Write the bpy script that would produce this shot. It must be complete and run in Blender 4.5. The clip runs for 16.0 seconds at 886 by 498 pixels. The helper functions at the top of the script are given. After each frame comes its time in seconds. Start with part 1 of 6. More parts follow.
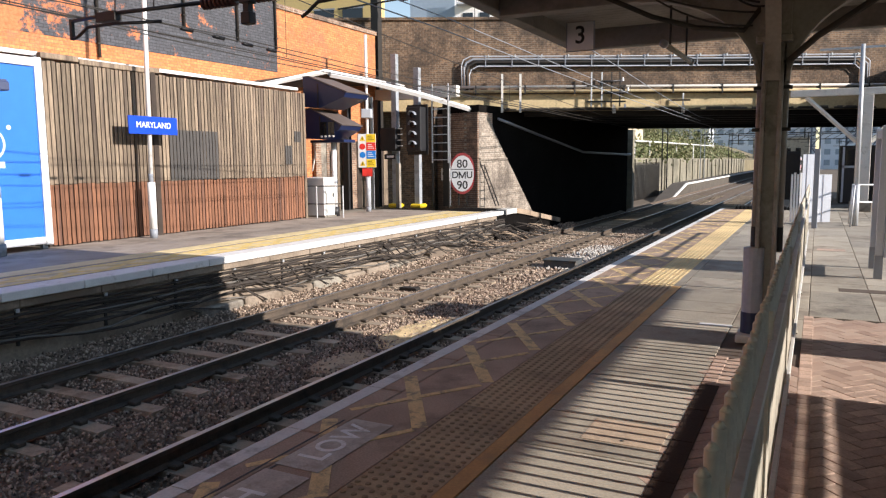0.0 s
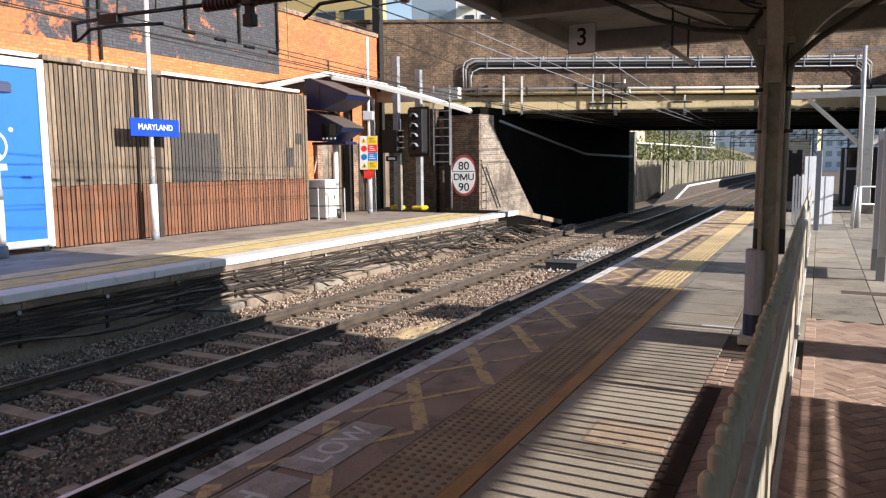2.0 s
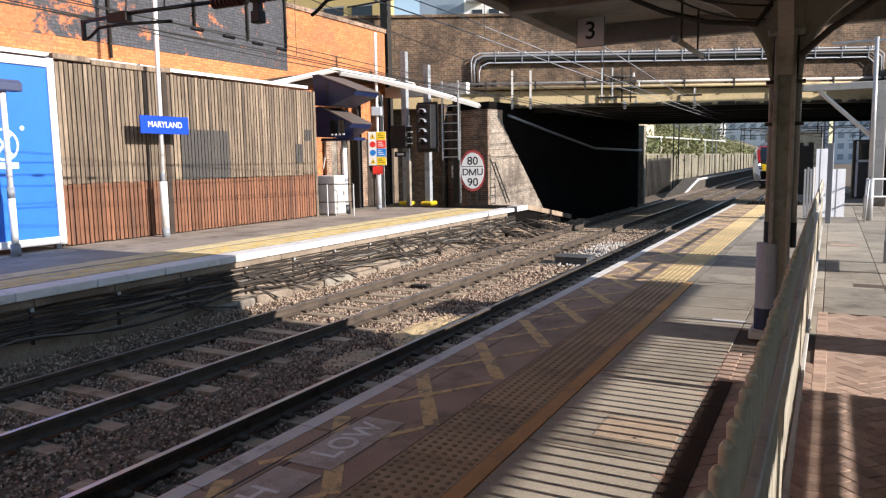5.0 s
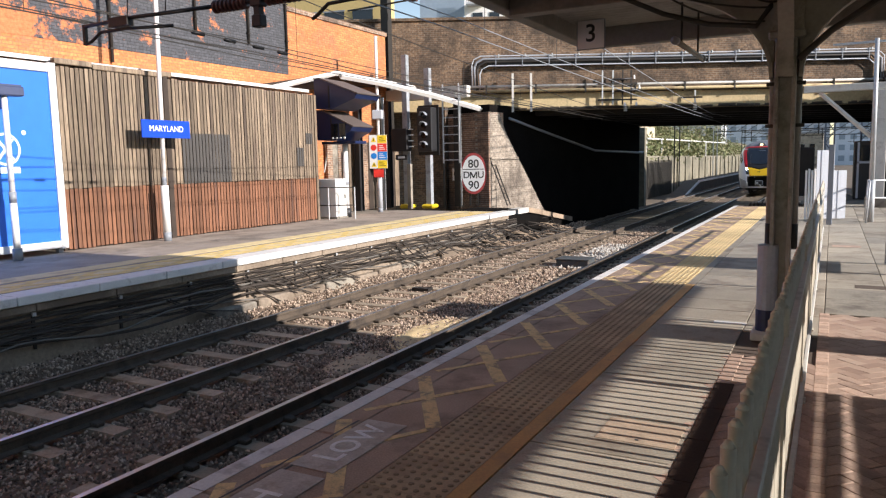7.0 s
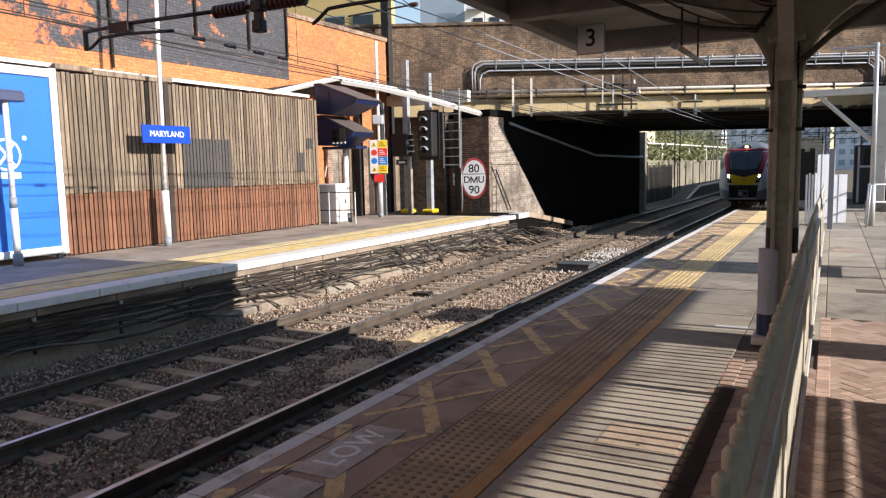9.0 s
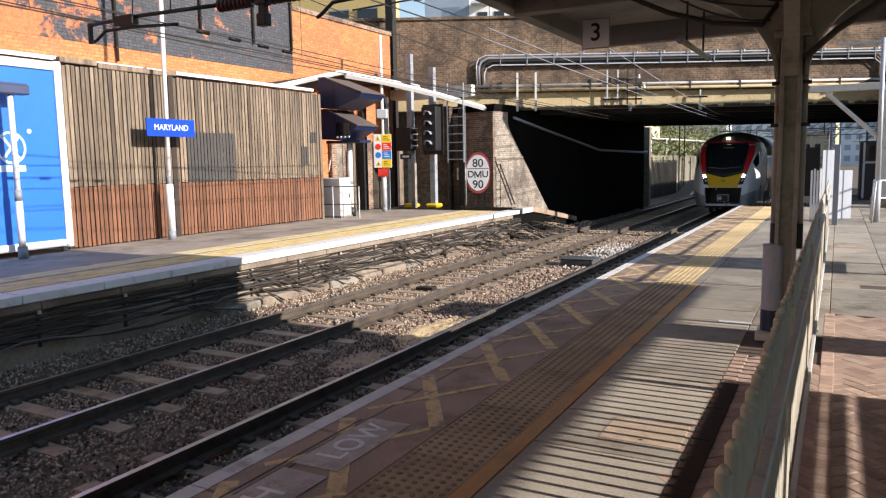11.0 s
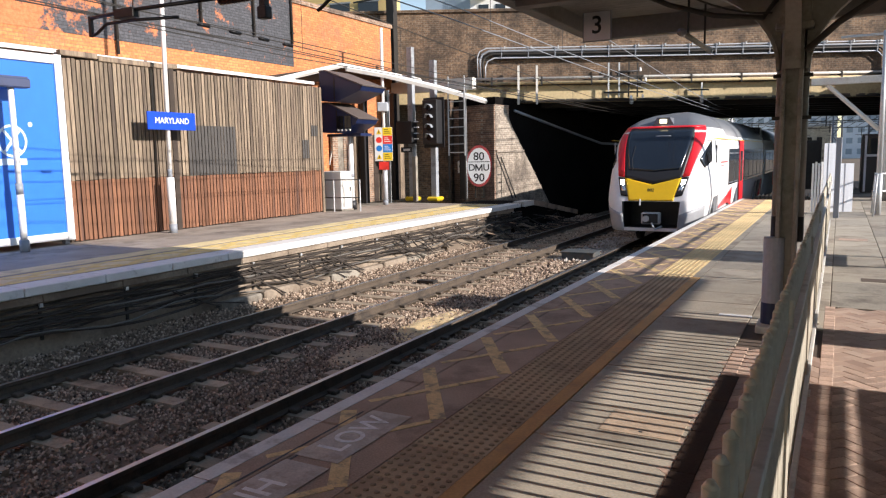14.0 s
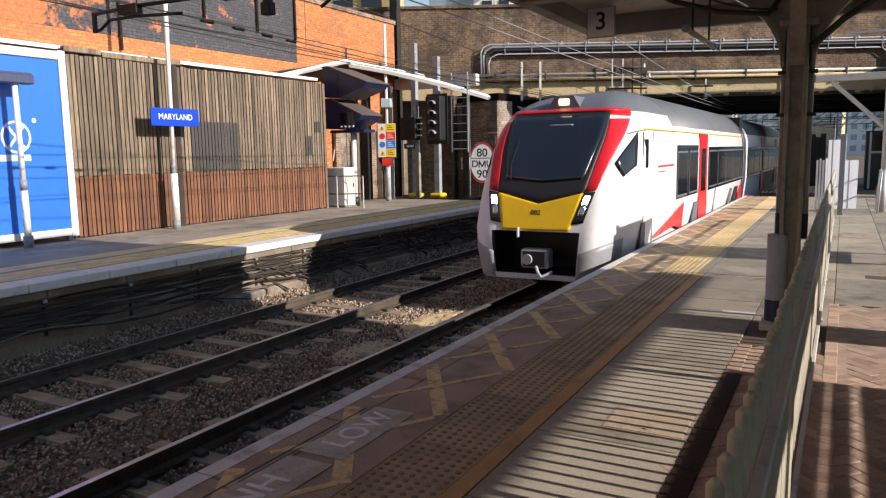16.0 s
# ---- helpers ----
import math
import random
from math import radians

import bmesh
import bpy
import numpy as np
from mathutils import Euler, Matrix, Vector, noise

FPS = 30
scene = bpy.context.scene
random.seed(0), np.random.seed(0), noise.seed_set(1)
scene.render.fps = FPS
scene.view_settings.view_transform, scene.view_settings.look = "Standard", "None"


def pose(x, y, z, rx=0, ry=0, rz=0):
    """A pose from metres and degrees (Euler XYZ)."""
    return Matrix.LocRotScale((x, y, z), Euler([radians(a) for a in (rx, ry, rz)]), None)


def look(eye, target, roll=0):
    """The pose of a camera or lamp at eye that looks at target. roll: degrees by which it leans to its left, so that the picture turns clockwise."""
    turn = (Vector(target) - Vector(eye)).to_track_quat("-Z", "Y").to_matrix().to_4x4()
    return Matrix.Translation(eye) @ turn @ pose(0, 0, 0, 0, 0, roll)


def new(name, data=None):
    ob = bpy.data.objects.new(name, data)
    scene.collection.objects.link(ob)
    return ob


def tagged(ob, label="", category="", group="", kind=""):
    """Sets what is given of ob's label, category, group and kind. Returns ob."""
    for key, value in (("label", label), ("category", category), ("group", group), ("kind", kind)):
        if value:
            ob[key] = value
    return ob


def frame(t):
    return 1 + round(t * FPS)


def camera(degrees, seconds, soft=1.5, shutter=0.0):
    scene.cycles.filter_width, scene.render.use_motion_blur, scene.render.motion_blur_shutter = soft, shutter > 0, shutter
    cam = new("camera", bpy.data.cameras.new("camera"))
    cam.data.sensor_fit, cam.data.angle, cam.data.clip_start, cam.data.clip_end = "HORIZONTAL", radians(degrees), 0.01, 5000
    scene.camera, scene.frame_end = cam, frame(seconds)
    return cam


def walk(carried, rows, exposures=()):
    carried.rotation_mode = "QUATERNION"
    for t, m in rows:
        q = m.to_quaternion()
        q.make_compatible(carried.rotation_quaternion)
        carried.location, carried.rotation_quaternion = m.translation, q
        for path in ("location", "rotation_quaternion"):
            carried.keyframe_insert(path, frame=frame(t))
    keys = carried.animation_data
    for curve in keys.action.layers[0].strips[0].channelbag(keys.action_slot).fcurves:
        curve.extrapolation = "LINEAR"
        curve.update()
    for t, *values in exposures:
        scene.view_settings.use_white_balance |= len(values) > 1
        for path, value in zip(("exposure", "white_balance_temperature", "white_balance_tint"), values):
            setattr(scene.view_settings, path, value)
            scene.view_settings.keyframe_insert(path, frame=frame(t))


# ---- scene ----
cam = camera(62.3, 16.0, soft=1.25)
PATH = [
    (0.0, pose(-0.000, 0.000, 1.612, 83.279, 0.486, 26.948)),
    (0.5, pose(-0.001, 0.000, 1.614, 83.362, 0.406, 26.886)),
    (1.0, pose(0.000, 0.003, 1.614, 83.441, 0.450, 26.871)),
    (1.5, pose(-0.002, 0.003, 1.614, 83.507, 0.524, 26.865)),
    (2.0, pose(-0.004, 0.003, 1.611, 83.439, 0.503, 27.062)),
    (2.5, pose(-0.002, 0.002, 1.611, 83.233, 0.588, 27.191)),
    (3.0, pose(-0.006, 0.012, 1.605, 83.099, 0.601, 27.215)),
    (3.5, pose(-0.004, 0.006, 1.608, 82.956, 0.574, 27.501)),
    (4.0, pose(-0.003, 0.004, 1.610, 82.958, 0.693, 27.627)),
    (6.5, pose(-0.004, 0.001, 1.612, 83.261, 1.127, 27.795)),
    (7.0, pose(-0.001, -0.003, 1.611, 83.310, 1.132, 27.814)),
    (7.5, pose(-0.004, 0.000, 1.610, 83.442, 1.081, 27.842)),
    (8.0, pose(0.001, -0.003, 1.611, 83.516, 1.294, 27.970)),
    (8.5, pose(-0.001, 0.003, 1.608, 83.685, 1.289, 27.886)),
    (9.0, pose(-0.002, 0.006, 1.608, 83.688, 1.213, 27.855)),
    (11.5, pose(-0.002, 0.002, 1.606, 83.173, 1.018, 28.174)),
    (12.0, pose(0.003, 0.006, 1.607, 83.085, 1.042, 28.065)),
    (12.5, pose(0.007, -0.003, 1.606, 82.952, 1.103, 28.117)),
    (13.0, pose(0.003, 0.008, 1.602, 82.975, 1.078, 27.972)),
    (13.5, pose(0.002, 0.001, 1.607, 82.857, 1.112, 27.998)),
    (14.0, pose(0.003, -0.005, 1.605, 82.753, 1.046, 28.234)),
    (14.5, pose(0.002, 0.001, 1.606, 82.602, 0.985, 28.368)),
    (15.0, pose(-0.001, -0.007, 1.608, 82.540, 0.990, 28.363)),
    (15.5, pose(0.004, -0.012, 1.609, 82.493, 1.109, 28.485)),
    (16.0, pose(-0.000, -0.006, 1.607, 82.473, 0.994, 28.475)),
]
walk(cam, PATH, [(0.0, 0.67, 6750, 13), (9.0, 0.67, 6750, 13), (14.7, 0.64, 6800, 13), (15.4, 0.52, 6950, 13), (16.0, 0.36, 7000, 13)])

# ---------------------------------------------------------------- sky and sun
SUN_ELEV = 23.0
world = bpy.data.worlds.new("sky")
scene.world = world
world.use_nodes = True
wn = world.node_tree.nodes
sky = wn.new("ShaderNodeTexSky")
sky.sky_type = "NISHITA"
sky.sun_disc = False
sky.sun_elevation = radians(SUN_ELEV)
sky.sun_rotation = radians(90)
sky.dust_density = 0.1
sky.ozone_density = 0.5
world.node_tree.links.new(sky.outputs[0], wn["Background"].inputs[0])
wn["Background"].inputs[1].default_value = 0.115
sun = new("sun", bpy.data.lights.new("sun", "SUN"))
sun.data.energy = 4.8
sun.data.angle = radians(0.5)
sun.data.color = (1.0, 0.955, 0.915)
sun.matrix_world = look((60, 0, 25.5), (0, 0, 0))


# ---------------------------------------------------------------- materials
def mat(name, col, rough=0.7, metal=0.0, var=0.25, scale=3.0, fine=40.0, bump=0.15, tint=None, spec=0.5, rand=0.0, dirt=None, dirt_at=0.62, stretch=None):
    """A procedural surface: colour varied at two scales, fine relief, optional stains."""
    m = bpy.data.materials.new(name)
    m.use_nodes = True
    nt = m.node_tree
    b = nt.nodes["Principled BSDF"]
    L = nt.links.new
    tc = nt.nodes.new("ShaderNodeTexCoord")
    n1 = nt.nodes.new("ShaderNodeTexNoise"); n1.inputs["Scale"].default_value = scale; n1.inputs["Detail"].default_value = 6
    n2 = nt.nodes.new("ShaderNodeTexNoise"); n2.inputs["Scale"].default_value = fine; n2.inputs["Detail"].default_value = 4
    vec = tc.outputs["Object"]
    if stretch:
        mp = nt.nodes.new("ShaderNodeMapping"); mp.inputs["Scale"].default_value = stretch
        L(vec, mp.inputs["Vector"]); vec = mp.outputs[0]
    if rand:
        # pieces that share a mesh get grain of their own
        ob_i = nt.nodes.new("ShaderNodeObjectInfo")
        off = nt.nodes.new("ShaderNodeVectorMath"); off.operation = "SCALE"
        off.inputs[0].default_value = (31.0, 17.0, 11.0); L(ob_i.outputs["Random"], off.inputs["Scale"])
        sh = nt.nodes.new("ShaderNodeVectorMath"); sh.operation = "ADD"
        L(vec, sh.inputs[0]); L(off.outputs[0], sh.inputs[1]); vec = sh.outputs[0]
    L(vec, n1.inputs["Vector"]); L(vec, n2.inputs["Vector"])
    add = nt.nodes.new("ShaderNodeMath"); add.operation = "ADD"
    L(n1.outputs["Fac"], add.inputs[0]); L(n2.outputs["Fac"], add.inputs[1])
    ramp = nt.nodes.new("ShaderNodeMapRange")
    ramp.inputs["From Min"].default_value = 0.6; ramp.inputs["From Max"].default_value = 1.4
    L(add.outputs[0], ramp.inputs["Value"])
    mix = nt.nodes.new("ShaderNodeMix"); mix.data_type = "RGBA"
    lo = [c * (1 - var) for c in col]
    hi = [min(1, c * (1 + var)) for c in (tint or col)]
    mix.inputs["A"].default_value = (*lo, 1); mix.inputs["B"].default_value = (*hi, 1)
    L(ramp.outputs[0], mix.inputs["Factor"])
    out = mix.outputs["Result"]
    if dirt:
        n3 = nt.nodes.new("ShaderNodeTexNoise"); n3.inputs["Scale"].default_value = scale * 0.6; n3.inputs["Detail"].default_value = 8; n3.inputs["Roughness"].default_value = 0.7
        L(vec, n3.inputs["Vector"])
        dr = nt.nodes.new("ShaderNodeMapRange"); dr.inputs["From Min"].default_value = dirt_at - 0.06; dr.inputs["From Max"].default_value = dirt_at + 0.06
        L(n3.outputs["Fac"], dr.inputs["Value"])
        mx = nt.nodes.new("ShaderNodeMix"); mx.data_type = "RGBA"; mx.inputs["B"].default_value = (*dirt, 1)
        L(dr.outputs[0], mx.inputs["Factor"]); L(out, mx.inputs["A"]); out = mx.outputs["Result"]
    if rand:
        oi = nt.nodes.new("ShaderNodeObjectInfo")
        rr = nt.nodes.new("ShaderNodeMapRange"); rr.inputs["To Min"].default_value = 1 - rand; rr.inputs["To Max"].default_value = 1 + rand
        L(oi.outputs["Random"], rr.inputs["Value"])
        hv = nt.nodes.new("ShaderNodeHueSaturation")
        L(rr.outputs[0], hv.inputs["Value"]); L(out, hv.inputs["Color"]); out = hv.outputs["Color"]
    L(out, b.inputs["Base Color"])
    b.inputs["Roughness"].default_value = rough
    b.inputs["Metallic"].default_value = metal
    b.inputs["Specular IOR Level"].default_value = spec
    if bump:
        bp = nt.nodes.new("ShaderNodeBump"); bp.inputs["Strength"].default_value = bump; bp.inputs["Distance"].default_value = 0.01
        L(add.outputs[0], bp.inputs["Height"]); L(bp.outputs[0], b.inputs["Normal"])
    return m


def island_mat(name, colours, rough=0.9, fine=30.0):
    """Loose pieces in one mesh, each with a shade of its own."""
    m = bpy.data.materials.new(name)
    m.use_nodes = True
    nt = m.node_tree
    b = nt.nodes["Principled BSDF"]
    g = nt.nodes.new("ShaderNodeNewGeometry")
    cr = nt.nodes.new("ShaderNodeValToRGB")
    while len(cr.color_ramp.elements) < len(colours):
        cr.color_ramp.elements.new(0.5)
    for i, c in enumerate(colours):
        cr.color_ramp.elements[i].position = i / (len(colours) - 1)
        cr.color_ramp.elements[i].color = (*c, 1)
    nt.links.new(g.outputs["Random Per Island"], cr.inputs["Fac"])
    n = nt.nodes.new("ShaderNodeTexNoise"); n.inputs["Scale"].default_value = fine
    tc = nt.nodes.new("ShaderNodeTexCoord"); nt.links.new(tc.outputs["Object"], n.inputs["Vector"])
    mx = nt.nodes.new("ShaderNodeMix"); mx.data_type = "RGBA"; mx.blend_type = "MULTIPLY"; mx.inputs["Factor"].default_value = 0.6
    nt.links.new(cr.outputs["Color"], mx.inputs["A"]); nt.links.new(n.outputs["Color"], mx.inputs["B"])
    nt.links.new(cr.outputs["Color"], b.inputs["Base Color"])
    bp = nt.nodes.new("ShaderNodeBump"); bp.inputs["Strength"].default_value = 0.3; bp.inputs["Distance"].default_value = 0.01
    nt.links.new(n.outputs["Fac"], bp.inputs["Height"]); nt.links.new(bp.outputs[0], b.inputs["Normal"])
    b.inputs["Roughness"].default_value = rough
    return m


def brick_mat(name, c1, c2, mortar, bw=0.225, bh=0.075, axes="xz", stain=None, stain_at=0.56, paint=None, paint_at=0.5, worn=None, soot=0.5):
    """Coursed brickwork at true size, with soot stains, for walls that stay far off."""
    m = bpy.data.materials.new(name)
    m.use_nodes = True
    nt = m.node_tree
    b = nt.nodes["Principled BSDF"]
    L = nt.links.new
    tc = nt.nodes.new("ShaderNodeTexCoord")
    sp = nt.nodes.new("ShaderNodeSeparateXYZ"); cb = nt.nodes.new("ShaderNodeCombineXYZ")
    L(tc.outputs["Object"], sp.inputs[0])
    idx = {"x": 0, "y": 1, "z": 2}
    L(sp.outputs[idx[axes[0]]], cb.inputs[0]); L(sp.outputs[idx[axes[1]]], cb.inputs[1])
    br = nt.nodes.new("ShaderNodeTexBrick")
    br.inputs["Scale"].default_value = 1.0
    br.inputs["Brick Width"].default_value = bw; br.inputs["Row Height"].default_value = bh
    br.inputs["Mortar Size"].default_value = 0.009; br.inputs["Mortar Smooth"].default_value = 0.2
    br.inputs["Color1"].default_value = (*c1, 1); br.inputs["Color2"].default_value = (*c2, 1); br.inputs["Mortar"].default_value = (*mortar, 1)
    L(cb.outputs[0], br.inputs["Vector"])
    out = br.outputs["Color"]
    n1 = nt.nodes.new("ShaderNodeTexNoise"); n1.inputs["Scale"].default_value = 0.8; n1.inputs["Detail"].default_value = 9; n1.inputs["Roughness"].default_value = 0.7
    L(tc.outputs["Object"], n1.inputs["Vector"])
    if stain:
        mr = nt.nodes.new("ShaderNodeMapRange"); mr.inputs["From Min"].default_value = stain_at - 0.1; mr.inputs["From Max"].default_value = stain_at + 0.1; mr.inputs["To Max"].default_value = 0.85
        L(n1.outputs["Fac"], mr.inputs["Value"])
        mx = nt.nodes.new("ShaderNodeMix"); mx.data_type = "RGBA"; mx.inputs["B"].default_value = (*stain, 1)
        L(mr.outputs[0], mx.inputs["Factor"]); L(out, mx.inputs["A"]); out = mx.outputs["Result"]
    if paint:
        n2 = nt.nodes.new("ShaderNodeTexNoise"); n2.inputs["Scale"].default_value = 1.6; n2.inputs["Detail"].default_value = 10; n2.inputs["Roughness"].default_value = 0.75
        L(tc.outputs["Object"], n2.inputs["Vector"])
        mr2 = nt.nodes.new("ShaderNodeMapRange"); mr2.inputs["From Min"].default_value = paint_at - 0.03; mr2.inputs["From Max"].default_value = paint_at + 0.03
        val = n2.outputs["Fac"]
        if worn:
            # the coat has come off more towards one end of the wall
            wr = nt.nodes.new("ShaderNodeMapRange"); wr.inputs["From Min"].default_value = worn[0]; wr.inputs["From Max"].default_value = worn[1]; wr.inputs["To Max"].default_value = worn[2]
            L(sp.outputs[1], wr.inputs["Value"])
            ad = nt.nodes.new("ShaderNodeMath"); L(val, ad.inputs[0]); L(wr.outputs[0], ad.inputs[1]); val = ad.outputs[0]
        L(val, mr2.inputs["Value"])
        mx2 = nt.nodes.new("ShaderNodeMix"); mx2.data_type = "RGBA"; mx2.inputs["B"].default_value = (*paint, 1)
        L(mr2.outputs[0], mx2.inputs["Factor"]); L(out, mx2.inputs["A"]); out = mx2.outputs["Result"]
    n3 = nt.nodes.new("ShaderNodeTexNoise"); n3.inputs["Scale"].default_value = 14; n3.inputs["Detail"].default_value = 5
    L(tc.outputs["Object"], n3.inputs["Vector"])
    mx3 = nt.nodes.new("ShaderNodeMix"); mx3.data_type = "RGBA"; mx3.blend_type = "OVERLAY"; mx3.inputs["Factor"].default_value = soot
    L(out, mx3.inputs["A"]); L(n3.outputs["Fac"], mx3.inputs["B"]); out = mx3.outputs["Result"]
    L(out, b.inputs["Base Color"])
    b.inputs["Roughness"].default_value = 0.9
    bp = nt.nodes.new("ShaderNodeBump"); bp.inputs["Strength"].default_value = 0.6; bp.inputs["Distance"].default_value = 0.008; bp.invert = True
    L(br.outputs["Fac"], bp.inputs["Height"]); L(bp.outputs[0], b.inputs["Normal"])
    return m


def glow(name, col, strength):
    m = bpy.data.materials.new(name)
    m.use_nodes = True
    b = m.node_tree.nodes["Principled BSDF"]
    b.inputs["Base Color"].default_value = (*col, 1)
    b.inputs["Emission Color"].default_value = (*col, 1)
    b.inputs["Emission Strength"].default_value = strength
    return m


ASPHALT = mat("platform_asphalt", (0.385, 0.27, 0.19), 0.8, var=0.34, scale=1.5, fine=90, bump=0.3, tint=(0.45, 0.32, 0.23), dirt=(0.23, 0.165, 0.12), dirt_at=0.57)
FAR_ASPHALT = mat("far_platform_asphalt", (0.34, 0.285, 0.235), 0.85, var=0.34, scale=1.5, fine=90, bump=0.3, dirt=(0.2, 0.165, 0.135), dirt_at=0.55)
SLAB = mat("paving_slab", (0.38, 0.335, 0.265), 0.85, var=0.25, scale=2.0, fine=70, bump=0.25, rand=0.14, dirt=(0.24, 0.2, 0.155), dirt_at=0.58)
COPING = mat("coping_white", (0.74, 0.72, 0.68), 0.75, var=0.15, scale=4, fine=60, dirt=(0.42, 0.39, 0.35), dirt_at=0.62)
TACTILE = mat("tactile_buff", (0.49, 0.355, 0.21), 0.8, var=0.22, scale=2.5, fine=60, rand=0.09, dirt=(0.35, 0.25, 0.155), dirt_at=0.57)
YELLOW = mat("yellow_line", (0.76, 0.55, 0.26), 0.75, var=0.25, scale=14, fine=90, dirt=(0.33, 0.25, 0.16), dirt_at=0.56)
ORANGE_LINE = mat("amber_line", (0.6, 0.33, 0.11), 0.7, var=0.2, scale=3, fine=50, dirt=(0.42, 0.25, 0.11), dirt_at=0.6)
PALE_PAINT = mat("faded_white_paint", (0.54, 0.48, 0.41), 0.8, var=0.28, scale=9, fine=80, dirt=(0.42, 0.35, 0.28), dirt_at=0.56)
RED_BRICK = mat("red_paver", (0.48, 0.34, 0.262), 0.85, var=0.28, scale=5, fine=70, rand=0.2, dirt=(0.34, 0.235, 0.18), dirt_at=0.58)
DARK_EDGE = mat("dark_brown_edge", (0.055, 0.034, 0.024), 0.9, var=0.3, scale=4, fine=60, bump=0.3, spec=0.2)
JOINT = mat("joint_sand", (0.11, 0.08, 0.06), 0.95, var=0.2, scale=6, fine=80)
CONCRETE = mat("aged_concrete", (0.3, 0.27, 0.22), 0.9, var=0.3, scale=1.2, fine=40, bump=0.3, dirt=(0.13, 0.11, 0.09), dirt_at=0.57)
DARK_WALL = mat("dark_wall_and_shade", (0.09, 0.075, 0.06), 0.95, var=0.4, scale=1.5, fine=25, bump=0.4)
BALLAST_BASE = mat("ballast_bed", (0.15, 0.108, 0.075), 0.95, var=0.4, scale=2, fine=45, bump=1.0)
STONES = island_mat("ballast_stones", [(0.05, 0.036, 0.028), (0.28, 0.2, 0.145), (0.56, 0.43, 0.325), (0.14, 0.1, 0.073), (0.42, 0.315, 0.235), (0.66, 0.53, 0.41)])
RUST = mat("rusty_rail_side", (0.09, 0.068, 0.049), 0.8, var=0.35, scale=4, fine=60, dirt=(0.045, 0.035, 0.028), dirt_at=0.57)
STEEL = mat("worn_rail_top", (0.55, 0.55, 0.56), 0.4, 1.0, var=0.1, scale=3, fine=50, bump=0.03)
SLEEPER = mat("concrete_sleeper", (0.36, 0.285, 0.2), 0.9, var=0.3, scale=3, fine=50, rand=0.2, dirt=(0.19, 0.135, 0.085), dirt_at=0.57)
SAND = mat("spilled_sand", (0.66, 0.5, 0.27), 0.95, var=0.3, scale=8, fine=90, bump=0.8, dirt=(0.44, 0.33, 0.19), dirt_at=0.56)
WOOD_GREY = mat("weathered_timber", (0.215, 0.163, 0.114), 0.85, var=0.65, scale=7, fine=70, rand=0.3, bump=0.35, stretch=(1, 1, 0.07), dirt=(0.11, 0.08, 0.06), dirt_at=0.55)
WOOD_RED = mat("stained_timber", (0.2, 0.088, 0.047), 0.8, var=0.55, scale=7, fine=70, rand=0.28, bump=0.35, stretch=(1, 1, 0.07), dirt=(0.12, 0.06, 0.042), dirt_at=0.58)
WOOD_DARK = mat("dark_timber_post", (0.045, 0.032, 0.024), 0.85, var=0.3, scale=4, fine=40)
PATCH = mat("grey_overpaint", (0.065, 0.06, 0.056), 0.8, var=0.2, scale=5, fine=40, rand=0.1)
WHITE = mat("white_paint", (0.8, 0.79, 0.77), 0.5, var=0.06, scale=2, fine=30, bump=0.04, dirt=(0.6, 0.58, 0.54), dirt_at=0.7)
OFFWHITE = mat("grubby_white_paint", (0.62, 0.6, 0.55), 0.6, var=0.15, scale=3, fine=30, bump=0.08, dirt=(0.34, 0.31, 0.27), dirt_at=0.62)
CREAM = mat("cream_railing_paint", (0.5, 0.46, 0.37), 0.55, var=0.18, scale=3, fine=40, bump=0.1, dirt=(0.27, 0.23, 0.17), dirt_at=0.6)
CANOPY = mat("canopy_paint", (0.24, 0.22, 0.19), 0.6, var=0.2, scale=1.5, fine=20, bump=0.08, dirt=(0.16, 0.145, 0.125), dirt_at=0.56)
COLUMN = mat("stone_grey_gloss_paint", (0.27, 0.25, 0.225), 0.45, var=0.18, scale=3, fine=30, bump=0.06, dirt=(0.14, 0.12, 0.1), dirt_at=0.57)
GREY_PAINT = mat("grey_paint", (0.26, 0.28, 0.31), 0.5, var=0.1, scale=3, fine=30, bump=0.05)
PALE_GREY = mat("pale_grey_paint", (0.5, 0.53, 0.57), 0.5, var=0.08, scale=2, fine=25, bump=0.04)
GALV = mat("galvanised_steel", (0.55, 0.57, 0.58), 0.5, 0.35, var=0.18, scale=6, fine=35, bump=0.05)
BLACK = mat("black_paint", (0.018, 0.018, 0.02), 0.5, var=0.3, scale=4, fine=40, bump=0.06)
DARK_STEEL = mat("dark_steel", (0.035, 0.031, 0.027), 0.6, 0.3, var=0.3, scale=4, fine=40, bump=0.1)
CABLE = mat("black_cable", (0.03, 0.026, 0.022), 0.7, var=0.3, scale=3, fine=30, bump=0.05)
CERAMIC = mat("brown_ceramic", (0.1, 0.035, 0.025), 0.3, var=0.2, scale=6, fine=30, bump=0.03)
NAVY = mat("navy_enamel", (0.012, 0.022, 0.075), 0.4, var=0.2, scale=3, fine=25, bump=0.03)
SIGN_BLUE = mat("sign_blue", (0.005, 0.06, 0.52), 0.35, var=0.06, scale=3, fine=20, bump=0.0)
AD_BLUE = mat("poster_blue", (0.025, 0.17, 0.68), 0.35, var=0.08, scale=0.8, fine=4, bump=0.0)
AD_PALE = mat("poster_pale", (0.62, 0.76, 0.9), 0.4, var=0.04, bump=0.0)
SIGN_WHITE = mat("sign_white", (0.8, 0.8, 0.8), 0.4, var=0.04, scale=4, fine=20, bump=0.0)
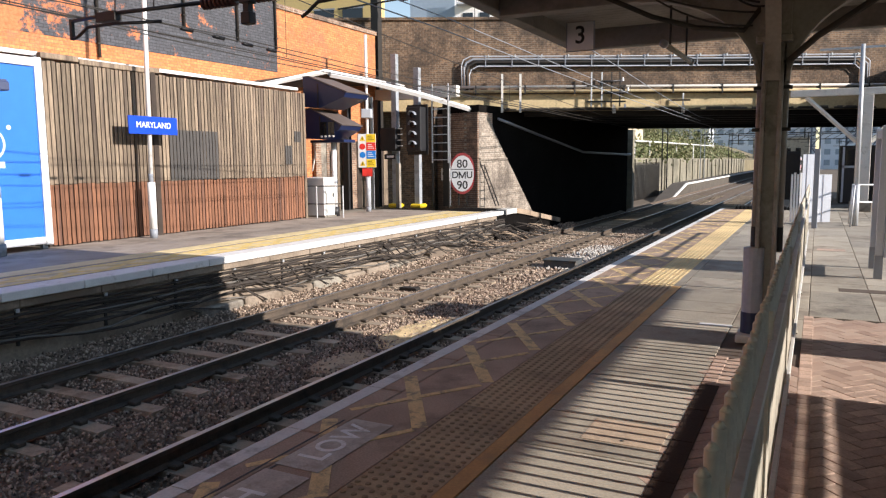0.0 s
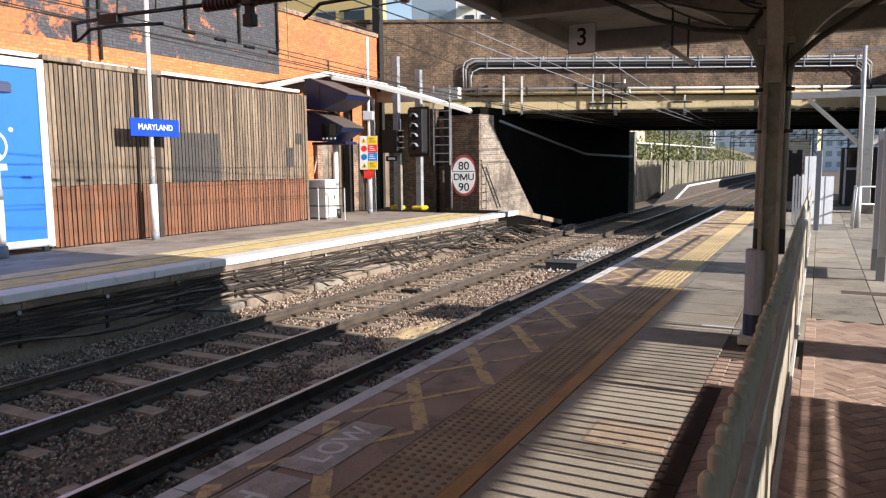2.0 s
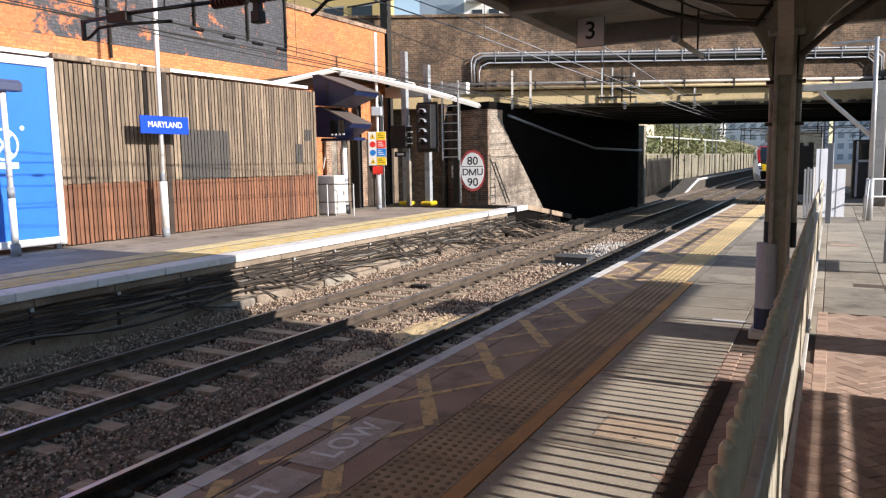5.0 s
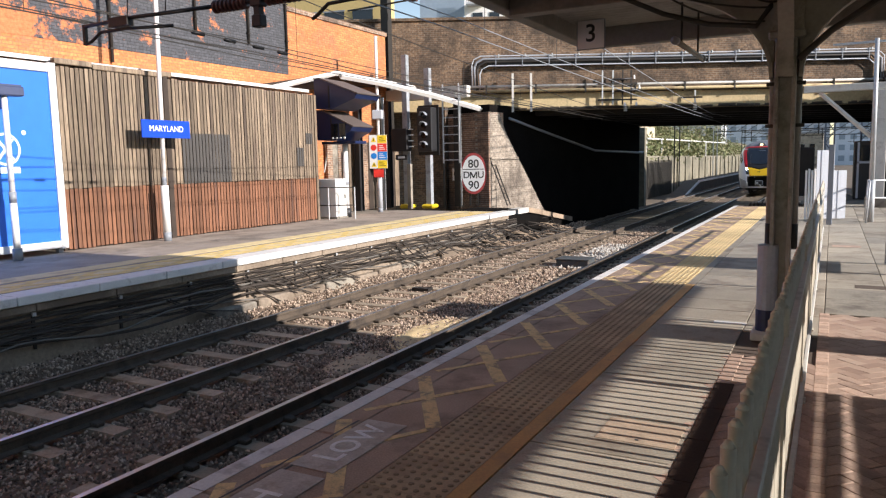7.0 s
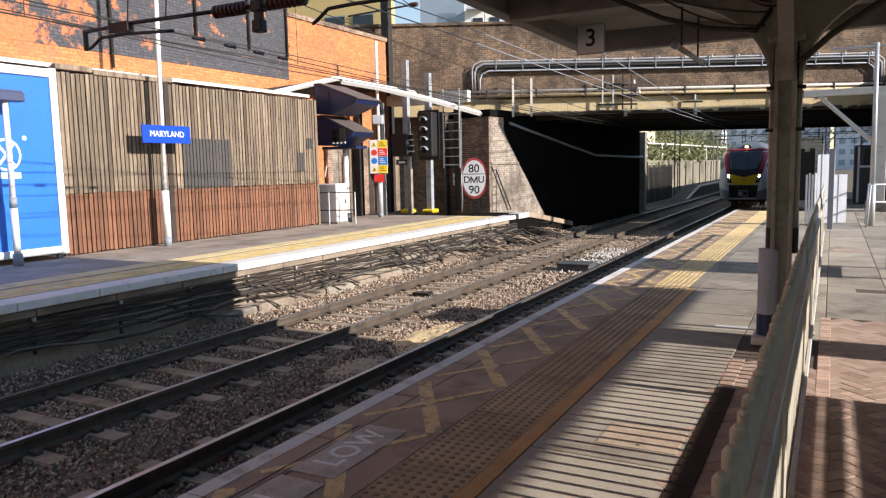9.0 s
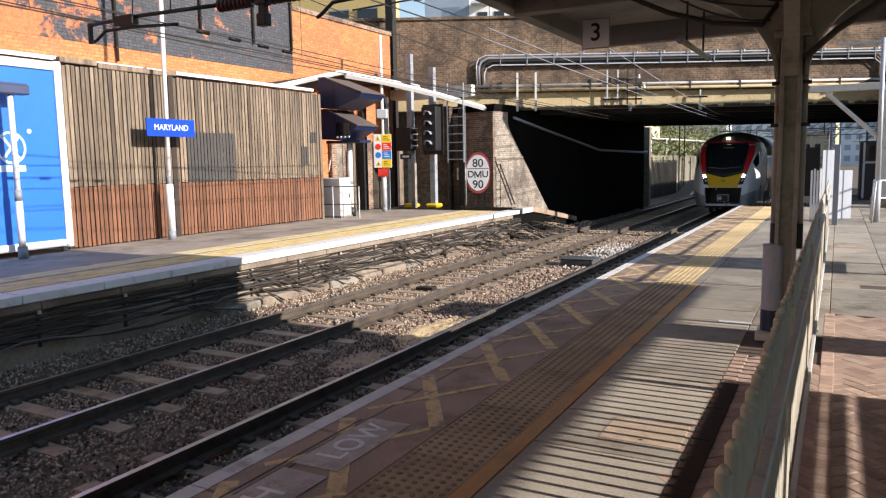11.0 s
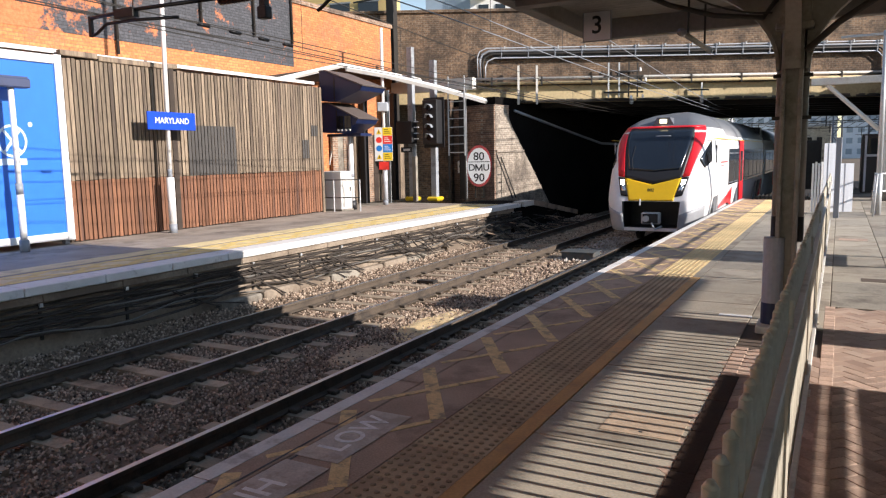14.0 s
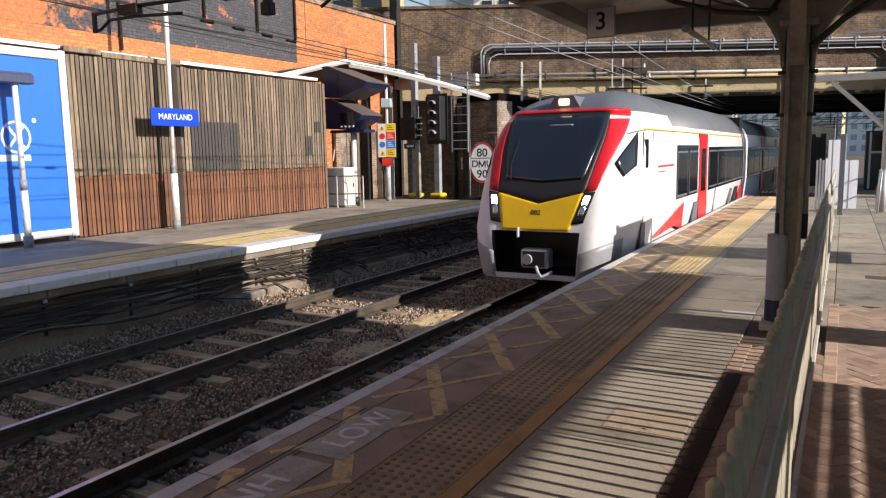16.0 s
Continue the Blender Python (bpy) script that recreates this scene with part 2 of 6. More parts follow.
SIGN_YELLOW = mat("sign_yellow", (0.85, 0.6, 0.03), 0.4, var=0.05, bump=0.0)
SIGN_RED = mat("sign_red", (0.72, 0.04, 0.03), 0.4, var=0.06, bump=0.0)
INK = mat("sign_black", (0.015, 0.015, 0.015), 0.5, var=0.1, bump=0.0)
BRICK_ORANGE = brick_mat("painted_orange_brick", (0.66, 0.25, 0.09), (0.5, 0.17, 0.06), (0.36, 0.15, 0.075), axes="yz", stain=(0.26, 0.13, 0.08), stain_at=0.6, soot=0.6)
BRICK_GREY = brick_mat("flaking_grey_painted_brick", (0.085, 0.088, 0.098), (0.06, 0.062, 0.07), (0.045, 0.045, 0.05), axes="yz", paint=(0.5, 0.17, 0.07), paint_at=0.61, soot=0.6, worn=(13.0, 9.0, 0.16))
BRICK_SOOT = brick_mat("sooty_stock_brick", (0.27, 0.165, 0.095), (0.13, 0.08, 0.05), (0.25, 0.21, 0.16), stain=(0.05, 0.037, 0.028), stain_at=0.5, soot=0.95)
BRICK_PIER = brick_mat("weathered_red_brick", (0.4, 0.24, 0.15), (0.2, 0.11, 0.075), (0.42, 0.37, 0.3), axes="yz", stain=(0.07, 0.052, 0.042), stain_at=0.52, soot=0.8)
GIRDER = mat("cream_girder_paint", (0.52, 0.41, 0.23), 0.8, var=0.25, scale=0.9, fine=12, bump=0.15, dirt=(0.2, 0.13, 0.07), dirt_at=0.6)
LEAD = mat("roofing_white_edge", (0.78, 0.76, 0.72), 0.6, var=0.08, bump=0.05)
PALE_WALL = brick_mat("stained_pale_brick", (0.36, 0.3, 0.24), (0.25, 0.2, 0.155), (0.4, 0.36, 0.3), axes="yz", stain=(0.1, 0.08, 0.065), stain_at=0.52, soot=0.9)
# near-black colour stands in for shade under the bridge and the ramp's edge
SHADE_WALL = mat("shade_black_brick", (0.009, 0.008, 0.0075), 1.0, var=0.5, scale=1.0, fine=12, bump=0.3, spec=0.05)
WALL_FACE = mat("grimy_tan_wall", (0.28, 0.225, 0.17), 0.95, var=0.35, scale=1.5, fine=25, bump=0.4, dirt=(0.17, 0.13, 0.095), dirt_at=0.56)
RAMP_EDGE = mat("weathered_ramp_board", (0.36, 0.27, 0.19), 0.9, var=0.35, scale=3, fine=40, bump=0.3, dirt=(0.16, 0.115, 0.08), dirt_at=0.56)
SOIL = mat("ground_soil", (0.13, 0.1, 0.07), 0.95, var=0.4, scale=0.5, fine=8, bump=0.6)
LEAF = island_mat("leaves", [(0.09, 0.12, 0.04), (0.18, 0.21, 0.08), (0.28, 0.27, 0.13), (0.13, 0.15, 0.06), (0.32, 0.27, 0.16)], 0.75)
GLASS_DARK = mat("tinted_glass", (0.012, 0.014, 0.018), 0.08, var=0.2, scale=1, fine=5, bump=0.0, spec=0.8)
SCREEN = mat("tinted_windscreen", (0.014, 0.02, 0.03), 0.1, var=0.2, scale=1, fine=5, bump=0.0, spec=0.9)
TRAIN_WHITE = mat("train_white", (0.8, 0.8, 0.81), 0.3, var=0.06, scale=1.0, fine=12, bump=0.0, spec=0.5)
TRAIN_RED = mat("train_red", (0.72, 0.02, 0.03), 0.3, var=0.06, scale=1.0, fine=12, bump=0.0)
TRAIN_YELLOW = mat("train_yellow", (0.98, 0.59, 0.015), 0.35, var=0.06, scale=1.0, fine=12, bump=0.0)
TRAIN_GREY = mat("train_grey", (0.14, 0.15, 0.17), 0.4, var=0.12, scale=1.0, fine=14, bump=0.02)
TRAIN_SKIRT = mat("train_pale_grey", (0.34, 0.35, 0.37), 0.45, var=0.12, scale=1.0, fine=14, bump=0.02, dirt=(0.2, 0.19, 0.18), dirt_at=0.6)
TRAIN_MID = mat("train_mid_grey", (0.14, 0.15, 0.165), 0.5, var=0.15, scale=1.0, fine=14, bump=0.02)
LAMP_ON = glow("headlamp_lit", (1.0, 0.97, 0.9), 20.0)
CHROME = mat("lamp_reflector", (0.75, 0.75, 0.76), 0.2, 0.9, var=0.2, scale=20, fine=60, bump=0.1)
LED_ON = glow("marker_lamp_lit", (1.0, 0.85, 0.5), 2.2)


# ---------------------------------------------------------------- mesh helpers
def part(name, bm, material, parent=None, label="", smooth=False):
    me = bpy.data.meshes.new(name)
    if smooth:
        for f in bm.faces:
            f.smooth = True
    bm.to_mesh(me)
    bm.free()
    me.materials.append(material)
    ob = new(name, me)
    if parent:
        ob.parent = parent
    if label:
        ob["label"] = label
    return ob


def thing(name, at=(0, 0, 0), rz=0.0):
    ob = new(name)
    ob.empty_display_size = 0.2
    ob.matrix_basis = pose(*at, 0, 0, rz)
    return ob


def block(bm, x0, x1, y0, y1, z0, z1, bevel=0.0, m=None):
    vs = [bm.verts.new(p) for p in ((x0, y0, z0), (x1, y0, z0), (x1, y1, z0), (x0, y1, z0), (x0, y0, z1), (x1, y0, z1), (x1, y1, z1), (x0, y1, z1))]
    fs = [bm.faces.new([vs[i] for i in q]) for q in ((3, 2, 1, 0), (4, 5, 6, 7), (0, 1, 5, 4), (1, 2, 6, 5), (2, 3, 7, 6), (3, 0, 4, 7))]
    if bevel:
        es = list({e for f in fs for e in f.edges})
        r = bmesh.ops.bevel(bm, geom=es, offset=bevel, segments=1, affect="EDGES")
        vs = list({v for f in r["faces"] for v in f.verts} | {v for v in vs if v.is_valid})
    if m is not None:
        for v in vs:
            v.co = m @ v.co
    return vs


def bx(*a, bevel=0.0, m=None):
    bm = bmesh.new()
    block(bm, *a, bevel=bevel, m=m)
    return bm


def rod(bm, a, b, r, n=8, r2=None, caps=True):
    a, b = Vector(a), Vector(b)
    d = (b - a)
    q = d.to_track_quat("Z", "Y").to_matrix()
    r2 = r if r2 is None else r2
    rings = []
    for p, rad in ((a, r), (b, r2)):
        rings.append([bm.verts.new(p + q @ Vector((math.cos(2 * math.pi * i / n) * rad, math.sin(2 * math.pi * i / n) * rad, 0))) for i in range(n)])
    for i in range(n):
        j = (i + 1) % n
        bm.faces.new((rings[0][i], rings[0][j], rings[1][j], rings[1][i]))
    if caps:
        bm.faces.new(rings[0][::-1]); bm.faces.new(rings[1])


def tube(bm, pts, r, n=6):
    """A round cable or pipe through the points."""
    pts = [Vector(p) for p in pts]
    rings = []
    for i, p in enumerate(pts):
        d = (pts[min(i + 1, len(pts) - 1)] - pts[max(i - 1, 0)]).normalized()
        q = d.to_track_quat("Z", "Y").to_matrix()
        rings.append([bm.verts.new(p + q @ Vector((math.cos(2 * math.pi * k / n) * r, math.sin(2 * math.pi * k / n) * r, 0))) for k in range(n)])
    for i in range(len(rings) - 1):
        for k in range(n):
            j = (k + 1) % n
            bm.faces.new((rings[i][k], rings[i][j], rings[i + 1][j], rings[i + 1][k]))
    bm.faces.new(rings[0][::-1]); bm.faces.new(rings[-1])


def prism(bm, outline, axis, lo, hi):
    """A flat outline pushed along an axis; outline gives the two other coordinates in x, y, z order."""
    def at(p, v):
        c = list(p)
        c.insert("xyz".index(axis), v)
        return c
    a = [bm.verts.new(at(p, lo)) for p in outline]
    b = [bm.verts.new(at(p, hi)) for p in outline]
    n = len(outline)
    for i in range(n):
        j = (i + 1) % n
        bm.faces.new((a[i], a[j], b[j], b[i]))
    bm.faces.new(a[::-1]); bm.faces.new(b)
    bmesh.ops.recalc_face_normals(bm, faces=bm.faces[:])


def sag(a, b, drop, n=10):
    a, b = Vector(a), Vector(b)
    return [a.lerp(b, i / n) - Vector((0, 0, 4 * drop * (i / n) * (1 - i / n))) for i in range(n + 1)]


def lettering(name, text, size, material, parent, m, depth=0.003):
    cu = bpy.data.curves.new(name, "FONT")
    cu.body, cu.size, cu.align_x, cu.align_y, cu.extrude, cu.offset = text, size, "CENTER", "CENTER", depth, size * 0.012
    tmp = new("tmp", cu)
    dg = bpy.context.evaluated_depsgraph_get()
    me = bpy.data.meshes.new_from_object(tmp.evaluated_get(dg))
    bpy.data.objects.remove(tmp)
    me.materials.clear(); me.materials.append(material)
    ob = new(name, me)
    ob.parent = parent
    ob.matrix_basis = m
    return ob


# ---------------------------------------------------------------- ground and track bed
RAIL = -0.915          # top of the rails
NEAR_C, FAR_C = -4.35, -7.63
EDGE = -2.85           # near platform's edge
FAR_EDGE = -9.2        # opposite platform's edge
BED = RAIL - 0.19


def set_structure():
    g = bmesh.new()
    for x0, x1, y0, y1 in ((-400, 400, -400, 900),):
        block(g, x0, x1, y0, y1, -1.6, -1.3)
    tagged(part("ground", g, SOIL), "bare brown soil under the railway", "ground", kind="structure")
    bed = bmesh.new()
    nx, ny = 30, 260
    grid = {}
    for i in range(nx + 1):
        for j in range(ny + 1):
            x = -9.1 + (EDGE + 0.25 + 9.1) * i / nx
            y = -8 + 180 * (j / ny) ** 1.8
            z = BED - 0.03 + 0.05 * noise.noise((x * 1.3, y * 1.3, 0)) + 0.02 * noise.noise((x * 6, y * 6, 3))
            if x < -8.62:
                z += 0.17 * min(1, (-8.62 - x) / 0.5)
            for c in (NEAR_C, FAR_C):
                if abs(x - c) < 1.3:
                    z = min(z, BED - 0.02)
            grid[i, j] = bed.verts.new((x, y, z))
    for i in range(nx):
        for j in range(ny):
            bed.faces.new((grid[i, j], grid[i + 1, j], grid[i + 1, j + 1], grid[i, j + 1]))
    tagged(part("track_bed", bed, BALLAST_BASE, smooth=True), "brown stone ballast bed between the two platforms", "ground", kind="structure")


def near_platform():
    # body of the platform below its paving
    p = bmesh.new()
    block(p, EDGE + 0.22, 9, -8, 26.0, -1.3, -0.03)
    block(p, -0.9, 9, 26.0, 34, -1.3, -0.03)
    plat = tagged(part("platform", p, DARK_WALL), "near station platform with a dark brick face", "platform", kind="structure")
    surf = bmesh.new()
    block(surf, EDGE + 0.3, -2.102, -8, 26, -0.03, 0)
    part("asphalt_strip", surf, ASPHALT, plat)
    part("paving_bed", bx(-2.10, 9, -8, 26, -0.03, -0.012), JOINT, plat)
    part("end_paving", bx(-0.9, 9, 26, 34, -0.03, 0.0), CONCRETE, plat)
    rng = random.Random(4)
    y = -3.0
    while y < 26:
        part("coping", bx(EDGE, EDGE + 0.296, y + 0.004, y + 0.916, -0.14, 0.002, bevel=0.012), ASPHALT, plat)
        part("edge_line", bx(EDGE + 0.012, EDGE + 0.125, y + 0.004, y + 0.916, 0.002, 0.005), COPING, plat)
        y += 0.92
    # dark strip painted in as the shade below the overhanging coping
    part("edge_shade_strip", bx(EDGE + 0.05, EDGE + 0.24, -3, 26, -0.5, -0.14), DARK_WALL, plat)
    # amber line
    part("amber_line", bx(-1.60, -1.50, -3, 9.7, -0.012, 0.002), ORANGE_LINE, plat)
    part("plain_edge_strip", bx(-1.60, -1.50, 8.804, 26, -0.012, 0.0), SLAB, plat)
    return plat


def far_platform():
    p = bmesh.new()
    block(p, -16, FAR_EDGE - 0.2, -8, 22.0, -1.3, -0.004)
    plat = tagged(part("far_platform", p, CONCRETE), "opposite station platform with a cable-hung wall", "platform", kind="structure")
    # end ramp
    r = bmesh.new()
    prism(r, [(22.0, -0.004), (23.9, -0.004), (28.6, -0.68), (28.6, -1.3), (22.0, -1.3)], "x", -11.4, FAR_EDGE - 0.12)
    part("end_ramp", r, SHADE_WALL, plat)
    for k in range(6):
        y0, y1 = 22.85 + k * 0.97, 23.81 + k * 0.97
        z0, z1 = -max(0.0, y0 - 23.9) * 0.1438, -max(0.0, y1 - 23.9) * 0.1438
        e = bmesh.new()
        prism(e, [(y0, z0 + 0.03), (y1, z1 + 0.03), (y1, z1 - 0.14), (y0, z0 - 0.14)], "x", FAR_EDGE - 0.42, FAR_EDGE - 0.04)
        part("ramp_edging", e, OFFWHITE if k < 1 else RAMP_EDGE, plat)
    part("asphalt_strip", bx(-13.6, FAR_EDGE - 0.45, -8, 22.0, -0.004, 0.0), FAR_ASPHALT, plat)
    y = -4.0
    while y < 21.9:
        part("coping", bx(FAR_EDGE - 0.45, FAR_EDGE, y + 0.004, y + 1.2, -0.12, 0.004, bevel=0.012), COPING, plat)
        y += 1.205
    for k in range(21):
        part("edge_beam", bx(FAR_EDGE - 0.16, FAR_EDGE - 0.05, -4 + k * 1.24, -2.77 + k * 1.24, -0.235, -0.124, bevel=0.01), WALL_FACE, plat)
    part("wall_face", bx(FAR_EDGE - 0.2, FAR_EDGE - 0.14, -8, 22.0, -1.3, -0.12), WALL_FACE, plat)
    return plat


def rails():
    prof = [(-0.035, 0.0), (0.035, 0.0), (0.035, -0.035), (0.009, -0.05), (0.009, -0.125), (0.07, -0.145), (0.07, -0.159), (-0.07, -0.159), (-0.07, -0.145), (-0.009, -0.125), (-0.009, -0.05), (-0.035, -0.035)]
    for c in (NEAR_C, FAR_C):
        tr = thing("railway_track", (c, 0, RAIL))
        tagged(tr, "pair of steel rails on concrete sleepers", "railway track", "tracks", kind="structure")
        for s in (-0.7525, 0.7525):
            b = bmesh.new()
            prism(b, [(s + x, z - 0.001) for x, z in prof], "y", -8, 160)
            r = part("rail", b, RUST, tr)
            part("running_surface", bx(s - 0.03, s + 0.03, -8, 160, -0.001, 0.001), STEEL, r)
        me = None
        y = -6.0 if c == FAR_C else -5.7
        k = 0
        while y < 60 and k < 98:
            if me is None:
                b = bmesh.new()
                prism(b, [(-0.13, 0.03), (0.13, 0.03), (0.1, 0.16), (-0.1, 0.16)], "x", -1.25, 1.25)
                ob = part("sleeper", b, SLEEPER, tr)
                me = ob.data
            else:
                ob = new("sleeper", me); ob.parent = tr
            ob.location = (random.uniform(-0.02, 0.02), y, -0.159 - 0.163)
            y += 0.68; k += 1


# ---------------------------------------------------------------- bridge
SK = math.degrees(math.atan(0.53))
BR = pose(-12.5, 26.0, 0, 0, 0, SK)   # local x runs along the bridge's face, y away under it


def bridge():
    br = tagged(thing("road_bridge"), "skewed brick road bridge with cream girder over the tracks", "bridge", kind="structure")
    br.matrix_basis = BR
    part("girder", bx(-6, 26, 0, 0.35, 3.58, 4.22, bevel=0.02), GIRDER, br, "flaking cream-painted girder")
    part("ledge", bx(-6, 26, -0.16, 0.3, 4.225, 4.36, bevel=0.02), RUST, br)
    part("spandrel_wall", bx(-8, 30, 0.06, 0.6, 4.36, 5.45), BRICK_SOOT, br)
    part("parapet", bx(-8, 30, 0.10, 0.6, 5.45, 7.02), BRICK_SOOT, br)
    part("parapet_coping", bx(-8, 30, 0.02, 0.68, 7.02, 7.14, bevel=0.02), BRICK_SOOT, br)
    part("deck", bx(-6, 30, 0.35, 10.2, 3.75, 4.2), DARK_STEEL, br)
    part("far_girder", bx(-4, 30, 9.8, 10.2, 3.3, 4.3), DARK_STEEL, br)
    for i in range(5):
        part("cross_girder", bx(-4, 30, 1.4 + i * 1.65, 1.7 + i * 1.65, 3.45, 3.75), DARK_STEEL, br)
    # abutment walls
    a = bmesh.new()
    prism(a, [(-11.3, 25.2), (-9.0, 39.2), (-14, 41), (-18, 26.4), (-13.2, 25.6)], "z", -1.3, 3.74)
    ab = tagged(part("abutment_wall", a, SHADE_WALL), "bridge abutment coloured black for the shade under it, with a pale weathered end", "wall", kind="structure")
    # the wall's pale sunlit end; its slanted cut follows the shadow edge
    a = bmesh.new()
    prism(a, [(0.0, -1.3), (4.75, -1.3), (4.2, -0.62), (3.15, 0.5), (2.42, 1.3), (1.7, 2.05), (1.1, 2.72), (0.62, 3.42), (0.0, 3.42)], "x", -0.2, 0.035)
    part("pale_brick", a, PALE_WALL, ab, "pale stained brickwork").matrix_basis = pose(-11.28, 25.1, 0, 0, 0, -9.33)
    a = bmesh.new()
    prism(a, [(-11.27, 25.0), (-11.1, 26.0), (-11.4, 26.0), (-13.2, 25.55), (-13.1, 25.3)], "z", -1.3, 3.45)
    part("brick_pier", a, BRICK_PIER, ab, "crumbling red brick pier")
    part("string_course", bx(0, 0.09, 0, 1.95, 1.7, 1.79, bevel=0.015), PALE_WALL, ab).matrix_basis = pose(-11.28, 25.1, 0, 0, 0, -9.33)
    cd = bmesh.new()
    tube(cd, [(-11.02, 26.4, 3.26), (-10.7, 28.6, 2.91), (-10.3, 31.0, 2.51), (-9.83, 33.9, 2.05), (-8.9, 39.4, 1.94)], 0.055, 8)
    tagged(part("cable_conduit", cd, GREY_PAINT, smooth=True), "grey cable conduit fixed along the bridge abutment", "conduit")
    wg = bmesh.new()
    prism(wg, [(-18, 25.6), (-13.15, 25.15), (-13.15, 25.4), (-18, 26.1)], "z", -1.3, 3.74)
    part("wing_wall", wg, BRICK_SOOT, ab, "sooty brick wing wall")
    b = bmesh.new()
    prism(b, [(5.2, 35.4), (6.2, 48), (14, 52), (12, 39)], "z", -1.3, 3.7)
    tagged(part("abutment_wall", b, SHADE_WALL), "far brick bridge abutment in deep shade", "wall", kind="structure")


def far_station_wall():
    # brick building wall over the timber fence
    w = tagged(thing("building"), "orange and grey painted brick building behind the fence", "building")
    part("orange_wall", bx(-15.4, -15.0, -8, 18.3, -0.004, 9.5), BRICK_ORANGE, w)
    part("grey_painted_wall", bx(-15.0, -14.99, -8, 18.28, 4.42, 9.5), BRICK_GREY, w)
    part("yard_wall", bx(-15.4, -15.02, 18.3, 24.0, -0.004, 6.35), BRICK_ORANGE, w)
    part("yard_wall_coping", bx(-15.46, -14.96, 18.3, 24.05, 6.35, 6.5, bevel=0.02), BRICK_PIER, w)
    part("ledge", bx(-15.0, -13.7, -8, 17.6, 3.75, 3.83), LEAD, w, "white roof edge")
    for y, z in ((11.9, 4.1), (14.53, 5.18), (16.53, 5.1), (18.2, 5.1)):
        b = bmesh.new(); rod(b, (-14.94, y, z), (-14.94, y, 9.4), 0.038, 8)
        dp = part("downpipe", b, DARK_STEEL, w, "dark iron downpipe", smooth=True)
        for k in range(4):
            part("pipe_clip", bx(-14.99, -14.89, y - 0.055, y + 0.055, z + 0.3 + k * 1.1, z + 0.33 + k * 1.1), DARK_STEEL, dp)


def shade_casters():
    """Unseen upper and low walls, added on the sunny side to shade the tracks."""
    b = tagged(thing("unseen_shade_walls"), "unseen plain brick walls added to shade the tracks and train", "building")
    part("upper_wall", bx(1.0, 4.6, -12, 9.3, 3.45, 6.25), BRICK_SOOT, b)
    # end and return walls are added to keep sun off the train here
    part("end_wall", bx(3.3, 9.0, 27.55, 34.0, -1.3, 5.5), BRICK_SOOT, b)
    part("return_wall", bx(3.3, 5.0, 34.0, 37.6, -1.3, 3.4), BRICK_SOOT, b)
    # added behind the viewpoint to cut skylight on the track bed and train nose
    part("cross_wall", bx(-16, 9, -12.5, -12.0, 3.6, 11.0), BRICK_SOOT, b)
    # unseen wedge, shaped so that its shadow falls slanting on the abutment
    st = tagged(thing("slanted_shade_panel"), "unseen slanted panel added to cast the shadow edge on the abutment", "stairs")
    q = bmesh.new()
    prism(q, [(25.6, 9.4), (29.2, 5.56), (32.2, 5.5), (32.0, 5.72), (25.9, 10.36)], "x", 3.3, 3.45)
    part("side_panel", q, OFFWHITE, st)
    # unseen boards added to shade the paving; the slots let sun stripes through
    lw = tagged(thing("low_shade_boards"), "unseen low boards added to shade the paving, slotted for sun stripes", "fence")
    for z0, z1 in ((0.0, 0.866), (0.89, 0.94), (0.953, 1.226)):
        part("board", bx(2.2, 2.212, -8, 5.5, z0, z1), WOOD_DARK, lw)


def canopy():
    c = tagged(thing("platform_canopy"), "cream-painted timber platform canopy on iron columns", "canopy")
    part("roof", bx(-3.0, 6.42, -10, 9.6, 3.3, 3.42), CANOPY, c)
    part("edge_beam", bx(-3.05, -2.9, -10, 9.6, 3.1, 3.3, bevel=0.01), CANOPY, c)
    part("end_beam", bx(-3.0, 4.6, 9.5, 9.62, 3.05, 3.3, bevel=0.01), CANOPY, c)
    return c


# ---------------------------------------------------------------- train
def half_width(z):
    if z < 1.3:
        return 1.16 + 0.2 * ((z - 0.25) / 1.05) ** 0.8
    if z < 2.55:
        return 1.36
    t = min(1.0, (z - 2.55) / 1.16)
    return 1.36 * math.sqrt(max(0.0, 1 - t ** 2.2)) if t < 1 else 0.0


def nose_y(z):
    pts = [(0.25, 0.18), (0.5, 0.09), (0.9, 0.06), (1.25, 0.09), (1.87, 0.36), (2.5, 0.8), (3.1, 1.3), (3.26, 1.52), (3.42, 2.0), (3.57, 2.85), (3.7, 4.4)]
    for (a, ya), (b, yb) in zip(pts, pts[1:]):
        if z <= b:
            return ya + (yb - ya) * (z - a) / (b - a)
    return pts[-1][1]


def skin(s, z, out=0.0):
    """A point of the cab's shell: s from -1 to 1 across, z above the rail."""
    w = half_width(z)
    a = abs(s)
    wrap = 0.9 * max(0.0, (a - 0.55) / 0.45) ** 3
    # the flat face is narrower than the body
    x = math.copysign(w * (a if a < 1 else 1), s)
    return Vector((x * (1 + out / 1.6), nose_y(z) + wrap - out, z))


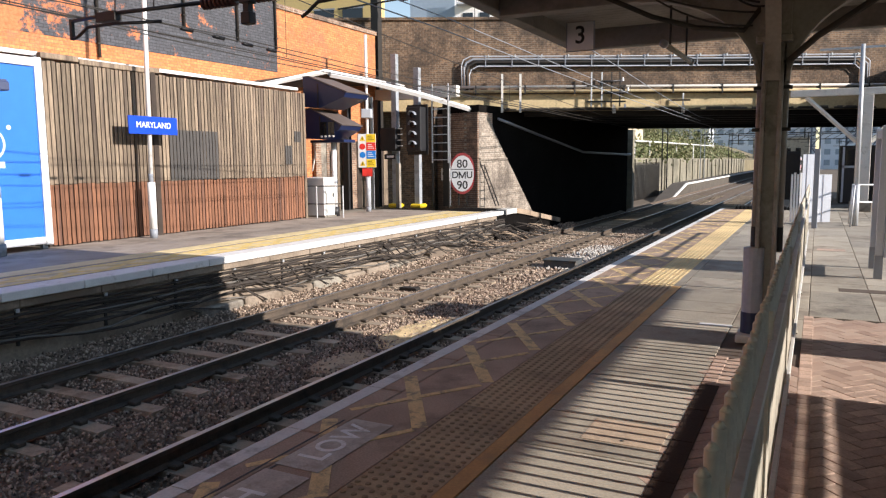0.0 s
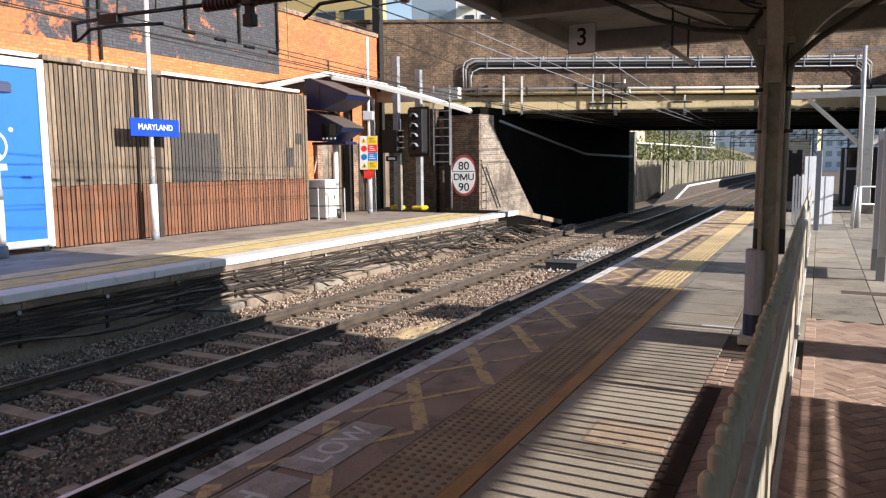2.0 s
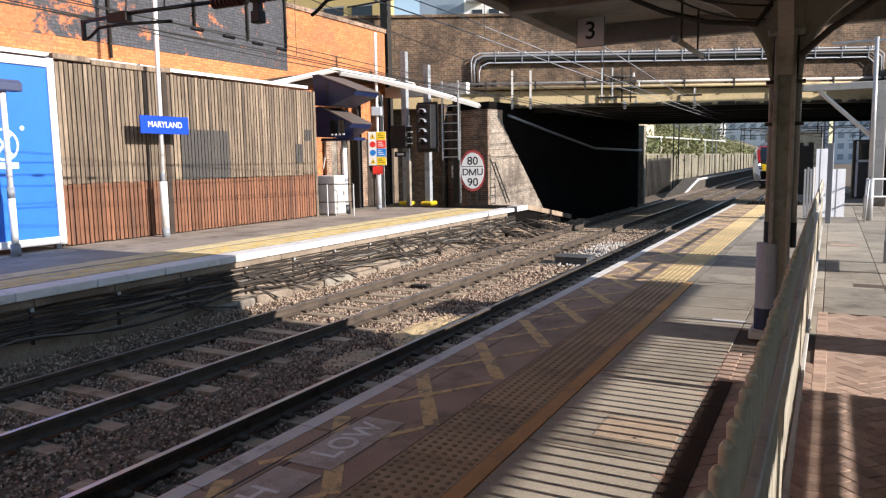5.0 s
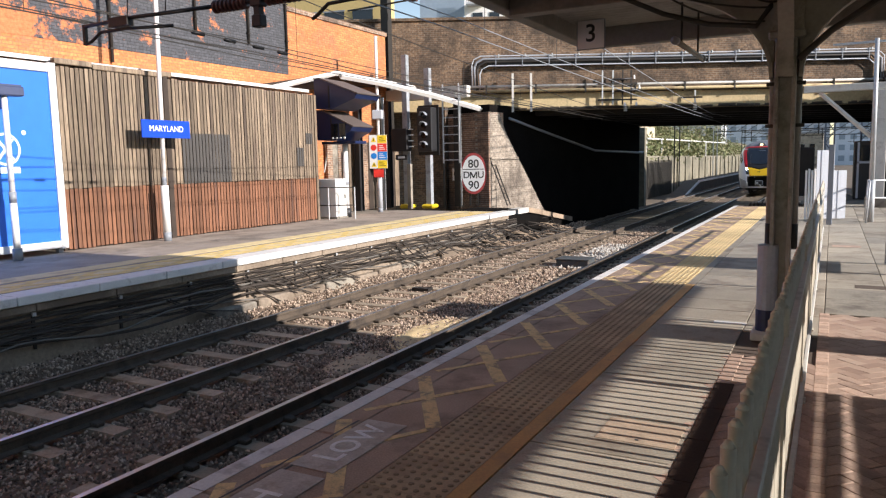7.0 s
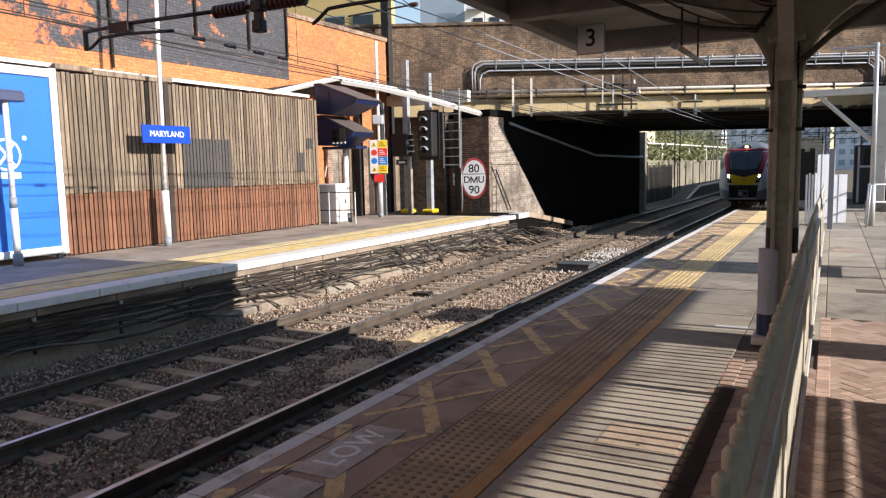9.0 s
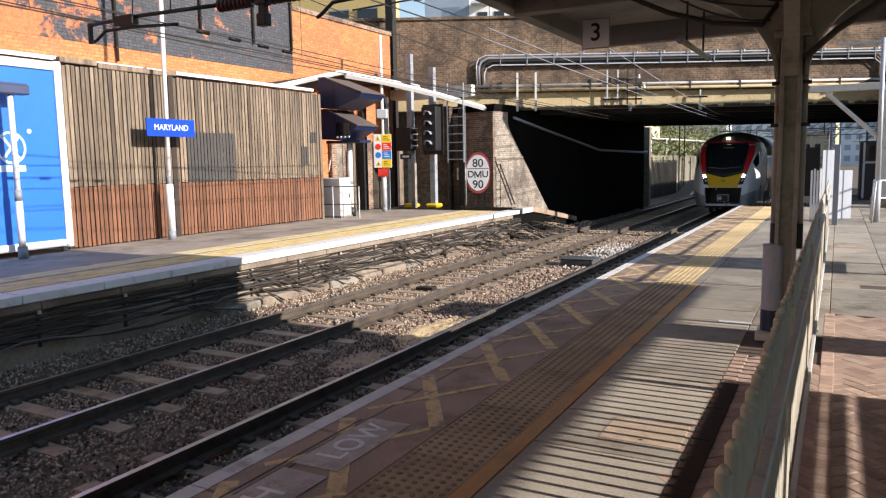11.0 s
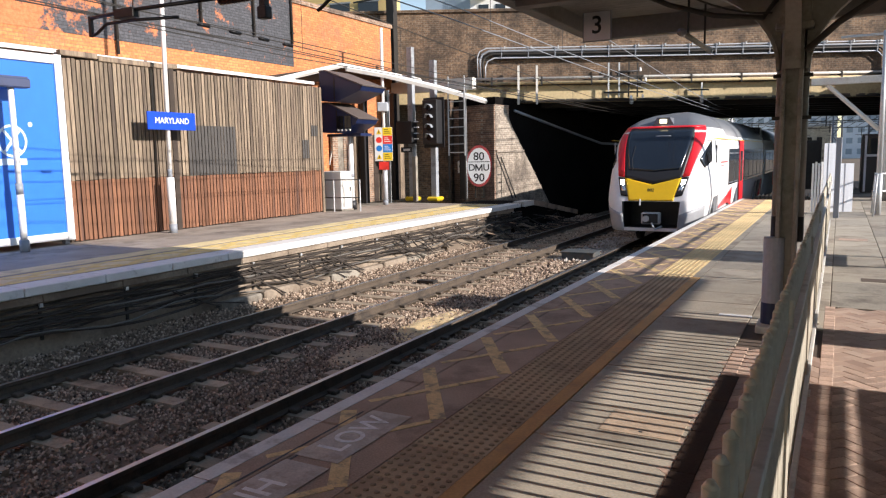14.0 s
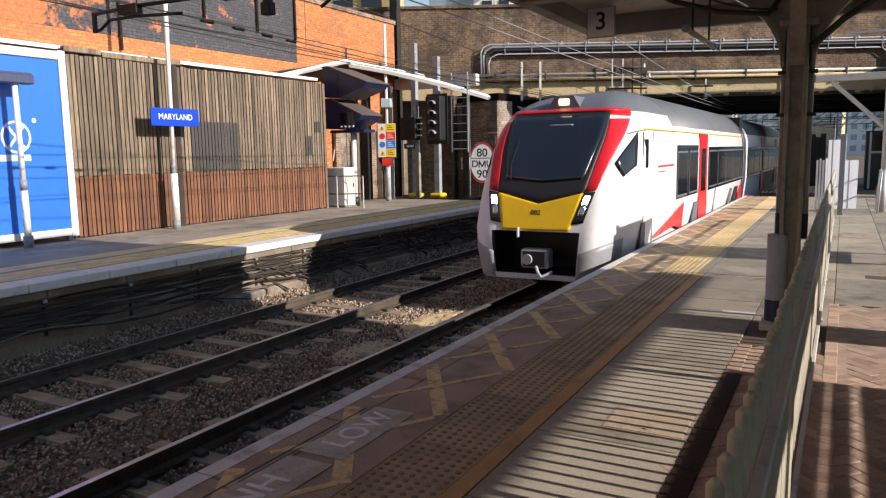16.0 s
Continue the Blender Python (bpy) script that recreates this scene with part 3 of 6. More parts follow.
def cab_patch(name, quad, material, parent, n=10, m=6, out=0.006, label=""):
    """A panel that lies on the shell, between four corners given as (s, z)."""
    bm = bmesh.new()
    (s0, z0), (s1, z1), (s2, z2), (s3, z3) = quad
    g = {}
    for lay, o in ((0, out), (1, -0.03)):
        for i in range(n + 1):
            for j in range(m + 1):
                u, v = i / n, j / m
                s = (s0 * (1 - u) + s1 * u) * (1 - v) + (s3 * (1 - u) + s2 * u) * v
                z = (z0 * (1 - u) + z1 * u) * (1 - v) + (z3 * (1 - u) + z2 * u) * v
                g[lay, i, j] = bm.verts.new(skin(s, z, o))
    for i in range(n):
        for j in range(m):
            bm.faces.new((g[0, i, j], g[0, i + 1, j], g[0, i + 1, j + 1], g[0, i, j + 1]))
    rim = [(i, 0) for i in range(n)] + [(n, j) for j in range(m)] + [(i, m) for i in range(n, 0, -1)] + [(0, j) for j in range(m, 0, -1)]
    for k, (i, j) in enumerate(rim):
        i2, j2 = rim[(k + 1) % len(rim)]
        bm.faces.new((g[0, i, j], g[1, i, j], g[1, i2, j2], g[0, i2, j2]))
    for v in [v for v in bm.verts if not v.link_faces]:
        bm.verts.remove(v)
    return part(name, bm, material, parent, label, smooth=True)


def cab_sheet(name, place, material, parent, out, n=24, m=12):
    """One panel over the middle of the cab; place(u, v) gives s and z for u in -1..1 and v in 0..1."""
    bm = bmesh.new()
    g = {(i, j): bm.verts.new(skin(*place(-1 + 2 * i / n, j / m), out)) for i in range(n + 1) for j in range(m + 1)}
    for i in range(n):
        for j in range(m):
            bm.faces.new((g[i, j], g[i + 1, j], g[i + 1, j + 1], g[i, j + 1]))
    edge = [e for e in bm.edges if e.is_boundary]
    r = bmesh.ops.extrude_edge_only(bm, edges=edge)
    for v in r["geom"]:
        if isinstance(v, bmesh.types.BMVert):
            v.co.y += 0.035
    return part(name, bm, material, parent, smooth=True)


def side_shape(name, outline, material, parent, side, out=0.009):
    b = bmesh.new()
    x0, x1 = sorted((side * 1.34, side * (1.36 + out)))
    prism(b, outline, "x", x0, x1)
    return part(name, b, material, parent)


def side_panel(name, y0, y1, z0, z1, material, parent, side=1, out=0.008, label="", skew=0.0):
    x = side * (1.36 + out)
    b = bmesh.new()
    vs = [b.verts.new(p) for p in ((x, y0, z0), (x, y1, z0), (x, y1 + skew, z1), (x, y0 + skew, z1))]
    vi = [b.verts.new((side * 1.34, v.co.y, v.co.z)) for v in vs]
    b.faces.new(vs); b.faces.new(vi[::-1])
    for i in range(4):
        j = (i + 1) % 4
        b.faces.new((vs[j], vs[i], vi[i], vi[j]))
    bmesh.ops.recalc_face_normals(b, faces=b.faces[:])
    return part(name, b, material, parent, label)


def car_shell(y0, y1, parent, name="body"):
    bm = bmesh.new()
    zs = [0.25, 0.5, 0.9, 1.5, 2.1, 2.55, 2.75, 2.95, 3.1, 3.25, 3.4, 3.52, 3.62, 3.68, 3.705]
    ring = [(half_width(z), z) for z in zs] + [(-half_width(z), z) for z in zs[::-1]][1:]
    a = [bm.verts.new((x, y0, z)) for x, z in ring]
    b = [bm.verts.new((x, y1, z)) for x, z in ring]
    for i in range(len(ring)):
        j = (i + 1) % len(ring)
        f = bm.faces.new((a[i], a[j], b[j], b[i]))
        f.smooth = True
        zc = (ring[i][1] + ring[j][1]) / 2
        f.material_index = 1 if zc > 2.98 else 0
    bm.faces.new(a[::-1]); bm.faces.new(b)
    ob = part(name, bm, TRAIN_WHITE, parent)
    ob.data.materials.append(TRAIN_MID)
    return ob


def train():
    t = tagged(thing("passenger_train", (NEAR_C, 60, RAIL)), "white and red multiple-unit train with yellow nose and lit headlamps", "train")
    cab = bmesh.new()
    n, zs = 72, [0.46, 0.55, 0.75, 1.0, 1.24, 1.5, 1.7, 1.9, 2.1, 2.3, 2.5, 2.7, 2.9, 3.05, 3.16, 3.26, 3.34, 3.42, 3.5, 3.57, 3.63, 3.68, 3.705]
    g = {}
    for j, z in enumerate(zs):
        for i in range(n + 1):
            g[i, j] = cab.verts.new(skin(-1 + 2 * i / n, z))
        for k, e in ((-1, 0), (n + 1, n)):
            c = g[e, j].co
            g[k, j] = cab.verts.new((c.x, 4.2, c.z))
    for j in range(len(zs) - 1):
        for i in range(-1, n + 1):
            s = -1 + 2 * (i + 0.5) / n
            zc = (zs[j] + zs[j + 1]) / 2
            if abs(s) < 0.555 and 0.55 < zc < 1.24:
                continue
            f = cab.faces.new((g[i, j], g[i + 1, j], g[i + 1, j + 1], g[i, j + 1]))
            f.smooth = True
            if zc > 3.2:
                f.material_index = 1
    body = part("cab_shell", cab, TRAIN_WHITE, t)
    body.data.materials.append(TRAIN_MID)
    # coupler recess
    rec = bmesh.new()
    block(rec, -0.7, 0.7, 0.95, 1.0, 0.5, 1.27)
    block(rec, -0.74, -0.7, 0.11, 1.0, 0.5, 1.27); block(rec, 0.7, 0.74, 0.11, 1.0, 0.5, 1.27)
    block(rec, -0.72, 0.72, 0.11, 1.0, 0.5, 0.55); block(rec, -0.72, 0.72, 0.12, 1.0, 1.24, 1.27)
    part("coupler_recess", rec, BLACK, t)
    cp = bmesh.new()
    rod(cp, (-0.1, 0.0, 0.79), (-0.1, 0.7, 0.79), 0.085, 12)
    block(cp, -0.24, 0.24, 0.08, 0.32, 0.64, 0.95, bevel=0.03)
    part("coupler", cp, GALV, t)
    part("coupler_face", bx(-0.19, 0.2, 0.05, 0.08, 0.67, 0.92, bevel=0.01), BLACK, t)
    hs = bmesh.new()
    tube(hs, [(0.05, 0.04, 0.68), (0.1, -0.02, 0.6), (0.14, 0.02, 0.52), (0.3, 0.1, 0.6)], 0.025)
    part("air_hose", hs, PALE_GREY, t)
    # yellow panel with its chevron top, black mask and windscreen
    chev = lambda u: 1.67 + 0.18 * abs(u)
    cab_sheet("yellow_panel", lambda u, v: (u * (0.42 + 0.115 * v), 1.255 + (chev(u) - 1.255) * v), TRAIN_YELLOW, t, 0.012)
    cab_sheet("screen_mask", lambda u, v: (u * (0.54 + 0.165 * v), chev(u) + (3.17 - chev(u)) * v), BLACK, t, 0.010)
    cab_sheet("windscreen", lambda u, v: (u * (0.485 + 0.17 * v), 2.06 - 0.06 * (1 - abs(u)) * (1 - v) + 1.03 * v), SCREEN, t, 0.018)
    cab_sheet("red_band", lambda u, v: (u * 0.9, 3.16 + 0.06 * v), TRAIN_RED, t, 0.022, n=40, m=2)
    for sx in (-0.4,):
        wp = bmesh.new()
        tube(wp, [skin(sx, 2.05, 0.03), skin(sx - 0.05, 2.3, 0.035), skin(sx - 0.04, 2.7, 0.03)], 0.009, 5)
        part("wiper", wp, BLACK, t)
    cab_patch("destination_text", [(-0.1, 2.93), (0.22, 2.93), (0.22, 2.955), (-0.1, 2.955)], GREY_PAINT, t, n=6, m=1, out=0.021, label="faint lit lettering bar")
    lettering("unit_number", "002", 0.115, BLACK, t, pose(-0.02, skin(0, 1.53).y - 0.015, 1.53, 65.5, 0, 0), 0.001)
    part("lamp_bracket", bx(-0.28, -0.255, 0.02, 0.1, 1.14, 1.3, bevel=0.004), PALE_GREY, t)
    for s in (-1, 1):
        flip = (lambda q: q) if s > 0 else (lambda q: [q[1], q[0], q[3], q[2]])
        cab_patch("red_pillar", flip([(s * 0.548, 1.86), (s * 0.672, 1.89), (s * 0.91, 3.15), (s * 0.705, 3.17)]), TRAIN_RED, t, out=0.012)
        hl = cab_patch("headlamp_unit", flip([(s * 0.435, 1.36), (s * 0.575, 1.39), (s * 0.668, 1.87), (s * 0.543, 1.85)]), BLACK, t, out=0.016)
        cab_patch("headlamp", flip([(s * 0.525, 1.67), (s * 0.592, 1.67), (s * 0.62, 1.8), (s * 0.55, 1.8)]), LAMP_ON, hl, n=3, m=3, out=0.022, label="lit white headlamp")
        cab_patch("tail_lamp", flip([(s * 0.49, 1.5), (s * 0.56, 1.5), (s * 0.588, 1.64), (s * 0.518, 1.64)]), CHROME, hl, n=3, m=3, out=0.02, label="silvered lamp bowl")
        cab_patch("cab_side_window", flip([(s * 0.80, 2.30), (s * 0.888, 2.08), (s * 0.965, 2.25), (s * 0.933, 2.80)]), GLASS_DARK, t, out=0.016)
        cab_patch("lower_skirt", flip([(s * 0.56, 0.47), (s * 0.97, 0.47), (s * 0.95, 1.12), (s * 0.56, 0.9)]), TRAIN_SKIRT, t, out=0.010)
    hs_ = bmesh.new()
    prism(hs_, [(-0.3, 3.22), (0.3, 3.22), (0.17, 3.45), (-0.17, 3.45)], "y", 1.5, 2.2)
    mh = part("marker_housing", hs_, TRAIN_GREY, t)
    part("marker_lamp", bx(-0.09, 0.09, 1.47, 1.51, 3.29, 3.4, bevel=0.01), LED_ON, mh)
    # cars
    y = 4.2
    car_shell(4.2, 15.6, t, "car_body")
    for s in (-1, 1):
        decorate(t, s, 4.2, first=True)
    part("gangway", bx(-1.2, 1.2, 15.6, 16.3, 0.5, 3.5), BLACK, t)
    y = 16.3
    for k in range(3):
        car_shell(y, y + 18.3, t, "car_body")
        for s in (-1, 1):
            decorate(t, s, y)
        part("gangway", bx(-1.2, 1.2, y + 18.3, y + 19.0, 0.5, 3.5), BLACK, t)
        y += 19.0
    for by in (3.2, 15.95, 34.9, 53.9):
        bg = bmesh.new()
        block(bg, -1.0, 1.0, by - 1.2, by + 1.2, 0.25, 0.6)
        for dy in (-0.9, 0.9):
            for sx in (-0.7525, 0.7525):
                rod(bg, (sx - 0.06, by + dy, 0.42), (sx + 0.06, by + dy, 0.42), 0.42, 20)
        part("bogie", bg, DARK_STEEL, t)
    return t


def decorate(t, s, y, first=False):
    if first:
        side_panel("cab_door_window", 1.74, 1.92, 2.2, 2.68, GLASS_DARK, t, s)
        side_panel("window", 4.4, 6.85, 1.49, 2.58, GLASS_DARK, t, s)
        side_panel("door", 6.98, 8.12, 0.75, 2.83, TRAIN_RED, t, s, out=0.012, label="red sliding door")
        side_panel("door_window", 7.25, 7.85, 1.5, 2.5, GLASS_DARK, t, s, out=0.016)
        side_panel("window", 8.3, 15.45, 1.47, 2.54, GLASS_DARK, t, s)
        side_shape("red_flash", [(2.4, 0.92), (3.2, 0.95), (4.2, 0.98), (5.0, 0.84), (5.25, 1.4)], TRAIN_RED, t, s)
        side_shape("grey_flash", [(1.35, 0.62), (1.75, 0.62), (2.3, 1.3), (1.5, 1.28)], TRAIN_MID, t, s)
        side_shape("grey_flash", [(5.9, 0.5), (6.7, 0.5), (6.95, 1.3), (6.5, 1.3)], TRAIN_GREY, t, s)
        side_shape("red_flash", [(13.8, 0.5), (14.6, 0.5), (15.4, 1.3), (14.9, 1.3)], TRAIN_RED, t, s)
        side_panel("cantrail_line", 1.3, 15.5, 2.85, 2.864, TRAIN_YELLOW, t, s, out=0.006)
        for y0, y1 in ((4.46, 5.55), (5.75, 6.78), (8.4, 9.75), (9.9, 11.2), (11.35, 12.7), (12.85, 14.1), (14.25, 15.4)):
            side_panel("pane_frame", y0, y1, 1.53, 2.46, TRAIN_GREY, t, s, out=0.012)
            side_panel("pane", y0 + 0.04, y1 - 0.04, 1.57, 2.42, GLASS_DARK, t, s, out=0.016)
        side_panel("operator_text", 2.7, 4.1, 2.18, 2.215, TRAIN_RED, t, s, out=0.01, label="small red lettering bar")
        side_panel("cab_door_seam", 1.6, 1.615, 0.75, 2.8, PALE_GREY, t, s, out=0.004)
        side_panel("cab_door_seam", 2.3, 2.315, 0.75, 2.8, PALE_GREY, t, s, out=0.004)
        side_panel("operator_text", 2.75, 3.3, 2.09, 2.11, TRAIN_RED, t, s, out=0.01, label="small red lettering bar")
        side_shape("black_flash", [(11.6, 0.5), (12.0, 0.5), (12.9, 1.3), (12.6, 1.3)], TRAIN_GREY, t, s)
        side_shape("black_flash", [(12.6, 0.5), (13.4, 0.5), (14.3, 1.3), (13.6, 1.3)], BLACK, t, s)
        return
    for k in range(9):
        y0 = y + 0.6 + k * 1.95
        if not (5.0 < y0 - y < 6.4 or 11.4 < y0 - y < 13.0):
            side_panel("pane_frame", y0, y0 + 1.5, 1.53, 2.42, TRAIN_GREY, t, s, out=0.012)
            side_panel("pane", y0 + 0.04, y0 + 1.46, 1.57, 2.38, GLASS_DARK, t, s, out=0.016)
    side_panel("window", y + 0.4, y + 5.0, 1.45, 2.5, GLASS_DARK, t, s)
    side_panel("window", y + 6.6, y + 11.6, 1.45, 2.5, GLASS_DARK, t, s)
    side_panel("window", y + 13.2, y + 17.9, 1.45, 2.5, GLASS_DARK, t, s)
    for dy in (5.2, 11.8):
        side_panel("door", y + dy, y + dy + 1.2, 0.75, 2.86, TRAIN_RED, t, s, out=0.012, label="red sliding door")
        side_panel("door_window", y + dy + 0.25, y + dy + 0.95, 1.5, 2.5, GLASS_DARK, t, s, out=0.016)


set_structure()
near_platform()
far_platform()
rails()
bridge()
far_station_wall()
shade_casters()
CANOPY_THING = canopy()
TRAIN = train()


# ---------------------------------------------------------------- near platform: paint and street furniture
def strip(bm, a, b, w, z0, z1):
    """A flat painted bar from a to b on the ground."""
    a, b = Vector((*a, 0)), Vector((*b, 0))
    d = (b - a).normalized() * w / 2
    n = Vector((-d.y, d.x, 0))
    lo = [bm.verts.new((p.x, p.y, z0)) for p in (a - n, b - n, b + n, a + n)]
    hi = [bm.verts.new((p.x, p.y, z1)) for p in (a - n, b - n, b + n, a + n)]
    bm.faces.new(hi)
    for i in range(4):
        j = (i + 1) % 4
        bm.faces.new((lo[i], lo[j], hi[j], hi[i]))


def platform_markings():
    hatch = tagged(thing("platform_hatching"), "worn yellow cross-hatching painted along the platform edge", "road marking")
    rng = random.Random(8)
    for k in range(-3, 22):
        b = bmesh.new()
        y = 3.68 + 1.035 * k
        strip(b, (-2.69, y), (-2.10, y - 0.93), 0.10, 0.0, 0.003)
        part("bar", b, YELLOW, hatch)
        b = bmesh.new()
        y = 3.88 + 1.0 * k
        strip(b, (-2.67, y), (-2.12, y + 0.86), 0.05, 0.0, 0.0035)
        part("bar", b, YELLOW, hatch)
    sign = tagged(thing("painted_warning"), "faded pale painted warning panels on the platform", "road marking")
    for y0, y1, word, s in ((2.97, 3.74, "LOW", 0.24), (2.05, 2.90, "NH", 0.24)):
        part("panel", bx(-2.55, -2.26, y0, y1, 0.0035, 0.0055), PALE_PAINT, sign)
        lettering("letters", word, s, WORN_WHITE, sign, pose(-2.41, (y0 + y1) / 2 + 0.02, 0.006, 0, 0, 90), 0.001)
    for x in (-2.60, -2.535):
        part("groove", bx(x, x + 0.012, -3, 3.7, 0.002, 0.0045), BLACK, sign)


def near_railing():
    f = tagged(thing("platform_railing"), "cream-painted iron railing with round-topped bars along the platform", "railing")
    part("top_rail", bx(-0.134, -0.108, 0.75, 17.2, 0.90, 0.936, bevel=0.002), OFFWHITE, f)
    part("bottom_rail", bx(-0.134, -0.108, 0.75, 17.2, 0.09, 0.135, bevel=0.003), OFFWHITE, f)
    bar = bmesh.new()
    rod(bar, (0, 0, 0.04), (0, 0, 1.085), 0.0145, 8, caps=True)
    rod(bar, (0, 0, 1.085), (0, 0, 1.098), 0.0145, 8, 0.006)
    first = part("bar", bar, CREAM, f, smooth=True)
    first.location = (-0.15, 0.8, 0)
    y = 0.8
    while y < 17.0:
        y += 0.115
        o = new("bar", first.data); o.parent = f
        o.location = (-0.15 + random.uniform(-0.002, 0.002), y, random.uniform(-0.006, 0.006))
    for y in (0.76, 3.0, 5.25, 7.5, 9.8, 12.1, 14.4, 16.9):
        part("post", bx(-0.172, -0.122, y - 0.025, y + 0.025, 0.0, 1.05, bevel=0.006), CREAM, f)
        part("foot_plate", bx(-0.2, -0.1, y - 0.06, y + 0.06, 0.0, 0.012), CREAM, f)
    return f


def column(x, y):
    c = tagged(thing("canopy_column", (x, y, 0)), "grey-painted iron canopy column with curved brackets and boxed base", "column")
    b = bmesh.new()
    rod(b, (-0.095, -0.02, 0.07), (-0.095, -0.02, 0.26), 0.09, 16)
    part("base", b, NAVY, c, "navy-painted base", smooth=False)
    b = bmesh.new(); rod(b, (-0.095, -0.02, 0.26), (-0.095, -0.02, 0.84), 0.086, 16)
    part("casing", b, CASING, c, "blue-grey round casing")
    part("plinth", bx(-0.21, 0.16, -0.2, 0.2, 0, 0.07, bevel=0.01), OFFWHITE, c)
    h = bmesh.new()
    block(h, -0.055, 0.075, -0.02, 0.02, 0.0, 2.62)
    block(h, -0.085, -0.05, -0.09, 0.06, 0.0, 2.62, bevel=0.006)
    block(h, 0.05, 0.085, -0.09, 0.06, 0.0, 2.62, bevel=0.006)
    part("shaft", h, COLUMN, c)
    part("cap", bx(-0.14, 0.15, -0.13, 0.13, 2.60, 2.66, bevel=0.01), COLUMN, c)
    part("head", bx(-0.11, 0.13, -0.11, 0.11, 2.66, 3.06), COLUMN, c)
    for dx in (-0.10, 0.10):
        p = bmesh.new(); rod(p, (dx, 0.06, 0.8), (dx, 0.06, 2.7), 0.03, 10)
        dp = part("downpipe", p, COLUMN, c, smooth=True)
        p = bmesh.new(); rod(p, (dx, 0.06, 0.8), (dx, 0.06, 1.02), 0.033, 10)
        part("pipe_foot", p, BLACK, dp, "black-painted pipe foot")
        for z in (1.86, 2.22):
            part("bracket", bx(dx - 0.055, dx + 0.055, 0.02, 0.1, z, z + 0.03), DARK_STEEL, dp)
    # curved brackets across and along the platform
    for ang, rad in ((0, 1.05), (180, 1.05), (90, 0.9), (270, 0.9)):
        br = bmesh.new()
        pts = [(0.10 + rad * (1 - math.cos(a)), 2.28 + (0.80) * math.sin(a)) for a in [math.pi / 2 * i / 12 for i in range(13)]]
        prism(br, pts + [(0.10, 3.08)], "y", -0.02, 0.02)
        rib = bmesh.new()
        for (xa, za), (xb, zb) in zip(pts, pts[1:]):
            d = Vector((xb - xa, 0, zb - za)); n = Vector((d.z, 0, -d.x)).normalized() * 0.03
            vs = [rib.verts.new(p) for p in ((xa, -0.06, za), (xb, -0.06, zb), (xb, 0.06, zb), (xa, 0.06, za))]
            vo = [rib.verts.new(v.co + n) for v in vs]
            rib.faces.new(vs[::-1]); rib.faces.new(vo)
            for i in range(4):
                j = (i + 1) % 4
                rib.faces.new((vs[i], vs[j], vo[j], vo[i]))
        w = part("spandrel", br, COLUMN, c); w.rotation_euler = (0, 0, radians(ang))
        r = part("bracket_rib", rib, COLUMN, c); r.rotation_euler = (0, 0, radians(ang))
    return c


# unseen column, sized for the wide shadow band it throws across the slabs
def unseen_boxed_column(x, y):
    c = tagged(thing("unseen_boxed_column", (x, y, 0)), "unseen grey timber-cased column added to throw a shadow band", "column")
    part("plinth", bx(-0.36, 0.36, -0.36, 0.36, 0, 0.1, bevel=0.01), CONCRETE, c)
    part("casing", bx(-0.3, 0.3, -0.3, 0.3, 0.1, 2.9, bevel=0.012), COLUMN, c)
    part("cap", bx(-0.36, 0.36, -0.36, 0.36, 2.9, 3.05, bevel=0.015), COLUMN, c)
    return c


def canopy_details(c):
    # soffit boards run across, beams along
    for x in (-0.37, 1.2, 2.8, 4.4):
        part("purlin", bx(x - 0.07, x + 0.07, -10, 9.5, 3.06, 3.296, bevel=0.008), CANOPY, c)
    for y in (-2.2, 2.4, 7.05):
        part("cross_beam", bx(-2.9, 4.6, y - 0.09, y + 0.09, 3.055, 3.29, bevel=0.008), CANOPY, c)
    y = -4.0
    while y < 9.4:
        part("soffit_board", bx(-2.9, 4.6, y + 0.004, y + 0.136, 3.285, 3.299), CANOPY, c)
        y += 0.14
    cb = bmesh.new()
    tube(cb, [(-2.2, 6.2, 3.25), (-1.7, 6.5, 3.02), (-1.35, 6.7, 2.86), (-1.0, 6.85, 2.76), (-0.62, 6.95, 2.72), (-0.5, 7.0, 2.9)], 0.022, 8)
    part("conduit", cb, CABLE, c, "thick sagging black cable")
    rng = random.Random(3)
    for k in range(7):
        cb = bmesh.new()
        x0 = -1.9 + 0.25 * k
        tube(cb, sag((x0, 6.3 + rng.uniform(-0.5, 0.4), 3.26), (-0.5 + rng.uniform(-0.06, 0.06), 6.95, 2.75 + rng.uniform(0, 0.3)), rng.uniform(0.04, 0.16)), 0.009, 5)
        part("cable", cb, CABLE, c)
    cb = bmesh.new()
    tube(cb, [(-0.28, 6.95, 2.42), (-0.05, 6.9, 2.62), (0.35, 6.8, 2.86), (0.9, 6.6, 3.1), (1.4, 6.4, 3.25)], 0.028, 8)
    part("conduit", cb, CABLE, c)


def platform_lamp():
    l = tagged(thing("batten_light"), "long white tubular light fitting hung below the canopy", "light")
    a, e = Vector((-1.46, 7.88, 2.8)), Vector((-1.43, 9.45, 2.8))
    q = bmesh.new(); rod(q, a, e, 0.03, 10); part("tube_cover", q, CANOPY, l, "grubby white tube cover", smooth=True)
    d = (e - a).normalized()
    for p in (a, e):
        q = bmesh.new(); rod(q, p - d * 0.04, p + d * 0.04, 0.042, 10); part("end_cap", q, GREY_PAINT, l, smooth=True)
    for t in (0.2, 0.8):
        p = a.lerp(e, t)
        q = bmesh.new(); rod(q, p, p + Vector((0, 0, 0.49)), 0.012, 6); part("hanger", q, DARK_STEEL, l)


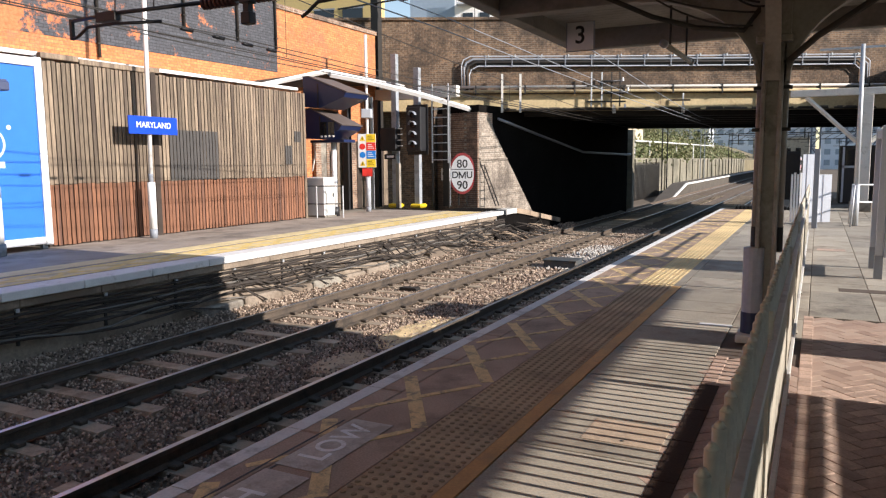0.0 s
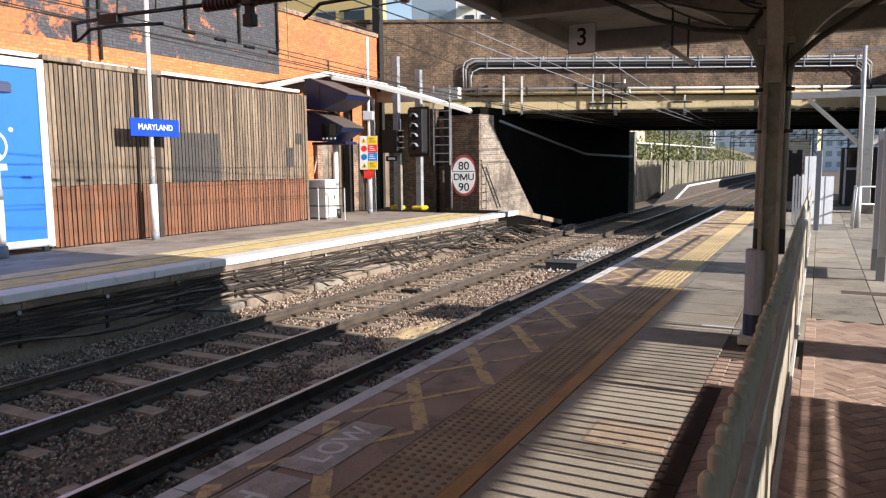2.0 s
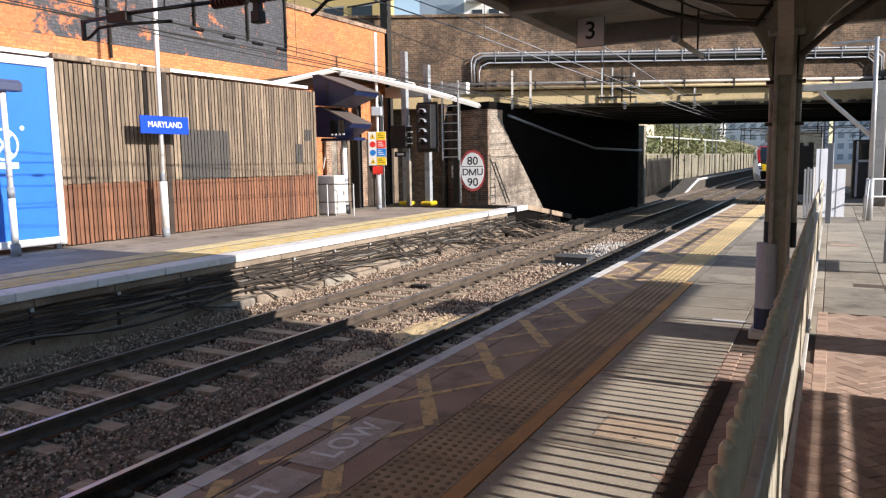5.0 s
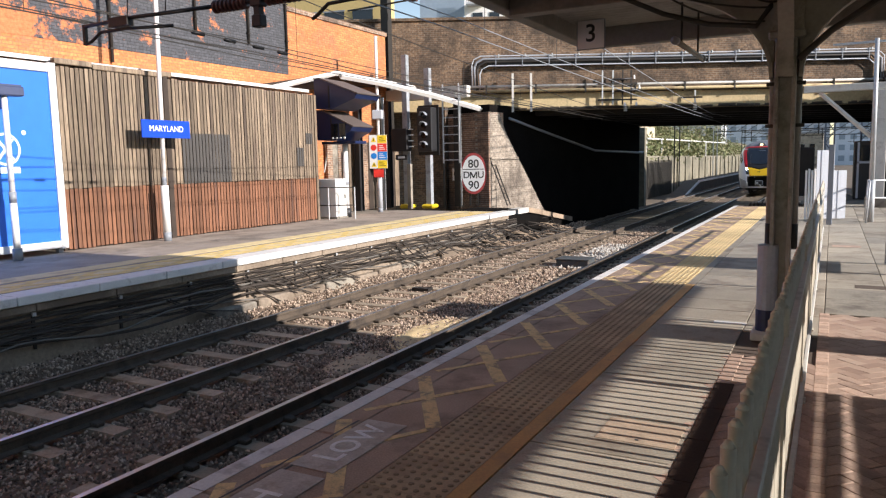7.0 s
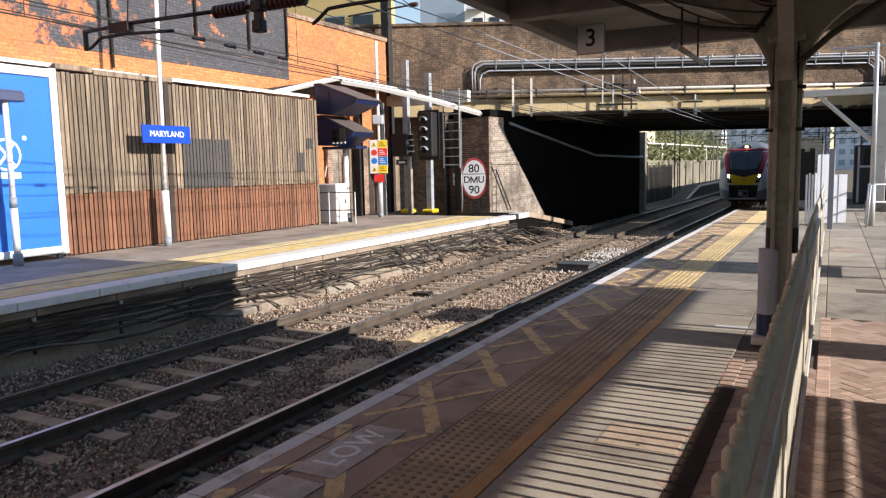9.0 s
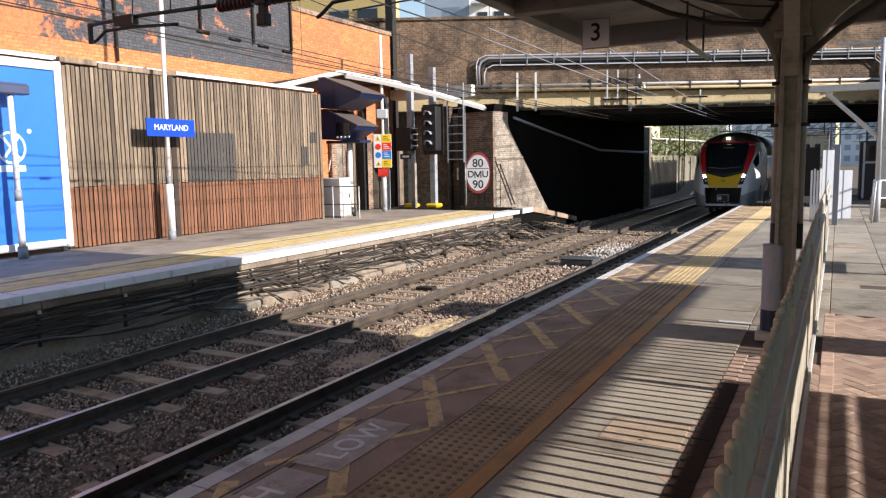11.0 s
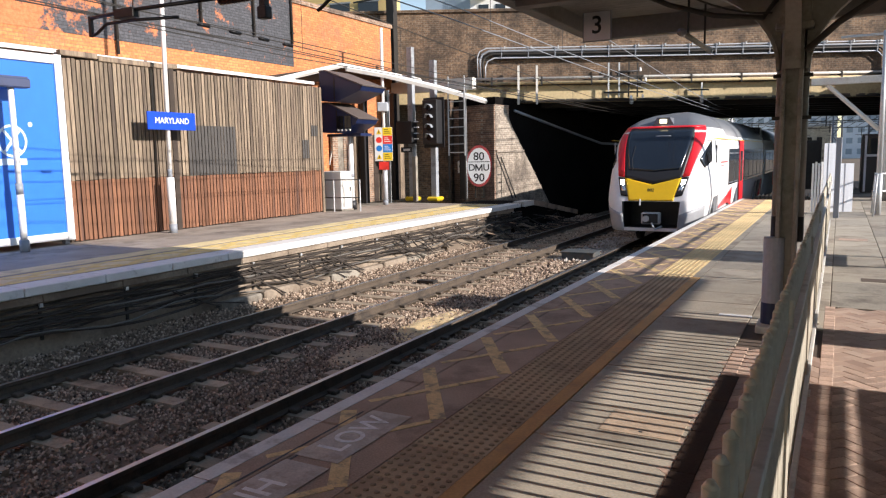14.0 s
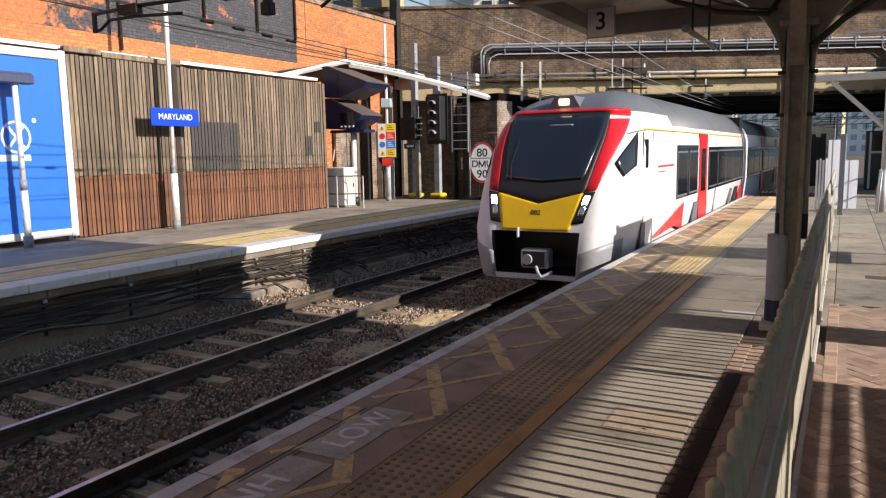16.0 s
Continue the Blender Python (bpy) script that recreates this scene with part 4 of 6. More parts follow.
def platform_number():
    s = tagged(thing("platform_sign", (-2.64, 8.9, 2.96)), "white hanging platform number sign reading 3", "sign")
    part("board", bx(-0.165, 0.165, -0.012, 0.012, -0.01, 0.45, bevel=0.004), SIGN_WHITE, s)
    part("frame", bx(-0.175, 0.175, -0.010, 0.010, -0.02, 0.46), GREY_PAINT, s)
    lettering("number", "3", 0.29, INK, s, pose(0.0, -0.014, 0.165, 90, 0, 0), 0.001)
    part("small_print", bx(-0.06, 0.06, -0.014, -0.012, 0.375, 0.395), GREY_PAINT, s)
    for x in (-0.1, 0.1):
        part("hanger", bx(x - 0.008, x + 0.008, -0.008, 0.008, 0.46, 0.52), DARK_STEEL, s)
    part("mount", bx(-0.25, 0.25, -0.08, 0.08, 0.50, 0.60, bevel=0.01), COLUMN, s)


def right_side():
    p = tagged(thing("grey_post", (-0.02, 19.35, 0)), "square grey steel post standing on the platform", "post")
    part("shaft", bx(-0.06, 0.06, -0.06, 0.06, 0, 1.86, bevel=0.008), GREY_PAINT, p)
    sc = tagged(thing("white_screen", (0, 20.6, 0), 22), "white painted sheet fence panels across the platform end", "fence")
    for i in range(7):
        x = -0.36 + i * 0.102
        part("panel", bx(x, x + 0.1, -0.012 * (i % 2), 0.012, 0.05, 1.74 - (0.5 if i > 3 else 0)), SCREEN_WHITE, sc)
    for i in range(4):
        part("pale", bx(-0.62 + i * 0.07, -0.58 + i * 0.07, 0.0, 0.03, 0.05, 1.25 + 0.04 * (i % 2)), WHITE, sc)
    pl = tagged(thing("lighting_pole", (0.86, 20.4, 0)), "tall galvanised lighting pole with sleeve at its foot", "pole")
    b = bmesh.new(); rod(b, (0, 0, 0), (0.0, 0, 1.0), 0.07, 12); part("sleeve", b, GALV, pl, smooth=True)
    b = bmesh.new(); rod(b, (0, 0, 1.0), (-0.03, 0, 4.32), 0.048, 12); part("shaft", b, GALV, pl, smooth=True)
    part("arm", bx(-0.95, 0.7, -0.02, 0.02, 4.22, 4.27), GALV, pl)
    bc = tagged(thing("bridge_column", (1.22, 26.2, 0)), "white steel column with raking struts under the bridge", "column")
    part("shaft", bx(-0.2, 0.2, -0.2, 0.2, 0, 3.55, bevel=0.01), OFFWHITE, bc)
    part("foot", bx(-0.3, 0.3, -0.3, 0.3, 0, 0.3, bevel=0.02), CONCRETE, bc)
    part("header", bx(-2.1, 2.4, -0.12, 0.12, 3.57, 3.78, bevel=0.01), OFFWHITE, bc)
    for a, e in (((-1.65, 0, 3.57), (-0.2, 0, 2.15)), ((1.65, 0, 3.57), (0.2, 0, 2.15))):
        b = bmesh.new(); rod(b, a, e, 0.075, 6); part("strut", b, OFFWHITE, bc)
    hr = tagged(thing("handrail", (0.75, 20.0, 0)), "galvanised tubular handrail beside the pole", "railing")
    for y in (0, 0.9):
        b = bmesh.new(); rod(b, (0, y, 0), (0.05, y, 1.0), 0.024, 8); part("post", b, GALV, hr, smooth=True)
    for z in (0.55, 0.98):
        b = bmesh.new(); tube(b, [(0.02, 0, z), (0.04, 0.9, z), (0.75, 0.95, z)], 0.022, 8); part("rail", b, GALV, hr, smooth=True)
    sh = tagged(thing("glazed_shelter", (0.78, 11.4, 0)), "white-framed shelter posts with glass on the platform", "shelter")
    for y in (0.0, 1.1):
        part("post", bx(-0.04, 0.05, y - 0.045, y + 0.045, 0.32, 2.05, bevel=0.006), PALE_GREY, sh)
        part("post_foot", bx(-0.045, 0.055, y - 0.05, y + 0.05, 0.0, 0.32), GREY_PAINT, sh)
    part("rail", bx(-0.03, 0.04, 0.0, 1.1, 1.9, 2.0), PALE_GREY, sh)
    part("side_panel", bx(0.06, 0.09, -0.1, 1.2, 0.3, 1.95), PALE_GREY, sh)
    # dim sheds past the platform end
    sd = tagged(thing("trackside_cabin", (2.6, 30.5, 0)), "dark trackside cabin in the shade of the bridge", "cabin")
    part("body", bx(-1.9, 1.6, 0, 2.0, 0, 2.1, bevel=0.02), DARK_STEEL, sd)
    part("door_frame", bx(-1.82, -0.98, -0.03, 0.0, 1.3, 1.38), PALE_GREY, sd)
    part("door_jamb", bx(-1.82, -1.75, -0.03, 0.0, 0.05, 2.05), PALE_GREY, sd)
    part("doorway", bx(-1.75, -1.05, -0.02, 0.0, 0.05, 1.3), BLACK, sd)
    part("window", bx(-1.7, -1.05, -0.03, -0.005, 1.4, 1.95), GLASS_DARK, sd)


# ---------------------------------------------------------------- opposite platform
def timber_fence():
    f = tagged(thing("timber_fence", (-13.55, 0, 0)), "tall slatted timber fence, grey above and red-brown below", "fence")
    part("backing", bx(-0.12, -0.05, 9.4, 17.62, 0.0, 3.62), WOOD_DARK, f)
    up = bmesh.new(); block(up, -0.02, 0.012, -0.041, 0.041, 1.25, 3.66, bevel=0.004)
    lo = bmesh.new(); block(lo, -0.022, 0.010, -0.041, 0.041, 0.03, 1.245, bevel=0.004)
    u0 = part("upper_slat", up, WOOD_GREY, f); l0 = part("lower_slat", lo, WOOD_RED, f)
    rng = random.Random(2)
    y, k = 9.495, 0
    while y < 17.55:
        for src, nm in ((u0, "upper_slat"), (l0, "lower_slat")):
            o = src if k == 0 else new(nm, src.data)
            o.parent = f
            o.location = (rng.uniform(-0.006, 0.006), y + rng.uniform(-0.003, 0.003), rng.uniform(-0.015, 0.012))
        y += 0.105; k += 1
        if 12.02 < y < 12.2:
            y = 12.26
    part("post", bx(-0.05, 0.03, 12.06, 12.2, 0.0, 3.78), WOOD_DARK, f)
    part("end_post", bx(-0.06, 0.04, 17.56, 17.66, 0.0, 3.66), WOOD_GREY, f)
    for y0, y1, z in ((9.42, 10.25, 3.70), (10.27, 12.05, 3.665), (12.0, 12.32, 3.69)):
        part("cap_beam", bx(-0.09, 0.05, y0, y1, z, z + 0.11, bevel=0.012), WOOD_GREY, f)
    for y0, y1, z0, z1 in ((12.53, 14.08, 1.25, 2.43), (16.75, 17.02, 1.6, 2.13), (17.21, 17.5, 2.24, 2.55)):
        y = 9.495
        while y < 17.5:
            if y0 - 0.03 < y < y1:
                part("overpainted_patch", bx(0.016, 0.0215, y - 0.041, y + 0.041, z0, z1), PATCH, f)
            y += 0.105
            if 12.02 < y < 12.2:
                y = 12.26


def poster():
    a = tagged(thing("advert_hoarding", (-13.42, 0, 0)), "large blue advertisement poster in a white frame", "billboard")
    part("board", bx(-0.06, 0.0, 3.2, 9.2, 0.22, 3.52), AD_BLUE, a)
    part("back", bx(-0.12, -0.06, 3.1, 9.3, 0.1, 3.66), GREY_PAINT, a)
    for y in (3.4, 6.4, 9.2):
        part("leg", bx(-0.12, -0.02, y - 0.05, y + 0.05, 0.0, 0.12), GREY_PAINT, a)
    part("frame_side", bx(-0.05, 0.045, 9.19, 9.34, 0.08, 3.68, bevel=0.01), WHITE, a)
    part("frame_top", bx(-0.05, 0.045, 3.1, 9.185, 3.50, 3.66, bevel=0.01), WHITE, a)
    part("frame_bottom", bx(-0.05, 0.045, 3.1, 9.185, 0.10, 0.24, bevel=0.01), WHITE, a)
    # ring emblem and plain bars
    r = bmesh.new()
    n = 40
    for i in range(n):
        t0, t1 = 2 * math.pi * i / n, 2 * math.pi * (i + 1) / n
        vs = [r.verts.new((0.006, 8.25 + q * 0.95 * math.cos(t), 2.02 + q * math.sin(t))) for q, t in ((0.255, t0), (0.255, t1), (0.30, t1), (0.30, t0))]
        r.faces.new(vs)
    part("emblem_ring", r, AD_PALE, a)
    for s in (-1, 1):
        b = bmesh.new()
        prism(b, [(8.25 - 0.17, 2.02 - s * 0.18), (8.25 - 0.12, 2.02 - s * 0.2), (8.25 + 0.17, 2.02 + s * 0.18), (8.25 + 0.12, 2.02 + s * 0.2)], "x", 0.001, 0.006 + 0.001 * s)
        part("emblem_stroke", b, AD_PALE, a)
    part("emblem_bar", bx(0.001, 0.006, 6.8, 7.75, 1.86, 2.2), AD_PALE, a)
    part("caption_bar", bx(0.001, 0.006, 7.2, 8.5, 1.58, 1.70), AD_PALE, a)
    d = bmesh.new(); rod(d, (0.001, 8.62, 2.33), (0.006, 8.62, 2.33), 0.045, 16); part("emblem_dot", d, AD_PALE, a)


def sign_pole():
    p = tagged(thing("station_sign", (-13.1, 11.55, 0)), "blue station name board reading MARYLAND on a white pole", "sign")
    b = bmesh.new(); rod(b, (0, 0, 1.2), (0, 0.1, 6.4), 0.048, 12); part("pole", b, WHITE, p, smooth=True)
    b = bmesh.new(); rod(b, (0, 0, 1.24), (0, 0, 1.42), 0.052, 12); part("band", b, GREY_PAINT, p, smooth=True)
    b = bmesh.new(); rod(b, (0, 0, 0.2), (0, 0, 1.24), 0.085, 14); part("sleeve", b, WHITE, p, smooth=True)
    b = bmesh.new(); rod(b, (0, 0, 0.0), (0, 0, 0.2), 0.088, 14); part("foot", b, GREY_PAINT, p, smooth=True)
    bd = part("board", bx(0.055, 0.085, -0.58, 0.75, 2.28, 2.665, bevel=0.006), SIGN_BLUE, p, "blue name board")
    lettering("letters", "MARYLAND", 0.178, SIGN_WHITE, p, pose(0.088, 0.085, 2.475, 90, 0, 90), 0.001)
    q = tagged(thing("lamp_post", (-13.05, 8.08, 0)), "white platform lamp post with grey box lantern", "lamp")
    b = bmesh.new(); rod(b, (0, 0, 1.2), (0, 0, 2.95), 0.05, 12); part("pole", b, WHITE, q, smooth=True)
    b = bmesh.new(); rod(b, (0, 0, 0.22), (0, 0, 1.05), 0.062, 12); part("lower_pole", b, WHITE, q, smooth=True)
    b = bmesh.new(); rod(b, (0, 0, 1.05), (0, 0, 1.25), 0.064, 12); part("band", b, GREY_PAINT, q, smooth=True)
    b = bmesh.new(); rod(b, (0, 0, 0), (0, 0, 0.22), 0.085, 12); part("foot", b, GREY_PAINT, q, smooth=True)
    part("lantern", bx(-0.1, 0.14, -0.38, 0.30, 2.95, 3.12, bevel=0.02), LANTERN, q, "grey box lantern")
    part("lantern_top", bx(-0.08, 0.12, -0.34, 0.26, 3.12, 3.15), LANTERN, q)


def far_hatching():
    h = tagged(thing("platform_hatching"), "pale yellow hatching along the opposite platform", "road marking")
    part("line", bx(-9.80, -9.72, -4, 21.9, 0.0, 0.003), YELLOW_PALE, h)
    part("line", bx(-10.42, -10.34, -4, 21.9, 0.0, 0.003), YELLOW_PALE, h)
    for k in range(26):
        y = -4 + k * 0.98
        for a, e in (((-9.8, y), (-10.36, y + 0.9)), ((-10.36, y), (-9.8, y + 0.9))):
            b = bmesh.new(); strip(b, a, e, 0.13, 0.0, 0.0035 if a[0] > -10 else 0.0045); part("bar", b, YELLOW_PALE, h)
    part("pale_band", bx(-10.34, -9.80, -4, 21.9, 0.0, 0.002), TACTILE_PALE, h)
    part("warning_strip", bx(-11.0, -10.55, -4, 21.9, 0.0, 0.004), TACTILE_PALE, h)


def monitors():
    m = tagged(thing("monitor_stand", (-13.3, 18.75, 0)), "two hooded navy monitors on a white pole", "monitor stand")
    b = bmesh.new(); rod(b, (0, 0, 0.18), (0, 0, 2.3), 0.085, 14); part("pole", b, WHITE, m, smooth=True)
    b = bmesh.new(); rod(b, (0, 0, 0), (0, 0, 0.28), 0.14, 14); part("foot", b, BLACK, m, smooth=True)
    b = bmesh.new(); rod(b, (0, 0, 1.0), (0, 0, 1.1), 0.088, 14); part("band", b, GREY_PAINT, m, smooth=True)
    for z, w, fr in ((3.27, 0.62, 0.92), (2.33, 0.55, 0.68)):
        hd = bmesh.new()
        # hood with a sloping front that looks along the platform
        prism(hd, [(-0.62, z + 0.04), (-0.62, z + 0.92), (-0.42, z + 0.92), (fr, z + 0.40), (fr - 0.08, z + 0.28), (0.0, z)], "y", -w, w)
        hood = part("hood", hd, NAVY, m, "navy steel hood")
        tp = bmesh.new()
        prism(tp, [(-0.64, z + 0.925), (-0.42, z + 0.925), (fr + 0.03, z + 0.405), (fr + 0.04, z + 0.43), (-0.41, z + 0.95), (-0.64, z + 0.95)], "y", -w - 0.02, w + 0.02)
        part("hood_roof", tp, HOOD_TOP, hood, "brown hood roof")
        part("hood_strap", bx(-0.1, -0.06, -w - 0.012, -w, z + 0.02, z + 0.7), DARK_STEEL, hood)
    for dx in (0.05, 0.33):
        part("screen", bx(dx - 0.12, dx + 0.12, -0.575, -0.555, 2.45, 2.85, bevel=0.01), GLASS_DARK, m)
        for e in (-0.07, 0.07):
            b = bmesh.new(); rod(b, (dx + e, -0.59, 2.42), (dx + e, -0.55, 2.42), 0.03, 8); part("lens", b, WHITE, m)
    part("shelf", bx(-0.65, 0.6, -0.3, 0.3, 2.25, 2.33), NAVY, m)
    b = bmesh.new(); tube(b, [(-0.6, -0.2, 2.3), (-0.55, -0.2, 1.9), (-0.75, -0.1, 1.4)], 0.03); part("cable_loop", b, OFFWHITE, m)
    c = tagged(thing("equipment_cabinet", (-13.45, 18.2, 0)), "white metal equipment cabinet on the platform", "cabinet")
    part("body", bx(-0.42, 0.3, -0.2, 0.35, 0.05, 1.2, bevel=0.02), WHITE, c)
    part("door", bx(0.302, 0.315, -0.16, 0.31, 0.12, 1.12), OFFWHITE, c)
    part("handle", bx(0.316, 0.34, 0.2, 0.23, 0.6, 0.72), BLACK, c)
    part("plinth", bx(-0.44, 0.32, -0.22, 0.37, 0, 0.05), CONCRETE, c)
    r = tagged(thing("safety_rail", (-12.9, 17.75, 0)), "thin galvanised safety rail beside the cabinet", "railing")
    for x in (-0.35, 0.35):
        b = bmesh.new(); rod(b, (x, 0.35 * (x > 0), 0), (x, 0.35 * (x > 0), 0.95), 0.02, 8); part("post", b, GALV, r)
    for z in (0.42, 0.95):
        b = bmesh.new(); tube(b, [(-0.9, 0, z), (-0.35, 0, z), (0.35, 0.35, z)], 0.018); part("rail", b, DARK_STEEL, r)
    # warning notices on a post
    s = tagged(thing("notice_post", (-13.45, 20.9, 0), 22), "white post with yellow, red and blue safety notices", "sign")
    b = bmesh.new(); rod(b, (0, 0, 1.3), (0, 0, 5.8), 0.05, 12); part("pole", b, WHITE, s, smooth=True)
    b = bmesh.new(); rod(b, (0, 0, 0.15), (0, 0, 1.35), 0.085, 12); part("sleeve", b, PALE_GREY, s, smooth=True)
    b = bmesh.new(); rod(b, (0, 0, 0), (0, 0, 0.15), 0.09, 12); part("foot", b, GREY_PAINT, s, smooth=True)
    bd = bmesh.new(); block(bd, -0.30, 0.30, -0.11, -0.09, 1.47, 2.58, bevel=0.006); board = part("board", bd, SIGN_WHITE, s)
    for i, mt in enumerate((SIGN_YELLOW, SIGN_BLUE2, SIGN_RED, SIGN_YELLOW)):
        z = 1.48 + i * 0.275
        part("notice_panel", bx(-0.02, 0.295, -0.116, -0.11, z + 0.004, z + 0.268), mt, board)
        for q in range(3):
            part("text_bar", bx(0.03, 0.24 - 0.04 * q, -0.119, -0.116, z + 0.07 + q * 0.06, z + 0.09 + q * 0.06), INK if mt is SIGN_YELLOW else SIGN_WHITE, board)
        b = bmesh.new()
        if i in (0, 3):
            prism(b, [(-0.24, z + 0.05), (-0.06, z + 0.05), (-0.15, z + 0.22)], "y", -0.116, -0.11)
            part("pictogram", b, SIGN_YELLOW, board)
            part("pictogram_mark", bx(-0.165, -0.135, -0.119, -0.116, z + 0.08, z + 0.16), INK, board)
        else:
            rod(b, (-0.15, -0.116, z + 0.135), (-0.15, -0.11, z + 0.135), 0.1, 16)
            part("pictogram", b, SIGN_BLUE2 if i == 1 else SIGN_RED, board)
    part("red_plate", bx(-0.17, 0.17, -0.11, -0.095, 1.18, 1.44), SIGN_RED, s)
    part("junction_box", bx(-0.17, 0.17, -0.14, 0.1, 3.1, 3.4, bevel=0.02), PALE_GREY, s)


def shelter_roof():
    r = tagged(thing("lean_to_roof", (0, 0, 0)), "white-edged lean-to roof against the brick wall", "roof")
    A, B, C, D, E = (-14.62, 16.8, 3.84), (-14.0, 19.4, 4.5), (-13.9, 24.2, 4.42), (-14.98, 24.2, 4.6), (-14.98, 16.8, 4.0)
    b = bmesh.new()
    top = [b.verts.new(p) for p in (A, B, C, D, E)]
    low = [b.verts.new((p[0], p[1], p[2] - 0.06)) for p in (A, B, C, D, E)]
    b.faces.new(top); b.faces.new(low[::-1])
    for i in range(5):
        j = (i + 1) % 5
        b.faces.new((low[i], low[j], top[j], top[i]))
    part("roof", b, WOOD_DARK, r)
    for p, q, nm in ((A, B, "front_fascia"), (B, C, "side_fascia")):
        b = bmesh.new(); tube(b, [p, q], 0.075, 4); part(nm, b, LEAD, r, "white fascia board")
    d = tagged(thing("cable_duct"), "white cable duct running under the bridge", "duct")
    b = bmesh.new()
    tube(b, [(-13.9, 19.5, 4.42), (-13.3, 20.74, 4.28), (-12.3, 22.77, 3.93), (-11.42, 26.6, 3.42)], 0.095, 4); part("duct", b, WHITE, d)
    b = bmesh.new()
    tube(b, [(-11.33, 26.2, 3.46), (-11.0, 28.0, 3.15), (-9.75, 35.0, 2.1), (-8.95, 39.8, 1.98)], 0.05, 4); part("duct", b, PALE_GREY, d)
    b = tagged(thing("cable_gantry", (0, 0, 0)), "grey horizontal cable beam between the signal posts", "beam")
    part("beam", bx(-15.0, -11.6, 23.9, 24.2, 3.95, 4.35), OFFWHITE, b)


def signals():
    for (x, y, h, label) in ((-13.6, 23.0, 5.45, "tall galvanised signal post with black cabinet"), (-12.8, 23.2, 4.95, "galvanised signal post with black four-lamp signal head")):
        s = tagged(thing("signal_post", (x, y, 0)), label, "signal", "signal posts")
        part("post", bx(-0.105, 0.105, -0.1, 0.1, 0.05, h, bevel=0.008), POST_GREY, s)
        part("foot", bx(-0.24, 0.24, -0.24, 0.24, 0.0, 0.15, bevel=0.05), SIGN_YELLOW, s, "yellow-painted foot")
        if x < -13:
            part("cabinet", bx(-0.35, 0.3, -0.5, -0.14, 2.05, 2.85, bevel=0.02), BLACK, s)
            for z in (2.2, 2.4, 2.6, 2.8):
                part("rung", bx(0.31, 0.5, -0.4, -0.37, z, z + 0.03), WHITE, s)
            part("side_post", bx(0.16, 0.3, -0.3, -0.16, 0.0, 1.6), CONCRETE, s)
            part("plate", bx(-0.2, 0.25, -0.46, -0.44, 1.75, 1.93), BLACK, s)
            part("plate_text", bx(-0.1, 0.18, -0.465, -0.46, 1.8, 1.88), SIGN_WHITE, s)
        else:
            hd = part("signal_head", bx(-0.16, 0.42, -0.55, -0.15, 2.02, 3.55, bevel=0.02), BLACK, s)
            hb = part("backplate", bx(-0.32, 0.5, -0.17, -0.13, 1.9, 3.65), BLACK, s)
            for i in range(4):
                z = 2.25 + i * 0.34
                b = bmesh.new(); rod(b, (0.13, -0.6, z), (0.13, -0.55, z), 0.11, 14); part("lens", b, GLASS_DARK, hd)
                b = bmesh.new()
                for q in range(10):
                    t0, t1 = math.pi * q / 10, math.pi * (q + 1) / 10
                    vs = []
                    for t, dy in ((t0, -0.55), (t1, -0.55), (t1, -0.82 + 0.12 * abs(math.cos(t1))), (t0, -0.82 + 0.12 * abs(math.cos(t0)))):
                        vs.append(b.verts.new((0.13 + 0.13 * math.cos(t), dy, z + 0.13 * math.sin(t))))
                    b.faces.new(vs)
                bmesh.ops.remove_doubles(b, verts=b.verts[:], dist=0.0005)
                bmesh.ops.solidify(b, geom=b.faces[:], thickness=0.008)
                part("visor", b, GREY_PAINT, hd)
    # maintenance cage and dark uprights
    c = tagged(thing("signal_ladder", (-12.1, 23.6, 0)), "galvanised ladder cage beside the signal", "ladder")
    for x in (-0.32, 0.32):
        part("stile", bx(x - 0.02, x + 0.02, -0.02, 0.02, 1.6, 4.4), GALV, c)
    for i in range(9):
        part("rung", bx(-0.3, 0.3, -0.012, 0.012, 1.7 + i * 0.3, 1.73 + i * 0.3), GALV, c)
    for x in (-0.32, 0.32):
        part("leg", bx(x - 0.03, x + 0.03, -0.03, 0.03, 0.0, 1.6), DARK_STEEL, c)
    for x, y, h, mt in ((-13.95, 21.8, 3.9, DARK_STEEL), (-14.5, 23.2, 3.9, BLACK), (-12.35, 24.6, 4.1, DARK_STEEL), (-14.6, 21.4, 3.8, BLACK)):
        u = tagged(thing("steel_upright", (x, y, 0)), "dark steel upright behind the signals", "post", "steel uprights")
        part("web", bx(-0.02, 0.02, -0.1, 0.1, 0, h), mt, u)
        part("flange", bx(-0.1, 0.1, -0.12, -0.1, 0, h), mt, u)
        part("flange", bx(-0.1, 0.1, 0.1, 0.12, 0, h), GALV if mt is DARK_STEEL else mt, u)
    bw = tagged(thing("dark_boarding", (0, 0, 0)), "patched dark and grey boarding behind the signals", "wall")
    for i in range(5, 20):
        part("board", bx(-14.95, -14.86 + 0.01 * (i % 2), 18.4 + i * 0.305, 18.69 + i * 0.305, 0.0, 2.4), (BRICK_PIER, CONCRETE, BRICK_PIER, WOOD_DARK, WOOD_GREY)[i % 5], bw)
    # speed sign
    d = tagged(thing("speed_sign", (-11.85, 24.9, 0)), "round white speed sign with red rim reading 80 DMU 90", "sign")
    for x in (-0.15, 0.15):
        part("post", bx(x - 0.03, x + 0.03, 0.03, 0.09, 0, 1.6), DARK_STEEL, d)
    d.rotation_euler = (0, 0, radians(16))
